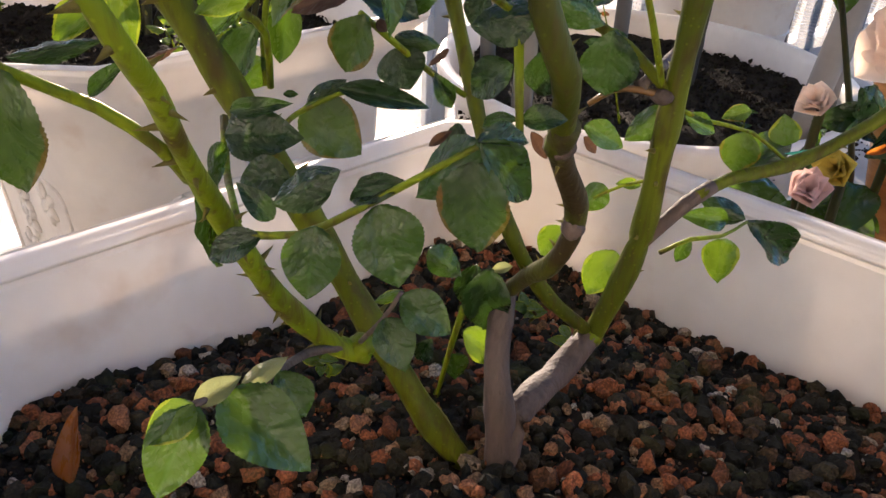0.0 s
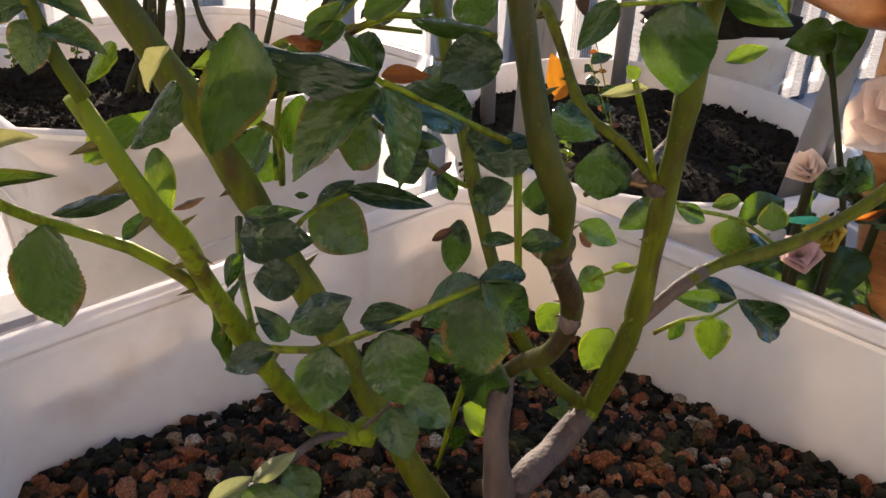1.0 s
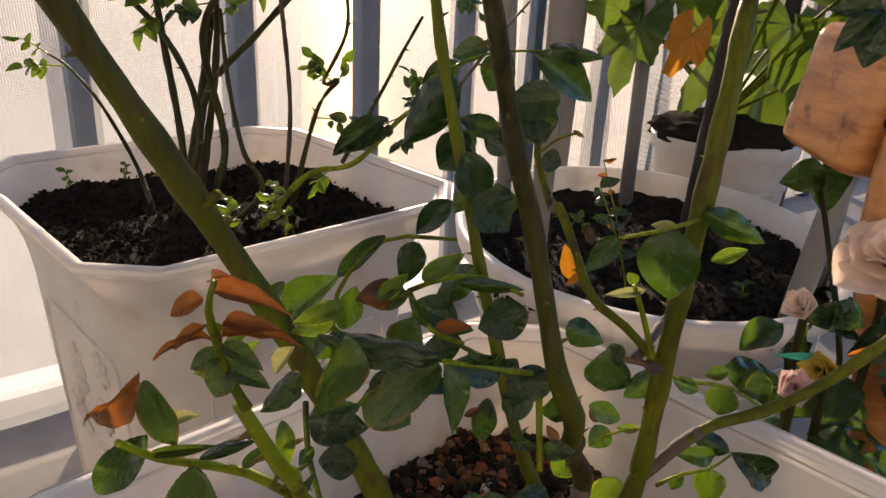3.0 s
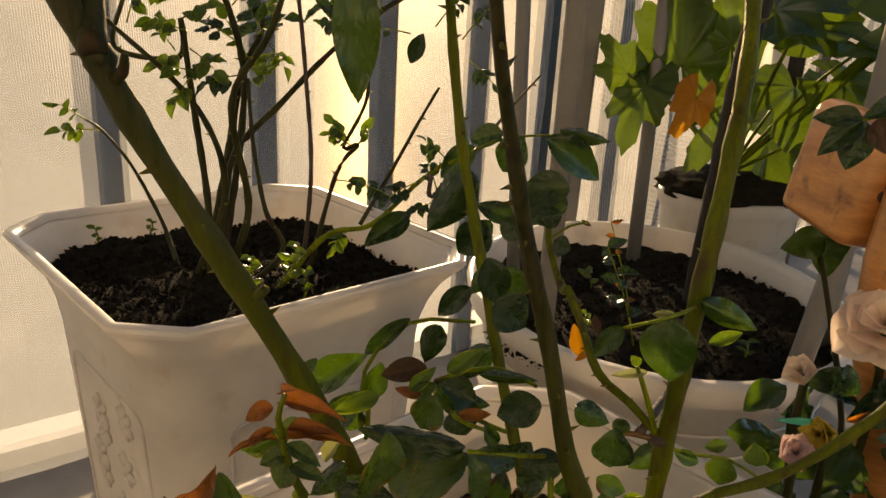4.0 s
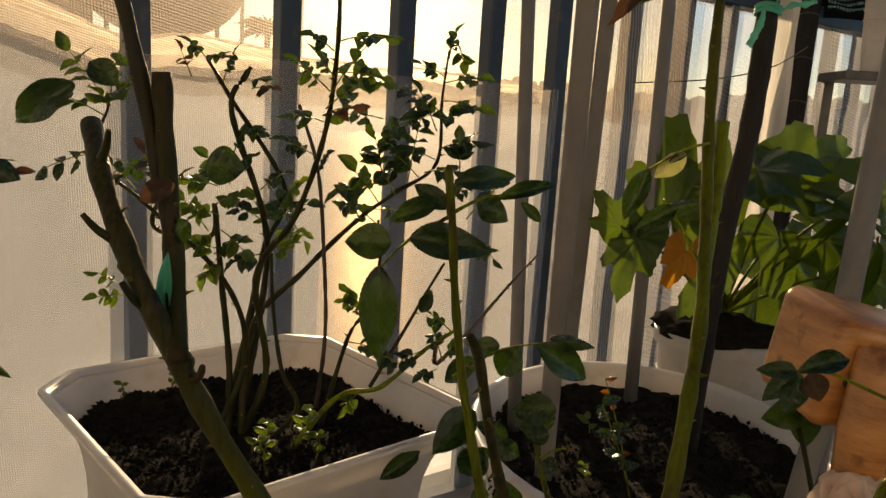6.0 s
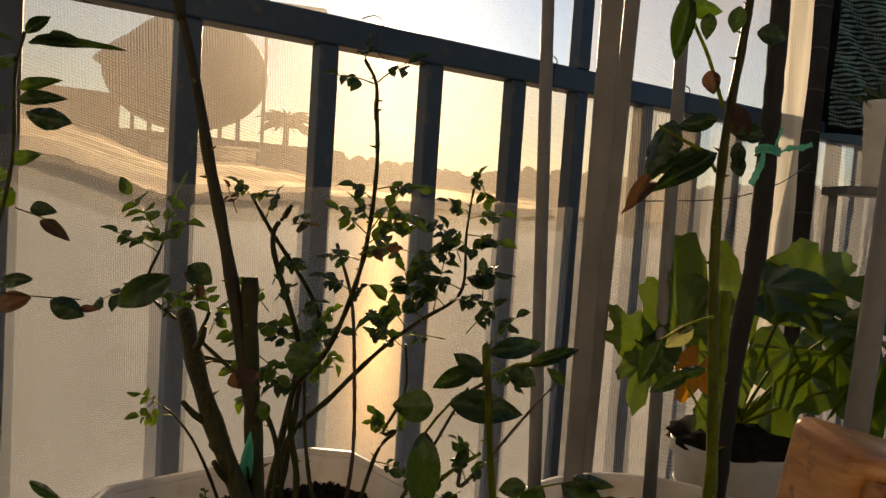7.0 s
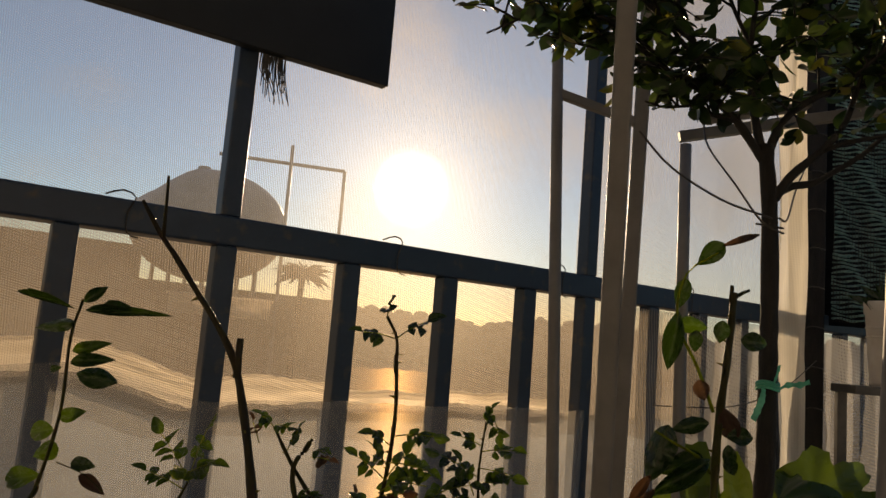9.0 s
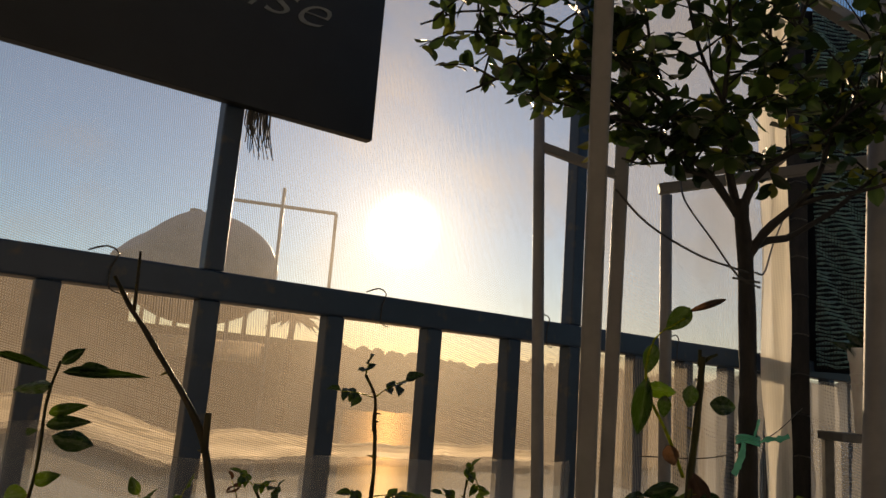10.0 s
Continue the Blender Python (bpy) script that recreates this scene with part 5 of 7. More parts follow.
leaf(c_front, (-0.008, 0.091, 0.601), (-0.019, 0.088, 0.602), 0.0022, (-0.20, -0.40, 0.90), LEAF_RED, shape=6)
leaf(c_front, (-0.006, 0.091, 0.598), (-0.012, 0.088, 0.596), 0.0050, (0.25, -0.60, 0.75), LEAF_EDGE, shape=0)
leaf(c_front, (-0.005, 0.091, 0.595), (-0.008, 0.088, 0.589), 0.0075, (0.10, -0.55, 0.85), LEAF_EDGE, shape=1)
leaf(c_front, (-0.005, 0.091, 0.594), (0.004, 0.088, 0.594), 0.0051, (-0.20, -0.40, 0.90), LEAF_EDGE, shape=1)
leaf(c_front, (-0.006, 0.091, 0.602), (-0.007, 0.088, 0.606), 0.0035, (0.25, -0.60, 0.75), LEAF_SUNLIT, shape=0)
leaf(c_front, (-0.013, 0.129, 0.584), (-0.021, 0.129, 0.575), 0.0039, (-0.02, -1.00, 0.17), LEAF_SUNLIT)
leaf(c_left, (-0.011, 0.249, 0.546), (-0.041, 0.258, 0.521), 0.0169, (-0.39, -0.91, 0.27))
leaf(c_left, (0.009, 0.249, 0.566), (-0.015, 0.249, 0.544), 0.0084, (-0.19, -0.96, 0.35), LEAF_DARK)
twig(c_left, ((-0.011, 0.24, 0.511), (-0.011, 0.249, 0.538), (0.009, 0.249, 0.564), (0.039, 0.258, 0.563)), 0.0012, 0.0009, CANE)
leaf(c_left, (0.018, 0.249, 0.542), (-0.005, 0.249, 0.537), 0.0117, (-0.09, -0.88, 0.62), LEAF_DRY)
leaf(c_left, (0.022, 0.249, 0.564), (0.016, 0.249, 0.542), 0.0126, (-0.08, -1.00, 0.17), LEAF_DARK)
leaf(c_left, (-0.012, 0.24, 0.532), (-0.027, 0.24, 0.51), 0.0143, (-0.18, -0.98, 0.28), LEAF_DARK)
leaf(c_left, (-0.034, 0.249, 0.542), (-0.044, 0.249, 0.529), 0.0065, (-0.12, -0.99, 0.24), LEAF_DARK)
leaf(c_thin, (0.036, 0.258, 0.58), (0.019, 0.258, 0.564), 0.0112, (-0.20, -0.95, 0.38), LEAF_DARK)
leaf(c_thin, (0.033, 0.29, 0.627), (0.01, 0.29, 0.594), 0.0208, (-0.11, -0.99, 0.23), LEAF_DARK)
leaf(c_thin, (0.007, 0.258, 0.614), (-0.013, 0.249, 0.6), 0.0102, (0.17, -0.91, 0.52), LEAF_DARK)
leaf(c_back, (0.086, 0.341, 0.611), (0.058, 0.341, 0.607), 0.0208, (-0.04, -0.96, 0.42), LEAF_DARK)
leaf(c_back, (0.056, 0.332, 0.593), (0.036, 0.332, 0.601), 0.0125, (0.11, -0.96, 0.39), LEAF_DARK)
leaf(c_back, (0.082, 0.332, 0.598), (0.068, 0.332, 0.594), 0.0125, (-0.09, -0.95, 0.45), LEAF_DARK)
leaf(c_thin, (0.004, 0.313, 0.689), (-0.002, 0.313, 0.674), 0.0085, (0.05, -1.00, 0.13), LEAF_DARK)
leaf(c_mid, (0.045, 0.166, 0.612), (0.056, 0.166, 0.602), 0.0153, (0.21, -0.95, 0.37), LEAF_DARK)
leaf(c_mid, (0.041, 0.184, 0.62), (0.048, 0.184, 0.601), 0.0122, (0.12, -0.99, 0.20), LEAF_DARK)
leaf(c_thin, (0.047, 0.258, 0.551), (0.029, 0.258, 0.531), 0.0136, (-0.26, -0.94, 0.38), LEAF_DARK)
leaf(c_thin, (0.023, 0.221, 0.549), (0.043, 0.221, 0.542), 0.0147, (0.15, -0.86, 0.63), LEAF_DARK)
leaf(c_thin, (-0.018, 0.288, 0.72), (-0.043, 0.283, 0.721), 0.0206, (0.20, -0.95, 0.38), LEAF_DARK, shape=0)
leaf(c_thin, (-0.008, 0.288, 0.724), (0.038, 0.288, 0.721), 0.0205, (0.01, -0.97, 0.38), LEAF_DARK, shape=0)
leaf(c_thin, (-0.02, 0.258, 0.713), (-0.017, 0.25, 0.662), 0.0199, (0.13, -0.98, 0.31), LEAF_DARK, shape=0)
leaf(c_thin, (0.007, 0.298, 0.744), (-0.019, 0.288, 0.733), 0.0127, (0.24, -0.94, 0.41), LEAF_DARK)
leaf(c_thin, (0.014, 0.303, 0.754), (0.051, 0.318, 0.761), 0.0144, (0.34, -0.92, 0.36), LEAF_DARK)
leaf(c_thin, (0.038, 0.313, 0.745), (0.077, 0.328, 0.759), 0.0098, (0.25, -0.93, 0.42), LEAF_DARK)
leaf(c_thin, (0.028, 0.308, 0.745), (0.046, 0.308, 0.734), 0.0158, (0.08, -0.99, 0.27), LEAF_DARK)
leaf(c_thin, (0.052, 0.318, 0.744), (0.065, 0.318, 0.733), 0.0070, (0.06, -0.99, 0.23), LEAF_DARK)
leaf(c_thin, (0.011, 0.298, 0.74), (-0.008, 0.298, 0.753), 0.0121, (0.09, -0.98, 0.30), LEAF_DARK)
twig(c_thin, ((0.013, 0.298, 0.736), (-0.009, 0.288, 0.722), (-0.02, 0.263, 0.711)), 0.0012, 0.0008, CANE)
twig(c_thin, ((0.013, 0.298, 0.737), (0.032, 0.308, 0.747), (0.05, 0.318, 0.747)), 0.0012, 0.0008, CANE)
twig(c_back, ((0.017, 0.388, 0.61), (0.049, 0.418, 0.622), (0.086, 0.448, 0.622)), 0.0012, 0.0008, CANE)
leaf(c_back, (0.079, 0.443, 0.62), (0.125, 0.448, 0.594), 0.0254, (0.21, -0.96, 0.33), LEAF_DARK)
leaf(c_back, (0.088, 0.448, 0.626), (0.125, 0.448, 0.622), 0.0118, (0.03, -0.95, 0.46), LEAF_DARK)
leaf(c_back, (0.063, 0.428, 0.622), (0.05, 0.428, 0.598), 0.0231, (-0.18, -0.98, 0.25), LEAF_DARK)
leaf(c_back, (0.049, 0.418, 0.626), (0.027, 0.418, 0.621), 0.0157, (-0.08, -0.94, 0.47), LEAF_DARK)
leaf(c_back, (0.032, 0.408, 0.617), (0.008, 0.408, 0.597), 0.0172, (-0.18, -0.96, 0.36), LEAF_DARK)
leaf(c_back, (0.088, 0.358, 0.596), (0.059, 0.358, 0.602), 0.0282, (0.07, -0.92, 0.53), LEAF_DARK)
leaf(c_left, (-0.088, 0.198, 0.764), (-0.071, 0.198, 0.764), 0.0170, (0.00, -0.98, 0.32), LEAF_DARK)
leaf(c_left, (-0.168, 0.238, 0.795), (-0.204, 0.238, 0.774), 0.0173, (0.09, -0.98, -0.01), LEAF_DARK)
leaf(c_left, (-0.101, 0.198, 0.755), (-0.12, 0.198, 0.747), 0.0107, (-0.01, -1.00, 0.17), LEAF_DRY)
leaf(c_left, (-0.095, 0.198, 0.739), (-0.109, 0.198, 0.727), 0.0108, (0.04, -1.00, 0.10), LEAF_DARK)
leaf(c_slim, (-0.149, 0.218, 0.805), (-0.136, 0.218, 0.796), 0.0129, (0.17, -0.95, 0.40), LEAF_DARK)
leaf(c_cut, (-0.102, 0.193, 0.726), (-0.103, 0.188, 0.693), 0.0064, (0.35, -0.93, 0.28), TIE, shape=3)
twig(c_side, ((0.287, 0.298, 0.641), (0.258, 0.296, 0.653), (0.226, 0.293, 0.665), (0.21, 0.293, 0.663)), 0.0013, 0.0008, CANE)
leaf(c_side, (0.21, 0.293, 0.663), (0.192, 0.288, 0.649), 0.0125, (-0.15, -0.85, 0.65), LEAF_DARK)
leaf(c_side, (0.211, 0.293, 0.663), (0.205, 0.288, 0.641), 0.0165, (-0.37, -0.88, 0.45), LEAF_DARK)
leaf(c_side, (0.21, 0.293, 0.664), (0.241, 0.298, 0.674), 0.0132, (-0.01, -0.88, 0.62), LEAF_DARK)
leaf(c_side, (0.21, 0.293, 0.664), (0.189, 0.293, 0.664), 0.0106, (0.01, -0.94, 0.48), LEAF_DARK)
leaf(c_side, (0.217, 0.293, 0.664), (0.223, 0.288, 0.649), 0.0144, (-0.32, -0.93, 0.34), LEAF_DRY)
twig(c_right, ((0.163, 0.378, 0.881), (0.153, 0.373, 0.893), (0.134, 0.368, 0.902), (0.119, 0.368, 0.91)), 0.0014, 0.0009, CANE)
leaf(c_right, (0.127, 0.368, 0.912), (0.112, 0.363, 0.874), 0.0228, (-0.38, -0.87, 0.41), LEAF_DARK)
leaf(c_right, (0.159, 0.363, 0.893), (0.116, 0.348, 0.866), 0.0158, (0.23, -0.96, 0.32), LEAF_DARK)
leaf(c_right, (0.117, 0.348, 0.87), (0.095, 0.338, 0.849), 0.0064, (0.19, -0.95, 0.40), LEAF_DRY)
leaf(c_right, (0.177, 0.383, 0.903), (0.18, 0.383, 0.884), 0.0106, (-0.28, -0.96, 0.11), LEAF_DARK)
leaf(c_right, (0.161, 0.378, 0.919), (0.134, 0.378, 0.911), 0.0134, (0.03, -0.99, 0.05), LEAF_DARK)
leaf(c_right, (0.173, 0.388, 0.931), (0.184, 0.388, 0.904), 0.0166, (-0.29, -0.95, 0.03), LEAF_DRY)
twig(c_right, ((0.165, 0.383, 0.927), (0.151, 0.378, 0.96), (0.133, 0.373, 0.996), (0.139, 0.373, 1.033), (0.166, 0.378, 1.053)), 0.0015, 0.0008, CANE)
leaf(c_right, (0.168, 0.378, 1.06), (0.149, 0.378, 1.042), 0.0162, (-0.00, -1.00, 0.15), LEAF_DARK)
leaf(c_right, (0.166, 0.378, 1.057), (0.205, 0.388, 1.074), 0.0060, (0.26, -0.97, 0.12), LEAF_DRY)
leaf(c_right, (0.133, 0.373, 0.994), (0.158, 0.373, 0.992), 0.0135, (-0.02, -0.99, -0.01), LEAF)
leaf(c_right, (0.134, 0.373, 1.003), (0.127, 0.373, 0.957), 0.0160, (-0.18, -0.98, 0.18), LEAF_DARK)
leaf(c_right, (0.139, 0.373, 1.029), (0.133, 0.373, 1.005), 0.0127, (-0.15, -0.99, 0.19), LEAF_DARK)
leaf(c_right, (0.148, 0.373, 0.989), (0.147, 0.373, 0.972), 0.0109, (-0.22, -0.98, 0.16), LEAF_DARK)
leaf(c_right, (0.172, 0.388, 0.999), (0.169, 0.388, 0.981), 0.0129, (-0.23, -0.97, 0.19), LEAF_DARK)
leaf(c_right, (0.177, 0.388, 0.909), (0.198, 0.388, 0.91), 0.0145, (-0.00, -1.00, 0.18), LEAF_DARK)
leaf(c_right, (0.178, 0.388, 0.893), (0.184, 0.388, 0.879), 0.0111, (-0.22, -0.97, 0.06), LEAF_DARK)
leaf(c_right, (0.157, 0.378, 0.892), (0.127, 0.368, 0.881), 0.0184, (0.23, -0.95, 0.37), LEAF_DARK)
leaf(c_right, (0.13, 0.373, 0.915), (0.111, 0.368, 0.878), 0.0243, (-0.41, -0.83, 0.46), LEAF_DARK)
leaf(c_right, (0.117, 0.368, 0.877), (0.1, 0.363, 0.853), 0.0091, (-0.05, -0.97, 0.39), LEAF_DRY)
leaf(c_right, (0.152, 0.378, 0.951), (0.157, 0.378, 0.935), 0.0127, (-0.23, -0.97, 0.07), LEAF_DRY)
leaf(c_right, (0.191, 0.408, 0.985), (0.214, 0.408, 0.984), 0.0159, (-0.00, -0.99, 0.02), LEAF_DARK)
twig(c_right, ((0.158, 0.333, 0.784), (0.144, 0.328, 0.78), (0.124, 0.323, 0.768)), 0.001, 0.0008, CANE)
leaf(c_right, (0.144, 0.326, 0.778), (0.127, 0.321, 0.765), 0.0124, (0.01, -0.94, 0.50), LEAF_PALE)
leaf(c_right, (0.124, 0.323, 0.768), (0.111, 0.318, 0.739), 0.0132, (-0.17, -0.96, 0.39), LEAF_DARK)
leaf(c_right, (0.135, 0.326, 0.772), (0.147, 0.326, 0.781), 0.0051, (-0.15, -0.97, 0.36), LEAF_DARK)
leaf(c_right, (0.142, 0.323, 0.746), (0.119, 0.323, 0.734), 0.0110, (-0.13, -0.96, 0.41), LEAF_DARK)
leaf(c_right, (0.155, 0.328, 0.75), (0.134, 0.328, 0.745), 0.0081, (-0.05, -0.97, 0.39), LEAF_DARK)
twig(c_right, ((0.164, 0.328, 0.707), (0.145, 0.325, 0.736), (0.134, 0.323, 0.751)), 0.001, 0.0008, CANE)
c_edge = cane(rose, ((-0.72, 0.38, 0.02), (-0.64, 0.42, 0.35), (-0.473, 0.488, 0.753), (-0.465, 0.503, 0.783), (-0.452, 0.508, 0.86), (-0.455, 0.513, 0.938), (-0.45, 0.518, 0.98)), 0.004, 0.0014, CANE_DARK, thorns=5, size=0.004)
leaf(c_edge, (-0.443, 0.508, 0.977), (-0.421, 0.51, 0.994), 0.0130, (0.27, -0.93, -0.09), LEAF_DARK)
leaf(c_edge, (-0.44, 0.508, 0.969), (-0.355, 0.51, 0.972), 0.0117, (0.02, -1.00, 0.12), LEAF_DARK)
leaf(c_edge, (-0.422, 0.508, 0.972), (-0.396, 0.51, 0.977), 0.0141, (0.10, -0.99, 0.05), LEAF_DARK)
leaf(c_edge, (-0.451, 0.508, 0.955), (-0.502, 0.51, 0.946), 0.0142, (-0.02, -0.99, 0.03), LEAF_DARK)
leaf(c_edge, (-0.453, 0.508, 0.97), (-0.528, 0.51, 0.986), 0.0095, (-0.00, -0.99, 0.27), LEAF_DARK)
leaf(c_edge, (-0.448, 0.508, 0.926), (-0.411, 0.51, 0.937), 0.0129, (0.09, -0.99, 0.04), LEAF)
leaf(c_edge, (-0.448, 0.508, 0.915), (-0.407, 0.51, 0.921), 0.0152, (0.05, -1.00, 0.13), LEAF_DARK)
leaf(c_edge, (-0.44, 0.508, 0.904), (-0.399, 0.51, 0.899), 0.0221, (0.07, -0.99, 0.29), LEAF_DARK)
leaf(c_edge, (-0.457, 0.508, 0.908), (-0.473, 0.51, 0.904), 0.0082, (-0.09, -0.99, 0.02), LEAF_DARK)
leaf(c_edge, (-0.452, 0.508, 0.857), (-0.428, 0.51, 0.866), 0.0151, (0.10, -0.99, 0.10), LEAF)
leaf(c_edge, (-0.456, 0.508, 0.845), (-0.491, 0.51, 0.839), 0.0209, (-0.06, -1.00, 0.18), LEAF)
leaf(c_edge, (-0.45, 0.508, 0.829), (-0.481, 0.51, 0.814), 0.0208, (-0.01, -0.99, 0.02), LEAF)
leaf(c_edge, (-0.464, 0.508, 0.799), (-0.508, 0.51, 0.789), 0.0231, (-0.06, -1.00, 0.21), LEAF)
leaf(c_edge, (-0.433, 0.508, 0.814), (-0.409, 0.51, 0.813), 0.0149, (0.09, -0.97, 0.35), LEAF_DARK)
leaf(c_edge, (-0.422, 0.508, 0.803), (-0.395, 0.51, 0.788), 0.0137, (0.26, -0.90, 0.49), LEAF_DRY)
twig(c_edge, ((-0.448, 0.508, 0.813), (-0.417, 0.508, 0.804), (-0.395, 0.508, 0.789)), 0.0008, 0.0006, CANE_DARK)
leaf(c_edge, (-0.429, 0.538, 0.722), (-0.397, 0.543, 0.709), 0.0232, (0.27, -0.91, 0.47), LEAF_DARK)
leaf(c_edge, (-0.405, 0.548, 0.713), (-0.385, 0.548, 0.715), 0.0082, (-0.02, -0.98, 0.35), LEAF_DRY)
leaf(c_edge, (-0.442, 0.528, 0.743), (-0.484, 0.528, 0.736), 0.0150, (-0.02, -0.99, 0.28), LEAF_DARK)
leaf(c_edge, (-0.443, 0.528, 0.725), (-0.488, 0.528, 0.71), 0.0207, (-0.01, -1.00, 0.18), LEAF_DRY)
twig(c_edge, ((-0.482, 0.508, 0.731), (-0.446, 0.528, 0.726), (-0.4, 0.543, 0.724)), 0.0009, 0.0007, CANE_DARK)
leaf(c_edge, (-0.412, 0.488, 0.557), (-0.385, 0.508, 0.529), 0.0105, (0.71, -0.68, 0.32), LEAF)

# ---- rose in the flowered planter ----
rose_far = thing("rose_bush", "bushy rose with dark canes and small leaves in the flowered planter", "rose bush")

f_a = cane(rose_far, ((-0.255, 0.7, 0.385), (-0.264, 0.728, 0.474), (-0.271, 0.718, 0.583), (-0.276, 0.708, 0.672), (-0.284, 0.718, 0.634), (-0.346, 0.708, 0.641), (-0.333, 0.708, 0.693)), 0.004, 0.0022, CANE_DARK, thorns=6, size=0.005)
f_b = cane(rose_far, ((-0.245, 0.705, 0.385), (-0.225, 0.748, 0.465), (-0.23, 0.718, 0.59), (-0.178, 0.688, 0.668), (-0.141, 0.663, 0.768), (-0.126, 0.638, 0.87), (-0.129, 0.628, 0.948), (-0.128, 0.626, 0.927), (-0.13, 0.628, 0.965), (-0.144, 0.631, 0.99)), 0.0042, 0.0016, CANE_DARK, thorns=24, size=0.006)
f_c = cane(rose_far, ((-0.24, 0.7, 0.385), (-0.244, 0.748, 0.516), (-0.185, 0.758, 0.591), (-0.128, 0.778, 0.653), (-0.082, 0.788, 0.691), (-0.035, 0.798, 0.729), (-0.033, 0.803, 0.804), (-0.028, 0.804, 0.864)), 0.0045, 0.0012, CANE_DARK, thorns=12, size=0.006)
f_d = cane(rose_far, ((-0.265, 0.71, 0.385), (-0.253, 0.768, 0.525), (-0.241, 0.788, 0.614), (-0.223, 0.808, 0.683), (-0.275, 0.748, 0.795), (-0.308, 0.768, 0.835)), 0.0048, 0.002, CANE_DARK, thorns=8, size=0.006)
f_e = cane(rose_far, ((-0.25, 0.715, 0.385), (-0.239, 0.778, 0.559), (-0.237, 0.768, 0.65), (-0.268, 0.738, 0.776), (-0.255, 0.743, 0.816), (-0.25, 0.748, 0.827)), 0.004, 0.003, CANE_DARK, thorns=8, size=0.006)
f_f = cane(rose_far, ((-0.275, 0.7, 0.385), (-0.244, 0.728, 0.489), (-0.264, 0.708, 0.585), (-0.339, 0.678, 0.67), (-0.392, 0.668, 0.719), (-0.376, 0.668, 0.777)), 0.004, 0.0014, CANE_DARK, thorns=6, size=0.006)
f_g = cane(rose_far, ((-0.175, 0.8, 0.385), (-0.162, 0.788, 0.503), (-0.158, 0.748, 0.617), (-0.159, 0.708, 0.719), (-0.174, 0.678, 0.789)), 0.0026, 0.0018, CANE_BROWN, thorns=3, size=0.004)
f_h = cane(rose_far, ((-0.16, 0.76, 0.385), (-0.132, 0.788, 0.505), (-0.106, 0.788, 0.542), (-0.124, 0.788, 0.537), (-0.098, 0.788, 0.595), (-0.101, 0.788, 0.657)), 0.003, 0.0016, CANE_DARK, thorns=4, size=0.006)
f_i = cane(rose_far, ((-0.18, 0.68, 0.39), (-0.132, 0.728, 0.447), (-0.08, 0.728, 0.465), (-0.029, 0.718, 0.519), (0.007, 0.708, 0.55)), 0.0035, 0.002, CANE, thorns=8, size=0.005)
cane(rose_far, ((-0.093, 0.728, 0.464), (-0.058, 0.738, 0.531), (-0.035, 0.748, 0.577), (-0.015, 0.758, 0.615)), 0.0026, 0.0014, CANE_DARK, thorns=6, size=0.005)
f_k = cane(rose_far, ((-0.016, 0.708, 0.529), (-0.014, 0.718, 0.504), (0.023, 0.723, 0.548), (0.063, 0.728, 0.602), (0.091, 0.731, 0.637)), 0.0026, 0.001, CANE_BROWN, thorns=7, size=0.005)
f_l = cane(rose_far, ((-0.22, 0.68, 0.385), (-0.182, 0.733, 0.425), (-0.202, 0.738, 0.469), (-0.217, 0.748, 0.538), (-0.225, 0.758, 0.612)), 0.003, 0.002, CANE_DARK, thorns=4, size=0.005)
f_m = cane(rose_far, ((-0.3, 0.73, 0.385), (-0.344, 0.788, 0.43), (-0.368, 0.768, 0.504), (-0.394, 0.758, 0.544), (-0.413, 0.758, 0.556)), 0.003, 0.0012, CANE_DARK, thorns=3, size=0.005)
sprays = random.Random(21)
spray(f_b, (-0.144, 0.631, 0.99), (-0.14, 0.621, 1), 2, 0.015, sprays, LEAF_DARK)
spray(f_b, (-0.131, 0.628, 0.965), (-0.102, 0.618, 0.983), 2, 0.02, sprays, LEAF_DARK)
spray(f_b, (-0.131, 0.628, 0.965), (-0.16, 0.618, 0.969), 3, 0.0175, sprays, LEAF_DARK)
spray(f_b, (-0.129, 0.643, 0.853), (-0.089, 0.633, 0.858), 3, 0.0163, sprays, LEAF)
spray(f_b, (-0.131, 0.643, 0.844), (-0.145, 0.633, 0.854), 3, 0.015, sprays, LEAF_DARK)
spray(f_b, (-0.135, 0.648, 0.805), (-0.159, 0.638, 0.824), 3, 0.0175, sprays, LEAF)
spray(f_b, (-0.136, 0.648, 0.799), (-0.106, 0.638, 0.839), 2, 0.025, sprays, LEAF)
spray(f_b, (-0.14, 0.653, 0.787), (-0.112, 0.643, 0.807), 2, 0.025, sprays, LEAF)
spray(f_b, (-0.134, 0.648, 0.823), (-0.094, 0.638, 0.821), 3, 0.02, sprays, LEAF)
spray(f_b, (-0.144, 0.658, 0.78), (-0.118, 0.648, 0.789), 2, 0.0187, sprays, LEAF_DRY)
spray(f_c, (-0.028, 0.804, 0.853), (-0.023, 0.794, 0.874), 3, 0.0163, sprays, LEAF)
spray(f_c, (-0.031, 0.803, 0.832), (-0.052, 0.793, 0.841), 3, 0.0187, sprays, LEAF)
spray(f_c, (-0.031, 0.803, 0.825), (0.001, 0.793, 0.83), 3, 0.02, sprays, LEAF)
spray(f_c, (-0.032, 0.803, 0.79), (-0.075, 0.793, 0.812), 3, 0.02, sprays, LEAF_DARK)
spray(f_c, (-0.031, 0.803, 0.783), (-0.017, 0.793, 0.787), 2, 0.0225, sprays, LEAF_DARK)
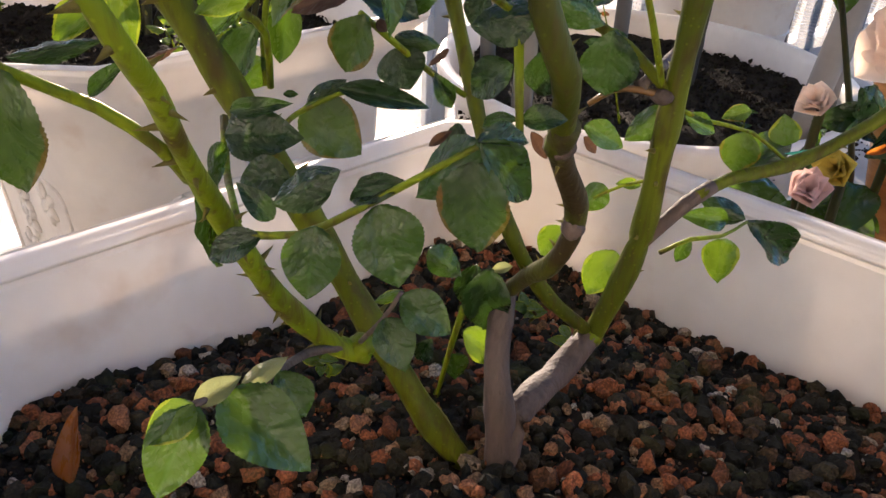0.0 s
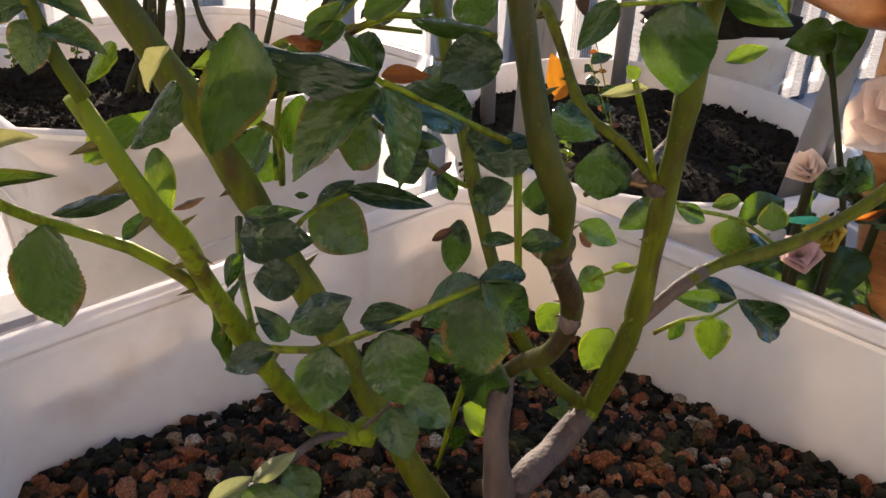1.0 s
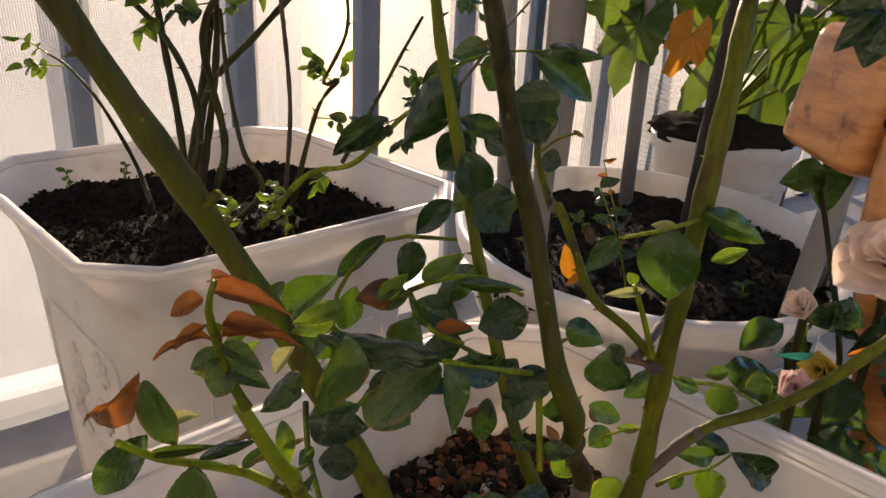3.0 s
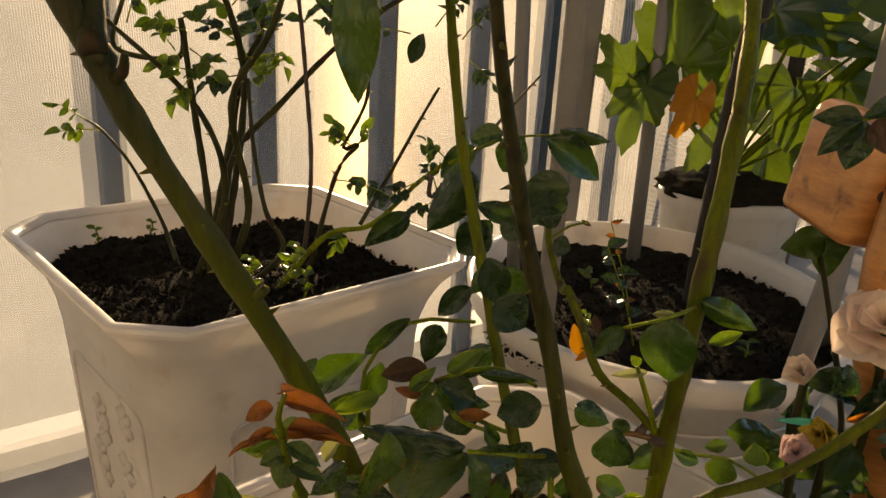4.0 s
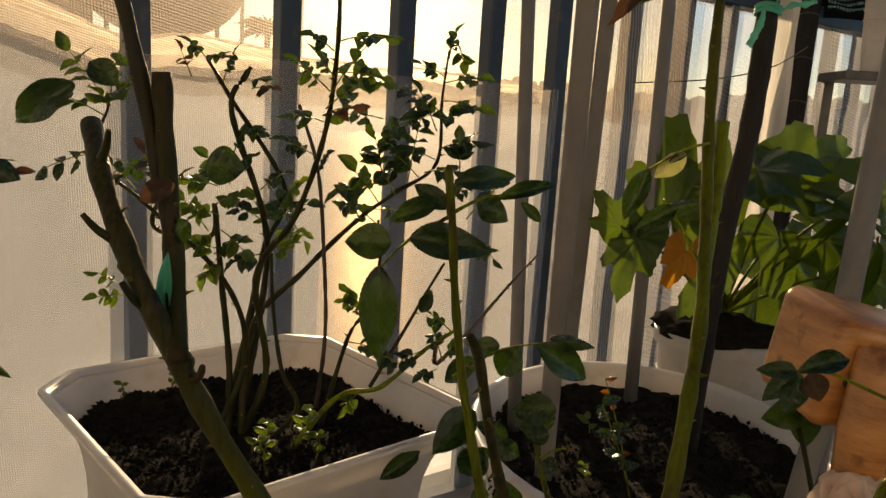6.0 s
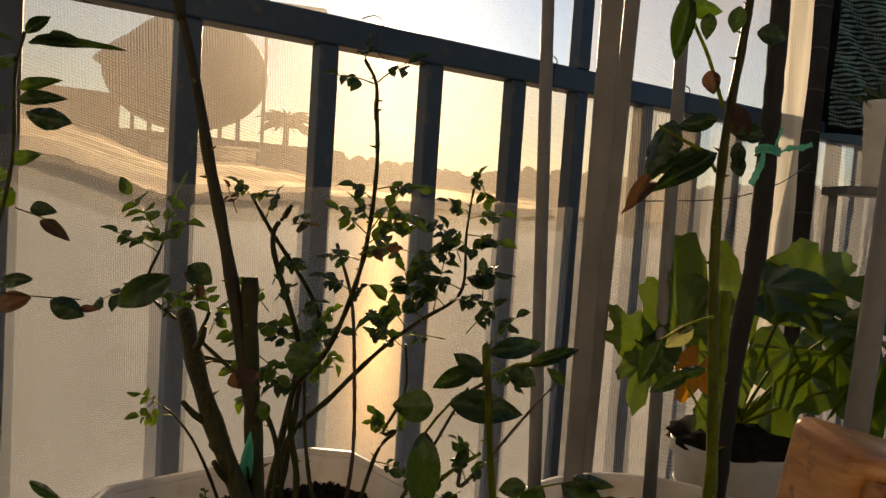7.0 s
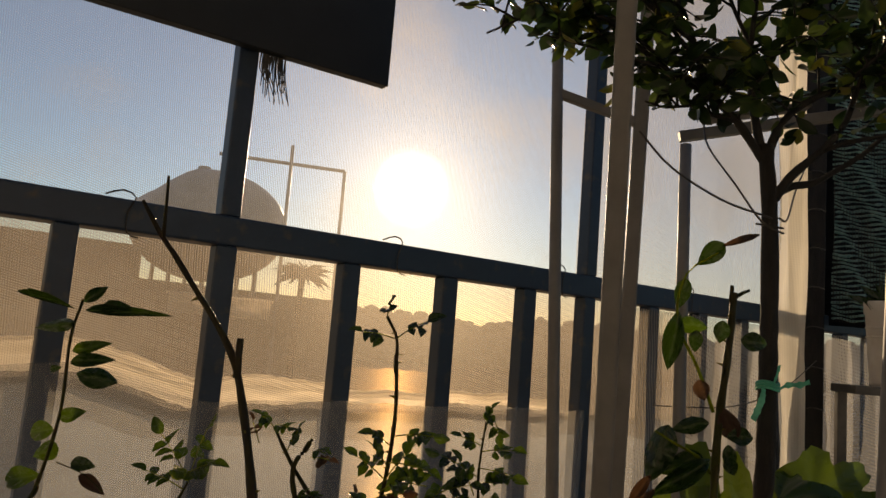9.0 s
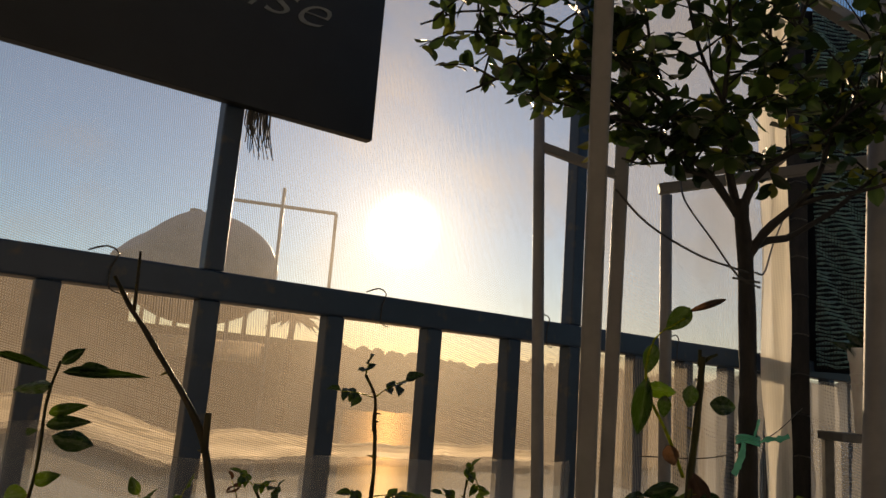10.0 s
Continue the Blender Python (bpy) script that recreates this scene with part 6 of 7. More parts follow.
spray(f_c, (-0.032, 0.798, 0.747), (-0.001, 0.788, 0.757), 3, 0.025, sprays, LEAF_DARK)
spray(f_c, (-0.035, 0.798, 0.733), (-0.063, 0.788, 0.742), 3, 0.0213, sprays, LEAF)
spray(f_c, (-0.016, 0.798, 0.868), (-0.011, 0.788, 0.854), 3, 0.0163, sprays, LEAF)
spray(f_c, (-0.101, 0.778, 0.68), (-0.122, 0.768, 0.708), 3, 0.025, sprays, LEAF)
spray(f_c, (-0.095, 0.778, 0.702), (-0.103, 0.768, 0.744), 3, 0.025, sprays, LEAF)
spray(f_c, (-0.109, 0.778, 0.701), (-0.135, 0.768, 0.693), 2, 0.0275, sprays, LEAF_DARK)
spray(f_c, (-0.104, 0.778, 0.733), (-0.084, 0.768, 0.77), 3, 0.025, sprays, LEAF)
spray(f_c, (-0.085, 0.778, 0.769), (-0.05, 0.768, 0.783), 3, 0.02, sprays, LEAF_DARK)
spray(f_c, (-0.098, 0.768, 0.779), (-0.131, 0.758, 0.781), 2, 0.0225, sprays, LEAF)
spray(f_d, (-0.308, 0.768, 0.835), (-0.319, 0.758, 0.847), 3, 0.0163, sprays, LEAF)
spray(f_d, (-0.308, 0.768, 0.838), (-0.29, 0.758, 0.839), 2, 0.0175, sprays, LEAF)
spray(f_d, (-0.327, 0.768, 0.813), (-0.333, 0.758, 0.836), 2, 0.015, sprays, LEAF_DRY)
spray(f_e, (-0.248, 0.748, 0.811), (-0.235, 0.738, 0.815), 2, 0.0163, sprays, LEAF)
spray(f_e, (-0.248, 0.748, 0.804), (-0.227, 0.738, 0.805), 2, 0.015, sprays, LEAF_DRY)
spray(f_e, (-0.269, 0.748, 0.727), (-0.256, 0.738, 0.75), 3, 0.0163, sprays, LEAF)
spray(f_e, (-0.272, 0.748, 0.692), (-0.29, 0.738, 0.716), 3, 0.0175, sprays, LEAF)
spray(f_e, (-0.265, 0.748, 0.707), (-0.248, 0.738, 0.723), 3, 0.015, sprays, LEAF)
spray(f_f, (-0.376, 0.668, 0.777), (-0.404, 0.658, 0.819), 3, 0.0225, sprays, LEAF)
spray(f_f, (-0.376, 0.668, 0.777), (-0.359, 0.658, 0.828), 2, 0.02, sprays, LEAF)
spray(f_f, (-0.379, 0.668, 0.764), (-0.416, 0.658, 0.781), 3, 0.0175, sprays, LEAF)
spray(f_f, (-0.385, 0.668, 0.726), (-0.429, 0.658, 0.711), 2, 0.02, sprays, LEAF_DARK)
spray(f_f, (-0.376, 0.668, 0.774), (-0.377, 0.658, 0.783), 2, 0.02, sprays, LEAF_SUNLIT)
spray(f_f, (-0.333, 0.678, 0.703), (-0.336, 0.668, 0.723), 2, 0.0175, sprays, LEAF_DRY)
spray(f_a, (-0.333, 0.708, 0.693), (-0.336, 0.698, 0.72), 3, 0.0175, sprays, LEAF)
spray(f_a, (-0.272, 0.708, 0.694), (-0.293, 0.698, 0.698), 3, 0.02, sprays, LEAF_SUNLIT)
spray(f_a, (-0.27, 0.708, 0.661), (-0.289, 0.698, 0.666), 3, 0.02, sprays, LEAF_SUNLIT)
spray(f_a, (-0.266, 0.708, 0.621), (-0.289, 0.698, 0.626), 3, 0.02, sprays, LEAF_SUNLIT)
spray(f_a, (-0.268, 0.708, 0.644), (-0.244, 0.698, 0.629), 2, 0.02, sprays, LEAF_SUNLIT)
spray(f_d, (-0.231, 0.778, 0.634), (-0.246, 0.768, 0.665), 3, 0.0175, sprays, LEAF_SUNLIT)
spray(f_d, (-0.22, 0.788, 0.678), (-0.201, 0.778, 0.691), 3, 0.0175, sprays, LEAF_SUNLIT)
spray(f_l, (-0.222, 0.758, 0.606), (-0.203, 0.748, 0.62), 2, 0.0175, sprays, LEAF_SUNLIT)
spray(f_d, (-0.208, 0.788, 0.647), (-0.193, 0.778, 0.63), 2, 0.0175, sprays, LEAF_SUNLIT)
spray(f_m, (-0.41, 0.758, 0.554), (-0.429, 0.748, 0.569), 2, 0.015, sprays, LEAF_SUNLIT)
spray(f_m, (-0.397, 0.758, 0.544), (-0.428, 0.748, 0.543), 3, 0.0175, sprays, LEAF_SUNLIT)
spray(f_h, (-0.112, 0.788, 0.538), (-0.131, 0.778, 0.55), 3, 0.015, sprays, LEAF_SUNLIT)
spray(f_h, (-0.106, 0.788, 0.542), (-0.098, 0.778, 0.559), 2, 0.0163, sprays, LEAF_SUNLIT)
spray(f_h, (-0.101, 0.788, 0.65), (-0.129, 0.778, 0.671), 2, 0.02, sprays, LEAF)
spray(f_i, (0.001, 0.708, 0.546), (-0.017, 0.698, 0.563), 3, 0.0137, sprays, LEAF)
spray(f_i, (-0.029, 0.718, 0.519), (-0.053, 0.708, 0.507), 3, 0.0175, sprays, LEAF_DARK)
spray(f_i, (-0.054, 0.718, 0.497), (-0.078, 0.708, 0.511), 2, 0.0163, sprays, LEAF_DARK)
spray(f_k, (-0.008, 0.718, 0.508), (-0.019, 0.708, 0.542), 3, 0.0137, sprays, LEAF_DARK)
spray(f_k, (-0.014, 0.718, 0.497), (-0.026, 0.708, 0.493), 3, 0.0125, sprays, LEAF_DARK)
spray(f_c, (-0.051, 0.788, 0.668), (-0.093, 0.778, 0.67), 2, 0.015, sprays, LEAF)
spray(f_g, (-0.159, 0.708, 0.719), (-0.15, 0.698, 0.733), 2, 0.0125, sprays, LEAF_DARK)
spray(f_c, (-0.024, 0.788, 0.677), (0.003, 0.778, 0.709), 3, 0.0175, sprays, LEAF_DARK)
spray(f_c, (0.006, 0.788, 0.665), (0.032, 0.778, 0.697), 3, 0.0187, sprays, LEAF_DARK)
spray(f_c, (-0.006, 0.798, 0.72), (-0.007, 0.788, 0.75), 3, 0.02, sprays, LEAF_DARK)
spray(f_e, (-0.211, 0.738, 0.657), (-0.182, 0.728, 0.674), 3, 0.02, sprays, LEAF_DARK)
spray(f_b, (-0.187, 0.698, 0.659), (-0.198, 0.688, 0.686), 3, 0.0225, sprays, LEAF_DARK)
spray(f_b, (-0.215, 0.708, 0.621), (-0.239, 0.698, 0.614), 3, 0.0175, sprays, LEAF_DARK)
spray(f_b, (-0.143, 0.658, 0.774), (-0.166, 0.648, 0.779), 3, 0.0175, sprays, LEAF)
spray(f_b, (-0.15, 0.668, 0.736), (-0.173, 0.658, 0.748), 3, 0.0175, sprays, LEAF_DARK)
spray(f_b, (-0.131, 0.648, 0.818), (-0.142, 0.638, 0.834), 3, 0.0175, sprays, LEAF)
spray(f_c, (-0.054, 0.788, 0.711), (-0.076, 0.778, 0.732), 3, 0.02, sprays, LEAF)
spray(f_c, (-0.048, 0.788, 0.718), (-0.019, 0.778, 0.722), 3, 0.02, sprays, LEAF_DARK)
spray(f_c, (-0.037, 0.798, 0.768), (-0.053, 0.788, 0.803), 3, 0.02, sprays, LEAF)
spray(f_c, (-0.033, 0.798, 0.804), (0.003, 0.788, 0.799), 3, 0.02, sprays, LEAF)
spray(f_c, (-0.08, 0.778, 0.689), (-0.095, 0.768, 0.717), 3, 0.0225, sprays, LEAF_DARK)
spray(f_c, (-0.068, 0.788, 0.703), (-0.057, 0.778, 0.768), 3, 0.02, sprays, LEAF)
spray(f_c, (-0.12, 0.768, 0.659), (-0.133, 0.758, 0.68), 3, 0.02, sprays, LEAF_DARK)
spray(f_d, (-0.282, 0.748, 0.809), (-0.269, 0.738, 0.833), 3, 0.0163, sprays, LEAF)
spray(f_d, (-0.28, 0.748, 0.72), (-0.297, 0.738, 0.706), 3, 0.0187, sprays, LEAF)
spray(f_e, (-0.253, 0.748, 0.756), (-0.239, 0.738, 0.757), 3, 0.0163, sprays, LEAF)
spray(f_e, (-0.236, 0.748, 0.688), (-0.213, 0.738, 0.705), 3, 0.0175, sprays, LEAF_DARK)
spray(f_e, (-0.235, 0.748, 0.653), (-0.26, 0.738, 0.667), 3, 0.02, sprays, LEAF_DARK)
spray(f_f, (-0.374, 0.678, 0.719), (-0.342, 0.668, 0.71), 3, 0.0175, sprays, LEAF)
spray(f_f, (-0.353, 0.678, 0.688), (-0.368, 0.668, 0.708), 3, 0.0175, sprays, LEAF_DARK)
spray(f_f, (-0.379, 0.668, 0.783), (-0.352, 0.658, 0.797), 3, 0.02, sprays, LEAF)
spray(f_a, (-0.332, 0.708, 0.666), (-0.315, 0.698, 0.695), 3, 0.0175, sprays, LEAF_DARK)
spray(f_a, (-0.287, 0.718, 0.64), (-0.305, 0.708, 0.668), 3, 0.0187, sprays, LEAF)
spray(f_a, (-0.28, 0.718, 0.613), (-0.256, 0.708, 0.631), 3, 0.0175, sprays, LEAF)
spray(f_d, (-0.241, 0.788, 0.614), (-0.212, 0.778, 0.629), 3, 0.0175, sprays, LEAF_SUNLIT)
spray(f_a, (-0.276, 0.708, 0.672), (-0.251, 0.698, 0.684), 3, 0.0187, sprays, LEAF_SUNLIT)
spray(f_a, (-0.269, 0.708, 0.615), (-0.278, 0.698, 0.598), 3, 0.0187, sprays, LEAF_SUNLIT)
spray(f_h, (-0.117, 0.788, 0.545), (-0.131, 0.778, 0.561), 3, 0.015, sprays, LEAF)
spray(f_h, (-0.132, 0.788, 0.498), (-0.102, 0.778, 0.496), 2, 0.015, sprays, LEAF_DARK)
spray(f_i, (-0.106, 0.728, 0.456), (-0.117, 0.718, 0.445), 3, 0.015, sprays, LEAF_SUNLIT)
spray(f_k, (-0.008, 0.718, 0.512), (0.005, 0.708, 0.53), 3, 0.015, sprays, LEAF)
spray(f_c, (0.014, 0.788, 0.644), (0.037, 0.778, 0.626), 2, 0.0175, sprays, LEAF_DARK)
settle(rose, (0.079, 0.212, 0.36))
settle(rose_far, (-0.24, 0.72, 0.39))

# ---- round pot with the trellis and the little tree ----
P3 = (0.31, 1.04, 0.0)


def ring(rx, ry, n=40):
    return [(math.cos(2 * math.pi * k / n) * rx, math.sin(2 * math.pi * k / n) * ry) for k in range(n)]


def round_pot(name, label, at, rx, ry, h, turn=0.0):
    root = thing(name, label, "planter", at, turn)
    bm = bmesh.new()
    rows = ((0, 0.72), (0.01, 0.74), (h - 0.035, 0.92), (h - 0.03, 0.985), (h - 0.006, 1.0), (h, 0.985), (h, 0.945), (h - 0.012, 0.925), (h - 0.05, 0.90), (h * 0.6, 0.86))
    loops = [[bm.verts.new((x * s, y * s, z)) for x, y in ring(rx, ry)] for z, s in rows]
    for a, b in zip(loops, loops[1:]):
        for k in range(len(a)):
            bm.faces.new((a[k], a[(k + 1) % len(a)], b[(k + 1) % len(a)], b[k]))
    bm.faces.new(loops[0][::-1])
    bm.faces.new(loops[-1])
    part("body", bm, PLASTIC, root)
    bm = bmesh.new()
    for s in (0.86, 0.885):
        z = (s - 0.74) / 0.18 * (h - 0.045) + 0.01
        path = [(x * s * 1.004, y * s * 1.004, z) for x, y in ring(rx, ry)]
        tube(bm, path + path[:1], 0.0025, 0.0025, 5, 0, 1, 0.05)
    part("moulded_band", bm, PLASTIC, root)
    return root


round_pot("round_planter", "large oval white plastic pot holding the trellis and a small tree", P3, 0.285, 0.338, 0.31)
soil("potting_soil", "dark mossy soil in the oval pot", ring(0.262, 0.311), 0.270, P3, 0, 3, 0.012)
granules("soil_crumbs", "dark crumbs on the soil of the oval pot", 6000, 0.25, 0.271, P3, 0, 3, 0.0010, 0.0038, SOIL)


def pole(label, a, b, r, square=False):
    root = thing("trellis_pole", label, "pole", group="trellis poles")
    bm = bmesh.new()
    a, b = Vector(a), Vector(b)
    if square:
        d = (b - a)
        z = d.normalized()
        x = Vector((-0.09, -1, 0)).cross(z).normalized()
        m = Matrix.Translation((a + b) / 2) @ Matrix((x, z.cross(x), z)).transposed().to_4x4()
        box(bm, (r * 2, r * 2, d.length), m, 0.005, 3)
    else:
        tube(bm, (a, a.lerp(b, 0.5), b), r, r, 14, 0, 1, 0.3)
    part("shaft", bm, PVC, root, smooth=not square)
    settle(root, a)
    return root


pole("thick square white plastic pole standing in the oval pot", (0.142, 0.935, 0.25), (0.118, 0.685, 1.80), 0.0135, True)
pole("square white plastic pole behind the oval pot", (0.221, 1.46, 0.0), (0.224, 1.24, 1.80), 0.0145, True)
pole("slim white plastic pole at the back of the oval pot", (0.102, 1.09, 0.25), (0.038, 1.30, 1.80), 0.0115)
pole("slim round white plastic pole in the oval pot", (0.326, 1.262, 0.25), (0.341, 1.42, 1.44), 0.0125)
pole("thick round white plastic pole in the oval pot", (0.530, 0.945, 0.25), (0.700, 1.19, 1.80), 0.0180)
pole("short white plastic pole leaning beside the flowers", (0.455, 0.83, 0.25), (0.49, 0.83, 0.53), 0.0150)


def bar(label, a, b, w, h):
    root = thing("trellis_bar", label, "bar", group="trellis bars")
    a, b = Vector(a), Vector(b)
    bm = bmesh.new()
    box(bm, (w, h, (b - a).length), Matrix.Translation((a + b) / 2) @ (b - a).to_track_quat("Z", "Y").to_matrix().to_4x4(), 0.002)
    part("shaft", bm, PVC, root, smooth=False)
    settle(root, a)


bar("white plastic cross bar joining the trellis poles", (0.285, 1.20, 1.392), (0.80, 1.20, 1.49), 0.020, 0.020)
bar("short white plastic plate on the trellis", (0.285, 1.00, 1.362), (0.45, 1.00, 1.393), 0.034, 0.008)
bar("white plastic cross bar between the slim poles", (0.051, 1.258, 1.49), (0.2234, 1.284, 1.44), 0.018, 0.018)
bar("white plastic top bar of the trellis", (0.12, 0.70, 1.70), (0.69, 1.17, 1.70), 0.022, 0.022)

# little tree
tree = thing("small_tree", "small dark-trunked tree with a loose leafy crown in the oval pot", "tree")
bm = bmesh.new()
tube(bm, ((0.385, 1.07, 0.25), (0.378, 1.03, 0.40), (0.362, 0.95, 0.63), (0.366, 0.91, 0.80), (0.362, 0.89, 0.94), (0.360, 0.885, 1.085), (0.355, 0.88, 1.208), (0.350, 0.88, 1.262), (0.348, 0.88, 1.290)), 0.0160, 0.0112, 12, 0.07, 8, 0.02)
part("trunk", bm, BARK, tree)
# bare limbs out of the two forks: thickness at the foot, then the way
FORKS = [(0.0075, (0.356, 0.88, 1.200), (0.380, 0.875, 1.240), (0.403, 0.87, 1.264), (0.430, 0.87, 1.290), (0.450, 0.87, 1.317), (0.463, 0.875, 1.343), (0.480, 0.88, 1.40), (0.50, 0.88, 1.48)),
         (0.0065, (0.360, 0.88, 1.215), (0.390, 0.89, 1.233), (0.420, 0.90, 1.240), (0.455, 0.91, 1.262), (0.496, 0.91, 1.291), (0.545, 0.92, 1.335), (0.62, 0.93, 1.37)),
         (0.0042, (0.418, 0.87, 1.279), (0.453, 0.86, 1.293), (0.495, 0.86, 1.303), (0.545, 0.86, 1.318), (0.61, 0.86, 1.36)),
         (0.0072, (0.348, 0.88, 1.262), (0.325, 0.875, 1.293), (0.303, 0.87, 1.322), (0.277, 0.87, 1.348), (0.252, 0.87, 1.390), (0.238, 0.87, 1.442), (0.214, 0.87, 1.50), (0.20, 0.87, 1.60)),
         (0.0068, (0.347, 0.88, 1.272), (0.338, 0.885, 1.307), (0.330, 0.89, 1.364), (0.325, 0.89, 1.427), (0.332, 0.89, 1.52), (0.334, 0.89, 1.60), (0.32, 0.89, 1.70)),
         (0.0070, (0.350, 0.88, 1.272), (0.364, 0.88, 1.312), (0.383, 0.88, 1.340), (0.422, 0.88, 1.368), (0.464, 0.88, 1.381), (0.515, 0.88, 1.392), (0.58, 0.88, 1.43)),
         (0.0038, (0.330, 0.89, 1.372), (0.356, 0.89, 1.428), (0.389, 0.89, 1.461), (0.400, 0.89, 1.512), (0.396, 0.89, 1.578), (0.42, 0.90, 1.68)),
         (0.0034, (0.303, 0.87, 1.320), (0.265, 0.86, 1.326), (0.232, 0.85, 1.334), (0.198, 0.85, 1.330), (0.168, 0.85, 1.338))]
BOUGHS = [((0.277, 0.87, 1.348), (0.21, 0.86, 1.385), (0.12, 0.85, 1.45), (0.02, 0.84, 1.52), (-0.08, 0.84, 1.53)),
          ((0.262, 0.87, 1.372), (0.19, 0.85, 1.39), (0.10, 0.84, 1.41), (0.02, 0.84, 1.43)),
          ((0.245, 0.87, 1.41), (0.15, 0.86, 1.52), (0.06, 0.86, 1.61), (-0.03, 0.85, 1.66)),
          ((0.238, 0.87, 1.44), (0.10, 0.85, 1.53), (-0.06, 0.84, 1.565), (-0.15, 0.84, 1.54)),
          ((0.20, 0.855, 1.40), (0.10, 0.84, 1.46), (0.0, 0.84, 1.46), (-0.07, 0.84, 1.43)),
          ((0.328, 0.89, 1.44), (0.29, 0.89, 1.53), (0.27, 0.90, 1.64), (0.26, 0.90, 1.76)),
          ((0.472, 0.88, 1.38), (0.55, 0.90, 1.46), (0.62, 0.92, 1.58)),
          ((0.400, 0.89, 1.49), (0.44, 0.90, 1.58), (0.49, 0.91, 1.72)),
          ((0.455, 0.88, 1.380), (0.50, 0.86, 1.43), (0.56, 0.86, 1.47), (0.64, 0.86, 1.52))]
rnd = random.Random(5)
tips = []
for k, limb in enumerate(FORKS + [(0.0036, *way) for way in BOUGHS]):
    bm = bmesh.new()
    path = tube(bm, limb[1:], limb[0], 0.0016, 8, 0.10, k, 0.02)
    lb = part("limb", bm, BARK, tree)
    for j in range(12):
        p = path[int(len(path) * (0.22 + 0.76 * j / 11)) - 1]
        if p.z < 1.335 and k != 7:
            continue
        e = p + Vector((rnd.uniform(-0.12, 0.12), rnd.uniform(-0.09, 0.09), rnd.uniform(-0.03, 0.11)))
        mid = p.lerp(e, 0.5) + Vector((0, 0, 0.012))
        bm = bmesh.new()
        tips += [(lb, q) for q in tube(bm, (p, mid, e), 0.0022, 0.0009, 5, 0.05, j, 0.012)[1:]]
        part("twig", bm, BARK, lb)
verts, faces = [], []
shape = leaf_mesh("crown_leaf", 0.12, 0.10, 0.0, 6, 0.55, 3, 0.01)
sv, sf = [v.co.copy() for v in shape.vertices], [list(p.vertices) for p in shape.polygons]
bpy.data.meshes.remove(shape)
for _, q in tips:
    for _k in range(rnd.choice((1, 1, 1, 2))):
        s = rnd.uniform(0.022, 0.041)
        d = Vector((rnd.uniform(-1, 1), rnd.uniform(-1, 1), rnd.uniform(-0.9, 0.5))).normalized()
        z = d.cross(Vector((rnd.uniform(-1, 1), rnd.uniform(-1, 1), 0.2))).normalized()
        x = d.cross(z)
        b0 = q + d * 0.004
        k = len(verts)
        verts += [b0 + x * (c.x * s * 0.62) + d * (c.y * s) + z * (c.z * s) for c in sv]
        faces += [[k + i for i in f] for f in sf]
cm, cnt, cb = mat("crown_leaf", 0.35)
cg = cnt.nodes.new("ShaderNodeNewGeometry")
ccol = ramp(cnt, cg.outputs["Random Per Island"], ((0.0, (0.014, 0.030, 0.010)), (0.6, (0.032, 0.065, 0.016)), (0.9, (0.08, 0.12, 0.02)), (1.0, (0.24, 0.22, 0.03))))
cnt.links.new(ccol, cb.inputs["Base Color"])
ct, cx = cnt.nodes.new("ShaderNodeBsdfTranslucent"), cnt.nodes.new("ShaderNodeMixShader")
cnt.links.new(ccol, ct.inputs[0])
cx.inputs[0].default_value = 0.4
cnt.links.new(cb.outputs[0], cx.inputs[1])
cnt.links.new(ct.outputs[0], cx.inputs[2])
cnt.links.new(cx.outputs[0], cnt.nodes["Material Output"].inputs[0])
me = bpy.data.meshes.new("crown")
me.from_pydata(verts, [], faces)
me.materials.append(cm)
me.shade_smooth()
tagged(place("crown", me, tree, "loose crown of small oval leaves"), kind="stuff")
settle(tree, (0.385, 1.07, 0.27))

# green tie on the trunk
tie = thing("plant_tie", "bright green plastic ribbon tied round the tree trunk", "tie")
bm = bmesh.new()
for k in range(3):
    tube(bm, [(0.362 + math.cos(a * 0.524) * 0.0150, 0.889 + math.sin(a * 0.524) * 0.0150, 0.938 + k * 0.004 + 0.002 * math.sin(a)) for a in range(13)], 0.0022, 0.0022, 5, 0, 1, 0.02)
part("loop", bm, TIE, tie)
for k, way in enumerate((((0.374, 0.876, 0.940), (0.385, 0.870, 0.946), (0.398, 0.868, 0.947), (0.411, 0.868, 0.952)),
                         ((0.352, 0.874, 0.938), (0.349, 0.870, 0.924), (0.343, 0.868, 0.908), (0.337, 0.868, 0.894)),
                         ((0.364, 0.873, 0.942), (0.367, 0.868, 0.956), (0.371, 0.868, 0.972)))):
    bm, grid = bmesh.new(), []
    line = smooth_path(way, 0.002)
    for i, q in enumerate(line):
        run = (line[min(i + 1, len(line) - 1)] - line[max(i - 1, 0)]).normalized()
        side = run.cross(Vector((0, -1, 0.15))).normalized()
        wide = (0.0036, 0.0044, 0.0018)[k] * (0.55 + 0.45 * min(1, i / 7)) * (1 + 0.12 * math.sin(i * 1.7))
        grid.append([bm.verts.new(q + side * wide * f + Vector((0, -0.0016 * (1 - abs(f)), 0.0012 * math.sin(i * 0.9) * f))) for f in (-1, -0.35, 0.35, 1)])
    for a, b in zip(grid, grid[1:]):
        for j in range(3):
            bm.faces.new((a[j], b[j], b[j + 1], a[j + 1]))
    part("ribbon_end", bm, TIE, tie)
settle(tie, (0.362, 0.889, 0.938))


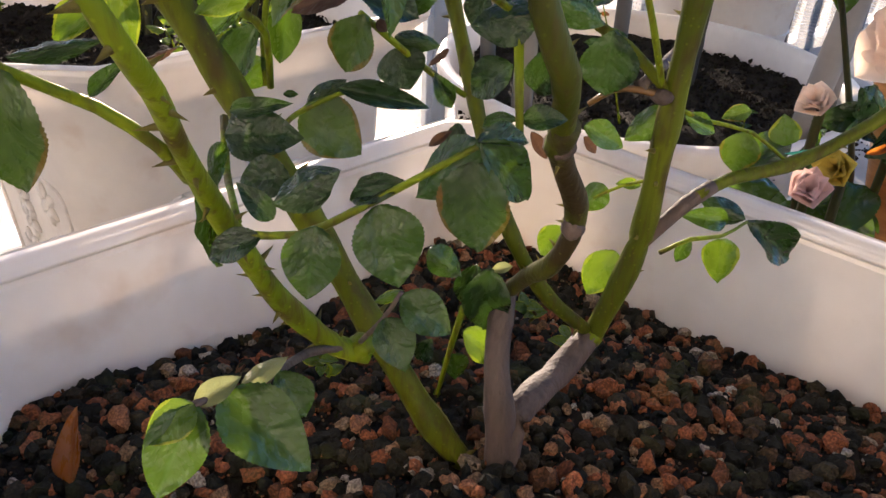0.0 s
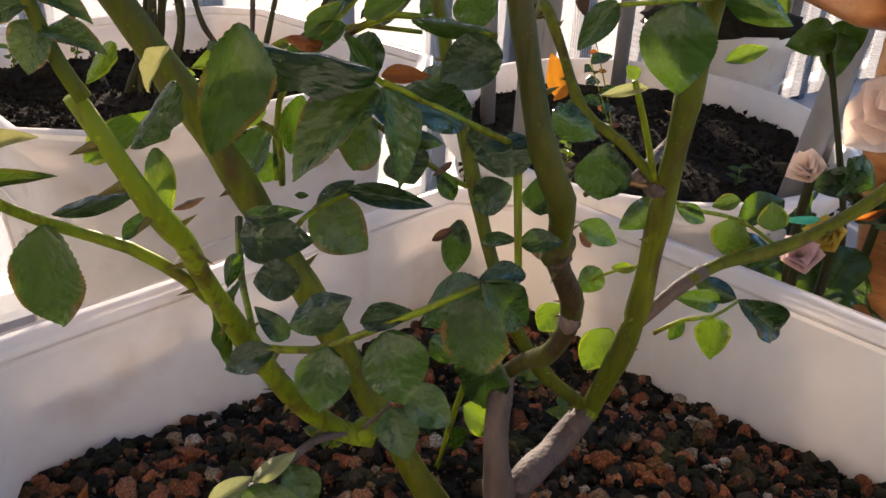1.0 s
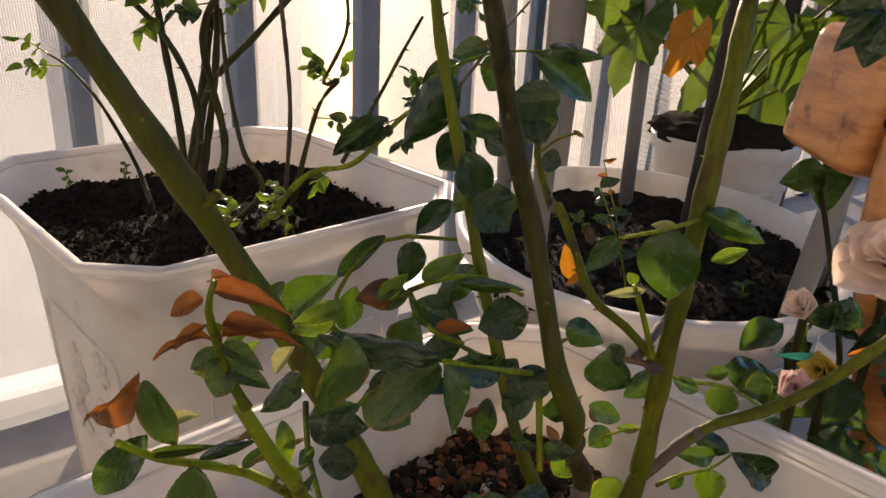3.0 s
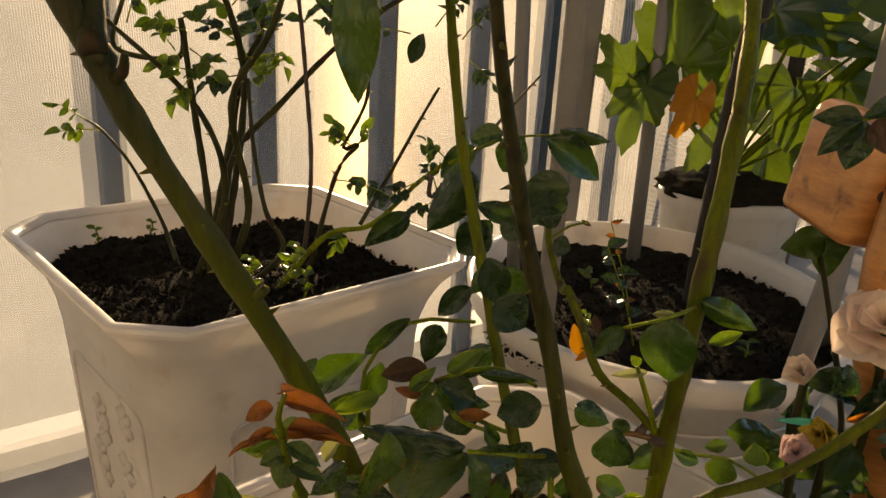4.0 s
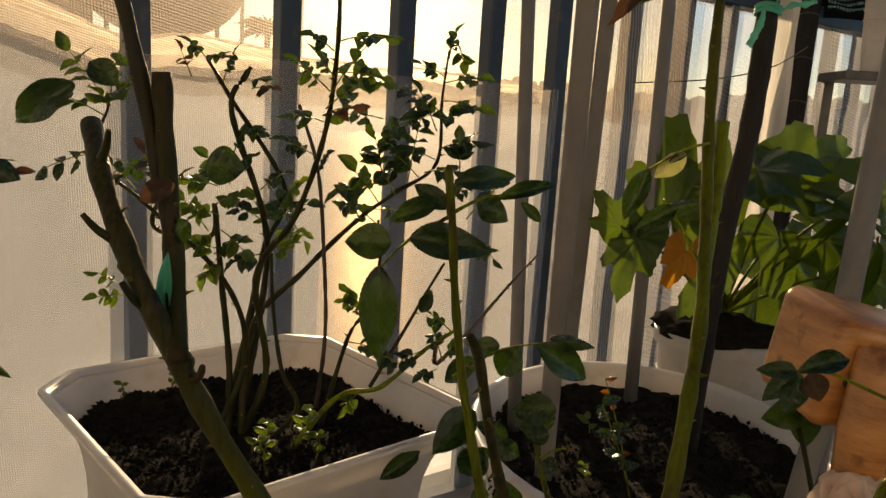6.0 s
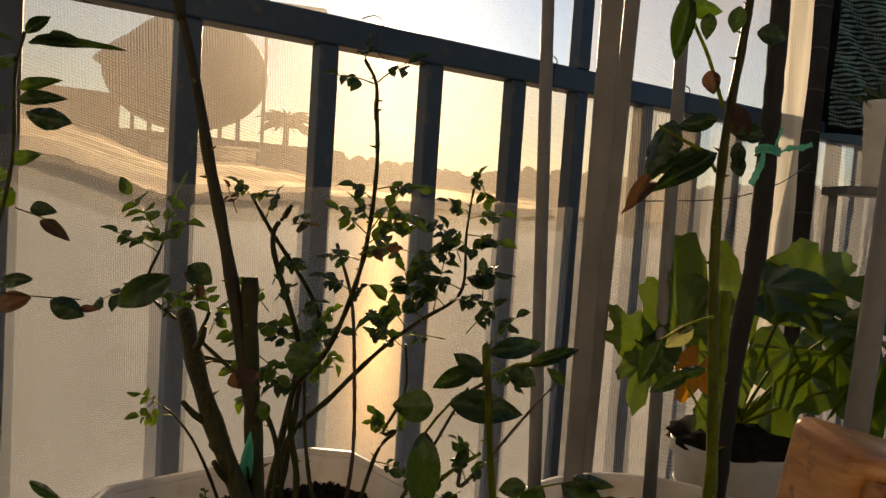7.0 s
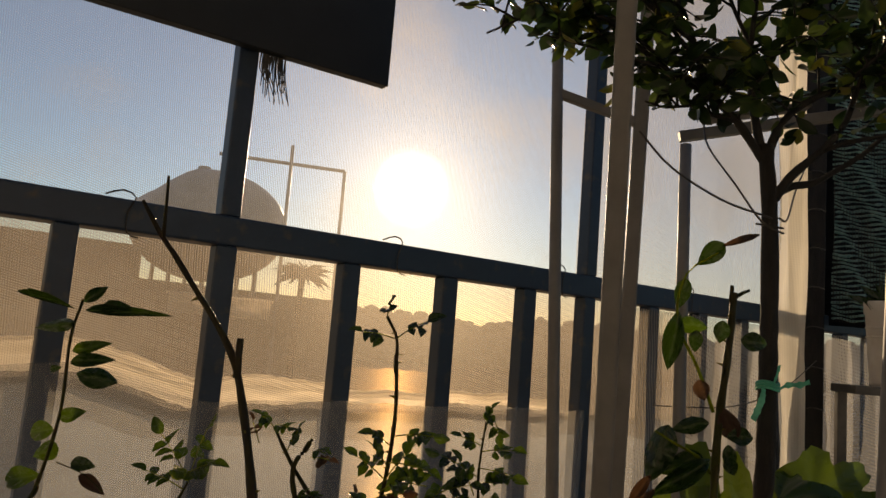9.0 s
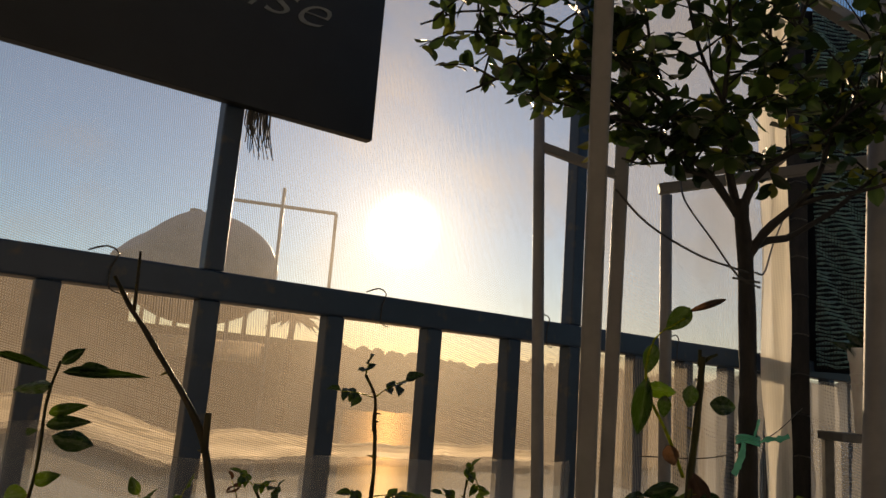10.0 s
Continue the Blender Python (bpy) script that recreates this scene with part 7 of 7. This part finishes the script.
def cable(label, points, r=0.0016):
    root = thing("tie_wire", label, "wire")
    bm = bmesh.new()
    tube(bm, points, r, r, 6, 0, 1, 0.015)
    part("strand", bm, WIRE, root)
    settle(root, points[0])


cable("dark wire running from the trellis pole to the trunk", ((0.150, 0.76, 1.265), (0.20, 0.79, 1.225), (0.28, 0.84, 1.195), (0.350, 0.866, 1.180), (0.368, 0.885, 1.176), (0.352, 0.899, 1.175), (0.338, 0.88, 1.172), (0.372, 0.866, 1.165)))
cable("dark wire hanging from the cross bar to the trunk", ((0.285, 1.00, 1.36), (0.282, 0.95, 1.305), (0.31, 0.89, 1.23), (0.342, 0.866, 1.172), (0.376, 0.88, 1.160)))
cable("dark wire running from the trunk to the far post", ((0.366, 0.87, 1.180), (0.42, 1.0, 1.205), (0.50, 1.2, 1.30), (0.60, 1.42, 1.42)))
cable("loose wire stretched along the fence", ((0.30, 1.45, 0.87), (0.45, 1.40, 0.885), (0.62, 1.6, 0.93), (0.78, 1.85, 1.0)), 0.0013)


# ---- broad-leaved plant behind the oval pot ----
P4 = (0.56, 1.50, 0.0)
round_pot("round_planter", "white plastic pot behind the trellis with heaped dark soil", P4, 0.15, 0.13, 0.36)
bm = bmesh.new()
bmesh.ops.create_icosphere(bm, subdivisions=4, radius=1)
for v in bm.verts:
    d = 1 + 0.14 * noise.noise(v.co * 2.2) + 0.10 * noise.noise(v.co * 7) + 0.06 * noise.noise(v.co * 19)
    v.co = Vector((v.co.x * 0.147 * d, v.co.y * 0.128 * d, v.co.z * 0.040 * d + 0.365))
ob = part("soil_heap", bm, SOIL)
ob.matrix_world = pose(*P4)
tagged(ob, "dark fibrous soil heaped over the back pot", "soil", kind="stuff")
broad = thing("broad_leaved_plant", "lobed broad-leaved green plant with an orange dying leaf", "plant")


def lobed(parent, base, tip, width, normal, material, seed=0):
    """A palmate leaf: five rounded lobes round the end of the stalk, drooping at their tips."""
    rnd = random.Random(seed)
    b, t, n = Vector(base), Vector(tip), Vector(normal)
    y = t - b
    long = y.length
    y.normalize()
    z = (n - n.dot(y) * y).normalized()
    x = y.cross(z)
    fingers = [(a + rnd.uniform(-6, 6), r * rnd.uniform(0.9, 1.1)) for a, r in ((0, 1.0), (52, 0.80), (-52, 0.80), (108, 0.52), (-108, 0.52))]
    bm = bmesh.new()
    mid = bm.verts.new((0, 0, 0))
    rings = []
    for k in range(1, 6):
        u, line = k / 5, []
        for i in range(60):
            a = -160 + 320 * i / 59
            reach = max(r * math.exp(-((a - f) / 35) ** 2) for f, r in fingers) * (1 + 0.05 * math.sin(a * 0.42 + seed) * u)
            near = min(abs(a - f) for f, r in fingers) / 27
            d = u * max(0.60, reach)
            line.append(bm.verts.new((math.sin(radians(a)) * d * width / long * 1.15, math.cos(radians(a)) * d, 0.09 * min(near, 1) * u - 0.30 * d * d + 0.022 * math.sin(a * 0.23 + seed) * u + 0.07 * noise.noise((math.sin(radians(a)) * d * 2.4, math.cos(radians(a)) * d * 2.4, seed * 3.1)))))
        rings.append(line)
    for i in range(59):
        bm.faces.new((mid, rings[0][i], rings[0][i + 1]))
    for a, c in zip(rings, rings[1:]):
        for k in range(59):
            bm.faces.new((a[k], c[k], c[k + 1], a[k + 1]))
    bmesh.ops.recalc_face_normals(bm, faces=bm.faces)
    me = bpy.data.meshes.new("broad_leaf")
    bm.to_mesh(me)
    bm.free()
    me.materials.append(material)
    me.shade_smooth()
    ob = place("broad_leaf", me, parent)
    ob.matrix_world = Matrix(((x.x, y.x, z.x, b.x), (x.y, y.y, z.y, b.y), (x.z, y.z, z.z, b.z), (0, 0, 0, 1))) @ Matrix.Scale(long, 4)
    return ob


def broad_leaf(base, joint, tip, width, normal, material, seed=0):
    bm = bmesh.new()
    tube(bm, (base, Vector(base).lerp(Vector(joint), 0.6) + Vector((0, 0, 0.02)), joint), 0.004, 0.0026, 7, 0.03, seed, 0.02)
    st = part("leaf_stalk", bm, CANE, broad)
    lobed(st, joint, tip, width, normal, material, seed)


H0 = (0.54, 1.48, 0.40)
for joint, tip, width, face, tone, kind in (
        ((0.37, 1.30, 0.62), (0.375, 1.29, 0.80), 0.12, (-0.1, -1, 0.1), LEAF_BROAD, 1), ((0.382, 1.217, 0.575), (0.362, 1.199, 0.515), 0.052, (0.1, -1, 0.2), LEAF_ORANGE, 2),
        ((0.31, 1.28, 0.58), (0.262, 1.23, 0.49), 0.075, (-0.5, -0.8, 0.4), LEAF_BROAD, 3), ((0.28, 1.30, 0.60), (0.23, 1.29, 0.67), 0.06, (0, -1, 0.2), LEAF_BROAD, 4)):
    broad_leaf(H0, joint, tip, width, face, tone, kind)
for joint, tip, width, face, tone, kind in (
        ((0.45, 1.30, 0.66), (0.43, 1.28, 0.79), 0.09, (0, -1, 0.1), LEAF_BROAD, 5), ((0.52, 1.32, 0.72), (0.63, 1.30, 0.76), 0.12, (0, -0.5, 0.9), LEAF_BROAD, 6),
        ((0.56, 1.30, 0.70), (0.70, 1.24, 0.69), 0.11, (0, -0.4, 0.9), LEAF_BROAD, 7), ((0.60, 1.38, 0.72), (0.73, 1.40, 0.80), 0.11, (0, -0.9, 0.4), LEAF_BROAD, 10),
        ((0.47, 1.32, 0.56), (0.41, 1.25, 0.47), 0.08, (0.2, -0.8, 0.5), LEAF_BROAD, 8), ((0.66, 1.32, 0.60), (0.76, 1.24, 0.56), 0.10, (0, -0.6, 0.7), LEAF_BROAD, 11)):
    broad_leaf(H0, joint, tip, width, face, tone, kind)
rnd = random.Random(76)
for k in range(3):
    j = Vector((rnd.uniform(0.52, 0.80), rnd.uniform(1.24, 1.45), rnd.uniform(0.54, 0.74)))
    d = Vector((rnd.uniform(-0.6, 1), rnd.uniform(-1, 0.1), rnd.uniform(-0.7, 0.3))).normalized()
    broad_leaf(H0, j, j + d * rnd.uniform(0.10, 0.15), rnd.uniform(0.09, 0.12), (rnd.uniform(-0.5, 0.5), -0.7, rnd.uniform(0.3, 0.9)), LEAF_BROAD, 40 + k)
rnd = random.Random(77)
for k in range(2):
    j = Vector((rnd.uniform(0.40, 0.84), rnd.uniform(1.26, 1.55), rnd.uniform(0.46, 0.76)))
    d = Vector((rnd.uniform(-1, 1), rnd.uniform(-1, 0.3), rnd.uniform(-0.7, 0.4))).normalized()
    broad_leaf(H0, j, j + d * rnd.uniform(0.09, 0.14), rnd.uniform(0.10, 0.14), (rnd.uniform(-0.6, 0.6), -0.6, rnd.uniform(0.3, 1.0)), LEAF_BROAD, 20 + k)
for k, (p, q) in enumerate((((0.70, 1.24, 0.64), (0.60, 1.16, 0.52)), ((0.72, 1.25, 0.62), (0.66, 1.16, 0.50)), ((0.68, 1.26, 0.66), (0.54, 1.18, 0.56)), ((0.74, 1.24, 0.65), (0.71, 1.14, 0.52)))):
    leaf(broad, p, q, 0.022, (0.2, -0.6, 0.8), LEAF_BROAD, 3, "strap_leaf")
settle(broad, (0.54, 1.48, 0.40))

# ---- wooden ornament and cloth flowers ----
orn = thing("wooden_ornament", "varnished orange wooden ornament, a rounded block on a turned stem", "ornament")
bm = bmesh.new()
HEAD = pose(0.428, 0.651, 0.569, 6, 14, 12)
box(bm, (0.165, 0.115, 0.098), HEAD, 0.017, 4)
for v in bm.verts:
    q = HEAD.inverted() @ v.co
    if q.z < 0:
        v.co += HEAD.to_3x3() @ Vector((0.012 if q.x < 0 else 0, 0, 0.02 * min(0, q.x / 0.08)))
part("head", bm, WOOD, orn)
bm = bmesh.new()
tube(bm, ((0.410, 0.575, 0.60), (0.406, 0.57, 0.575), (0.400, 0.565, 0.545), (0.396, 0.562, 0.51), (0.398, 0.56, 0.45), (0.414, 0.56, 0.38), (0.432, 0.565, 0.27), (0.436, 0.57, 0.12)), 0.028, 0.018, 16, 0.01, 3, 0.01)
part("stem", bm, WOOD, orn)
for q, s in (((-0.055, -0.0585, -0.012), 0.006), ((0.000, -0.0585, -0.030), 0.008), ((0.012, -0.0585, -0.022), 0.005)):
    bm = bmesh.new()
    bmesh.ops.create_icosphere(bm, subdivisions=2, radius=1, matrix=HEAD @ Matrix.Translation(q) @ Matrix.Diagonal((s * 1.3, 0.0015, s, 1)))
    part("knot", bm, KNOT, orn)
bm = bmesh.new()
box(bm, (0.10, 0.10, 0.12), Matrix.Translation((0.436, 0.57, 0.06)), 0.01)
part("foot", bm, WOOD, orn)
settle(orn, (0.436, 0.57, 0.0))


FULL = ((3, 0.10, 0.92, 0.02), (4, 0.28, 0.86, 0.06), (5, 0.52, 0.66, 0.12), (6, 0.80, 0.30, 0.18))
BUD = ((3, 0.04, 1.25, 0.0), (4, 0.20, 1.20, 0.02), (5, 0.42, 0.95, 0.04))


def cloth_rose(label, at, size, face, seed, main=None, rings=BUD):
    root = thing("cloth_rose", label, "flower", group="cloth roses")
    rnd = random.Random(seed)
    d = Vector(face).normalized()
    u = d.orthogonal().normalized()
    v = d.cross(u)
    p0 = Vector(at)
    for ring_k, (n, r, up, flare) in enumerate(rings):
        for k in range(n):
            a = 6.283 * (k + 0.5 * ring_k) / n + rnd.uniform(-0.2, 0.2)
            out = u * math.cos(a) + v * math.sin(a)
            b0 = p0 + out * size * r * 0.25
            t0 = p0 + out * size * (r + flare) * rnd.uniform(0.85, 1.15) + d * size * (up + 0.1) * rnd.uniform(0.9, 1.1)
            leaf(root, b0, t0, size * (0.95 + 0.65 * r), -out + d * 0.5, main or PETAL, 5, "petal")
    bm = bmesh.new()
    tube(bm, (p0 + d * size * 0.1, p0 - d * size * 0.3, (p0.x + 0.01, p0.y + 0.01, p0.z - 0.10), (0.39, 0.56, 0.06)), 0.004, 0.003, 7, 0.02, seed, 0.03)
    part("flower_stem", bm, CANE_DARK, root)
    settle(root, (0.39, 0.56, 0.06))
    return root


cloth_rose("large cream-pink cloth rose below the wooden ornament", (0.382, 0.530, 0.462), 0.036, (-0.35, -0.45, 0.65), 1, rings=FULL)
cloth_rose("pale pink cloth rosebud among dark leaves", (0.322, 0.525, 0.418), 0.019, (-0.5, -0.5, 0.6), 2)
cloth_rose("pink cloth rosebud beside the flowers", (0.305, 0.474, 0.372), 0.019, (-0.3, -0.6, 0.6), 3, PETAL_PINK)
cloth_rose("yellow and pink cloth rosebud", (0.330, 0.484, 0.388), 0.019, (-0.6, -0.5, 0.3), 4, PETAL_YELLOW)
bunch = thing("cloth_leaves", "dark green cloth leaves of the artificial flowers", "foliage")
rnd = random.Random(9)
for k in range(34):
    p = Vector((0.385 + rnd.uniform(-0.07, 0.09), 0.555 + rnd.uniform(-0.07, 0.07), 0.33 + rnd.uniform(-0.10, 0.07)))
    d = Vector((rnd.uniform(-1, 1), rnd.uniform(-1, 0.4), rnd.uniform(-0.5, 0.8))).normalized()
    leaf(bunch, p, p + d * 0.055, 0.032, (rnd.uniform(-0.5, 0.5), -0.7, 0.6), LEAF)
for p, q in (((0.392, 0.69, 0.495), (0.350, 0.68, 0.485)), ((0.392, 0.69, 0.495), (0.40, 0.68, 0.455)), ((0.39, 0.70, 0.48), (0.42, 0.69, 0.50))):
    leaf(bunch, p, q, 0.034, (0, -1, 0.4), LEAF, 0)
for k in range(11):
    p = Vector((0.372 + rnd.uniform(-0.02, 0.06), 0.515 + rnd.uniform(-0.03, 0.05), 0.405 + rnd.uniform(-0.035, 0.03)))
    d = Vector((rnd.uniform(-0.8, 1), rnd.uniform(-0.9, 0.2), rnd.uniform(-0.3, 0.9))).normalized()
    leaf(bunch, p, p + d * rnd.uniform(0.035, 0.05), 0.026, (rnd.uniform(-0.5, 0.5), -0.8, 0.5), LEAF_DARK)
for p, q, tone in (((0.315, 0.48, 0.402), (0.287, 0.472, 0.404), TIE), ((0.345, 0.488, 0.400), (0.368, 0.487, 0.410), LEAF_RED), ((0.318, 0.476, 0.392), (0.312, 0.472, 0.372), LEAF_RED)):
    leaf(bunch, p, q, 0.006, (0, -1, 0.4), tone, 1)
bm = bmesh.new()
tube(bm, ((0.385, 0.69, 0.487), (0.40, 0.66, 0.42), (0.40, 0.58, 0.30), (0.39, 0.56, 0.05)), 0.003, 0.003, 6, 0.02, 1, 0.03)
part("stem", bm, CANE_DARK, bunch)
settle(bunch, (0.39, 0.56, 0.05))

# ---- small growth in the pots ----
rnd = random.Random(31)


def seedling(label, at, height, n, size, material):
    root = thing("seedling", label, "seedling", group="seedlings")
    p = Vector(at)
    tip = p + Vector((rnd.uniform(-0.4, 0.4) * height, rnd.uniform(-0.3, 0.3) * height, height))
    bm = bmesh.new()
    tube(bm, (p, p.lerp(tip, 0.5) + Vector((0.004, 0, 0)), tip), 0.0012, 0.0007, 5, 0.05, 1, 0.01)
    st = part("stem", bm, CANE, root)
    for k in range(n):
        q = p.lerp(tip, 0.25 + 0.75 * (k + 1) / n)
        d = Vector((math.cos(k * 2.4), math.sin(k * 2.4), 0.45)).normalized()
        leaf(st, q, q + d * size * rnd.uniform(0.7, 1.1), size * 0.6, (0, -0.5, 0.8), material)
    settle(root, at)


for x, y, h, n, s, mm, what in ((0.262, 0.885, 0.15, 9, 0.030, LEAF_DARK, "young rose shoot with a red tip"), (0.260, 0.88, 0.175, 6, 0.016, LEAF_RED, "red-tipped young rose shoot"), (0.20, 0.92, 0.03, 5, 0.014, LEAF_SUNLIT, "tiny weed sprouting in the pot"),
                             (0.40, 0.86, 0.03, 6, 0.014, LEAF, "tiny weed sprouting in the pot"), (0.23, 1.1, 0.03, 6, 0.016, LEAF_SUNLIT, "tiny weed sprouting in the pot")):
    seedling(what, (x, y, 0.270), h, n, s, mm)
for x, y, h, n, s in ((-0.42, 0.77, 0.025, 5, 0.012), (-0.38, 0.82, 0.02, 5, 0.010), (-0.20, 0.66, 0.04, 8, 0.016), (-0.17, 0.68, 0.05, 8, 0.018), (-0.19, 0.63, 0.03, 6, 0.015), (-0.14, 0.66, 0.03, 6, 0.014)):
    seedling("small green weed in the planter", (x, y, 0.399), h, n, s, LEAF_SUNLIT)
for x, y in ((0.0, 0.265), (0.12, 0.29), (0.10, 0.32)):
    seedling("small moss-green weed between the granules", (x, y, 0.361), 0.012, 7, 0.010, LEAF_SUNLIT)
petal = thing("fallen_leaf", "dry brown fallen leaf standing in the granules", "leaf")
leaf(petal, (-0.0885, 0.192, 0.364), (-0.087, 0.200, 0.392), 0.0105, (0, -1, 0.3), LEAF_RED, 0)
settle(petal, (-0.0885, 0.192, 0.364))

# ---- far end of the terrace ----
post = thing("timber_post", "dark timber post wound with wire at the end of the fence", "post")
bm = bmesh.new()
box(bm, (0.070, 0.055, 2.3), Matrix.Translation((0.805, 1.98, 1.15)), 0.006)
part("shaft", bm, BARK, post)
for k in range(9):
    z = 0.75 + k * 0.11
    bm = bmesh.new()
    tube(bm, ((0.768, 1.945, z), (0.80, 1.940, z + 0.015), (0.835, 1.945, z + 0.01)), 0.002, 0.002, 5, 0, 1, 0.02)
    part("wire_winding", bm, WIRE, post)
settle(post, (0.80, 1.98, 0.0))

shelf = thing("shelf", "dark metal shelf fixed at the end of the fence", "shelf")
bm = bmesh.new()
box(bm, (0.50, 0.16, 0.022), Matrix.Translation((1.10, 1.86, 0.935)), 0.003)
part("board", bm, METAL, shelf, smooth=False)
for x in (0.87, 1.32):
    bm = bmesh.new()
    box(bm, (0.024, 0.024, 0.93), Matrix.Translation((x, 1.92, 0.463)), 0.002)
    part("leg", bm, METAL, shelf, smooth=False)
settle(shelf, (1.10, 1.86, 0.0))
round_pot("flower_pot", "small white plastic pot standing on the dark shelf", (0.955, 1.85, 0.946), 0.055, 0.055, 0.22)
tuft = thing("potted_plant", "dark leafy plant in the small shelf pot", "plant")
for k in range(26):
    p = Vector((0.955 + rnd.uniform(-0.03, 0.03), 1.85 + rnd.uniform(-0.03, 0.03), 1.13))
    leaf(tuft, p, p + Vector((rnd.uniform(-0.6, 0.6), rnd.uniform(-0.6, 0.6), rnd.uniform(0.2, 1))) * 0.10, 0.03, (0, -1, 0.3), LEAF_DARK)
settle(tuft, (0.955, 1.85, 1.13))

net = thing("shade_net", "green knitted shade net hanging beside the timber post", "net")
tape = surface("green_net_tape", (0.03, 0.16, 0.15), (0.30, 0.48, 0.46), 90, 0.4)
for k in range(90):
    z = 1.13 + k * 0.0125
    bm = bmesh.new()
    tube(bm, [(0.90 + j * 0.03, 2.06 + 0.25 * j * 0.03 + 0.010 * math.sin(j * 1.3 + k * 0.2), z + 0.004 * math.sin(j * 2.1 + k)) for j in range(16)], 0.0034, 0.0034, 4, 0.5, k, 0.015)
    part("net_tape", bm, tape, net)
for j in range(48):
    x = 0.90 + j * 0.0095
    bm = bmesh.new()
    tube(bm, [(x, 2.055 + 0.25 * (x - 0.90), 1.12 + k * 0.12) for k in range(11)], 0.0011, 0.0011, 4, 0.2, j, 0.06)
    part("net_thread", bm, WIRE, net)
settle(net, (0.90, 2.06, 1.12))

bm = bmesh.new()
grid = []
for i in range(13):
    line = []
    for j in range(41):
        u, z = i / 12, 0.04 + 2.3 * j / 40
        line.append(bm.verts.new((0.665 + 0.10 * u + 0.012 * noise.noise((u * 5, z * 3, 1)), 1.80 + 0.10 * u + 0.03 * math.sin(u * 6 + noise.noise((z * 2, 0, 0)) * 3), z)))
    grid.append(line)
for a, b in zip(grid, grid[1:]):
    for k in range(40):
        bm.faces.new((a[k], b[k], b[k + 1], a[k + 1]))
tagged(part("sheet_edge", bm, STRIP), "folded edge of the white plastic sheeting hanging by the post", "sheeting", kind="structure")

bm, grid = bmesh.new(), []
for i in range(61):
    u = i / 60
    fold = 0.035 * math.sin(u * 31) + 0.02 * noise.noise((u * 9, 0, 4))
    grid.append([bm.verts.new((0.805 + 1.35 * u + 0.01 * math.sin(z * 3), 2.13 + 0.30 * u + fold * (0.5 + 0.3 * noise.noise((u * 6, z * 2, 1))), z)) for z in (1.115, 1.3, 1.5, 1.7, 1.9, 2.1, 2.3)])
for a, b in zip(grid, grid[1:]):
    for k in range(6):
        bm.faces.new((a[k], b[k], b[k + 1], a[k + 1]))
bmesh.ops.solidify(bm, geom=list(bm.faces), thickness=0.004)
tagged(part("dark_curtain", bm, CURTAIN), "dark grey-blue cloth hanging in folds behind the shade net", "curtain", kind="structure")

# knots of wire holding the net to the rail
for s in (0.10, 0.585, 1.01, 1.46):
    kn = thing("rail_wire", "twist of dark wire holding the net to the rail", "wire", group="rail wires")
    kn.matrix_world = FENCE_M
    bm = bmesh.new()
    tube(bm, ((s - 0.025, -0.002, RAIL_TOP + 0.002), (s, -0.004, RAIL_TOP + 0.012), (s + 0.02, 0.0, RAIL_TOP + 0.004), (s + 0.01, -0.004, RAIL_TOP - 0.02), (s + 0.012, -0.003, RAIL_LOW - 0.002), (s + 0.03, 0.0, RAIL_LOW - 0.008)), 0.0015, 0.0012, 5, 0.1, 2, 0.01)
    part("twist", bm, WIRE, kn)
# frayed strings under the sign
fr = thing("frayed_string", "frayed dark strings hanging under the sign board", "string")
fr.matrix_world = FENCE_M
for k in range(26):
    x = 0.288 + k * 0.0017
    bm = bmesh.new()
    tube(bm, ((x, -0.012, 1.448), (x + rnd.uniform(-0.006, 0.006), -0.008, 1.405), (x + rnd.uniform(-0.004, 0.02), -0.006, 1.365 + rnd.uniform(-0.02, 0.03))), 0.0019, 0.0009, 4, 0.1, k, 0.01)
    part("string", bm, WIRE, fr)

# unseen canopy and wall behind the camera, added to block skylight and bounce fill
wl = surface("unseen_wall_plaster", (0.50, 0.48, 0.46), (0.62, 0.60, 0.58), 3, 0.8)
slab("unseen_canopy", (9, 2.9, 0.12), (0, -1.25, 2.56), wl, label="unseen plaster canopy added to hold back skylight", category="ceiling")
slab("unseen_wall", (9, 0.2, 3.2), (0, -2.6, 1.6), wl, label="unseen plaster wall added behind the terrace to bounce fill light", category="wall")
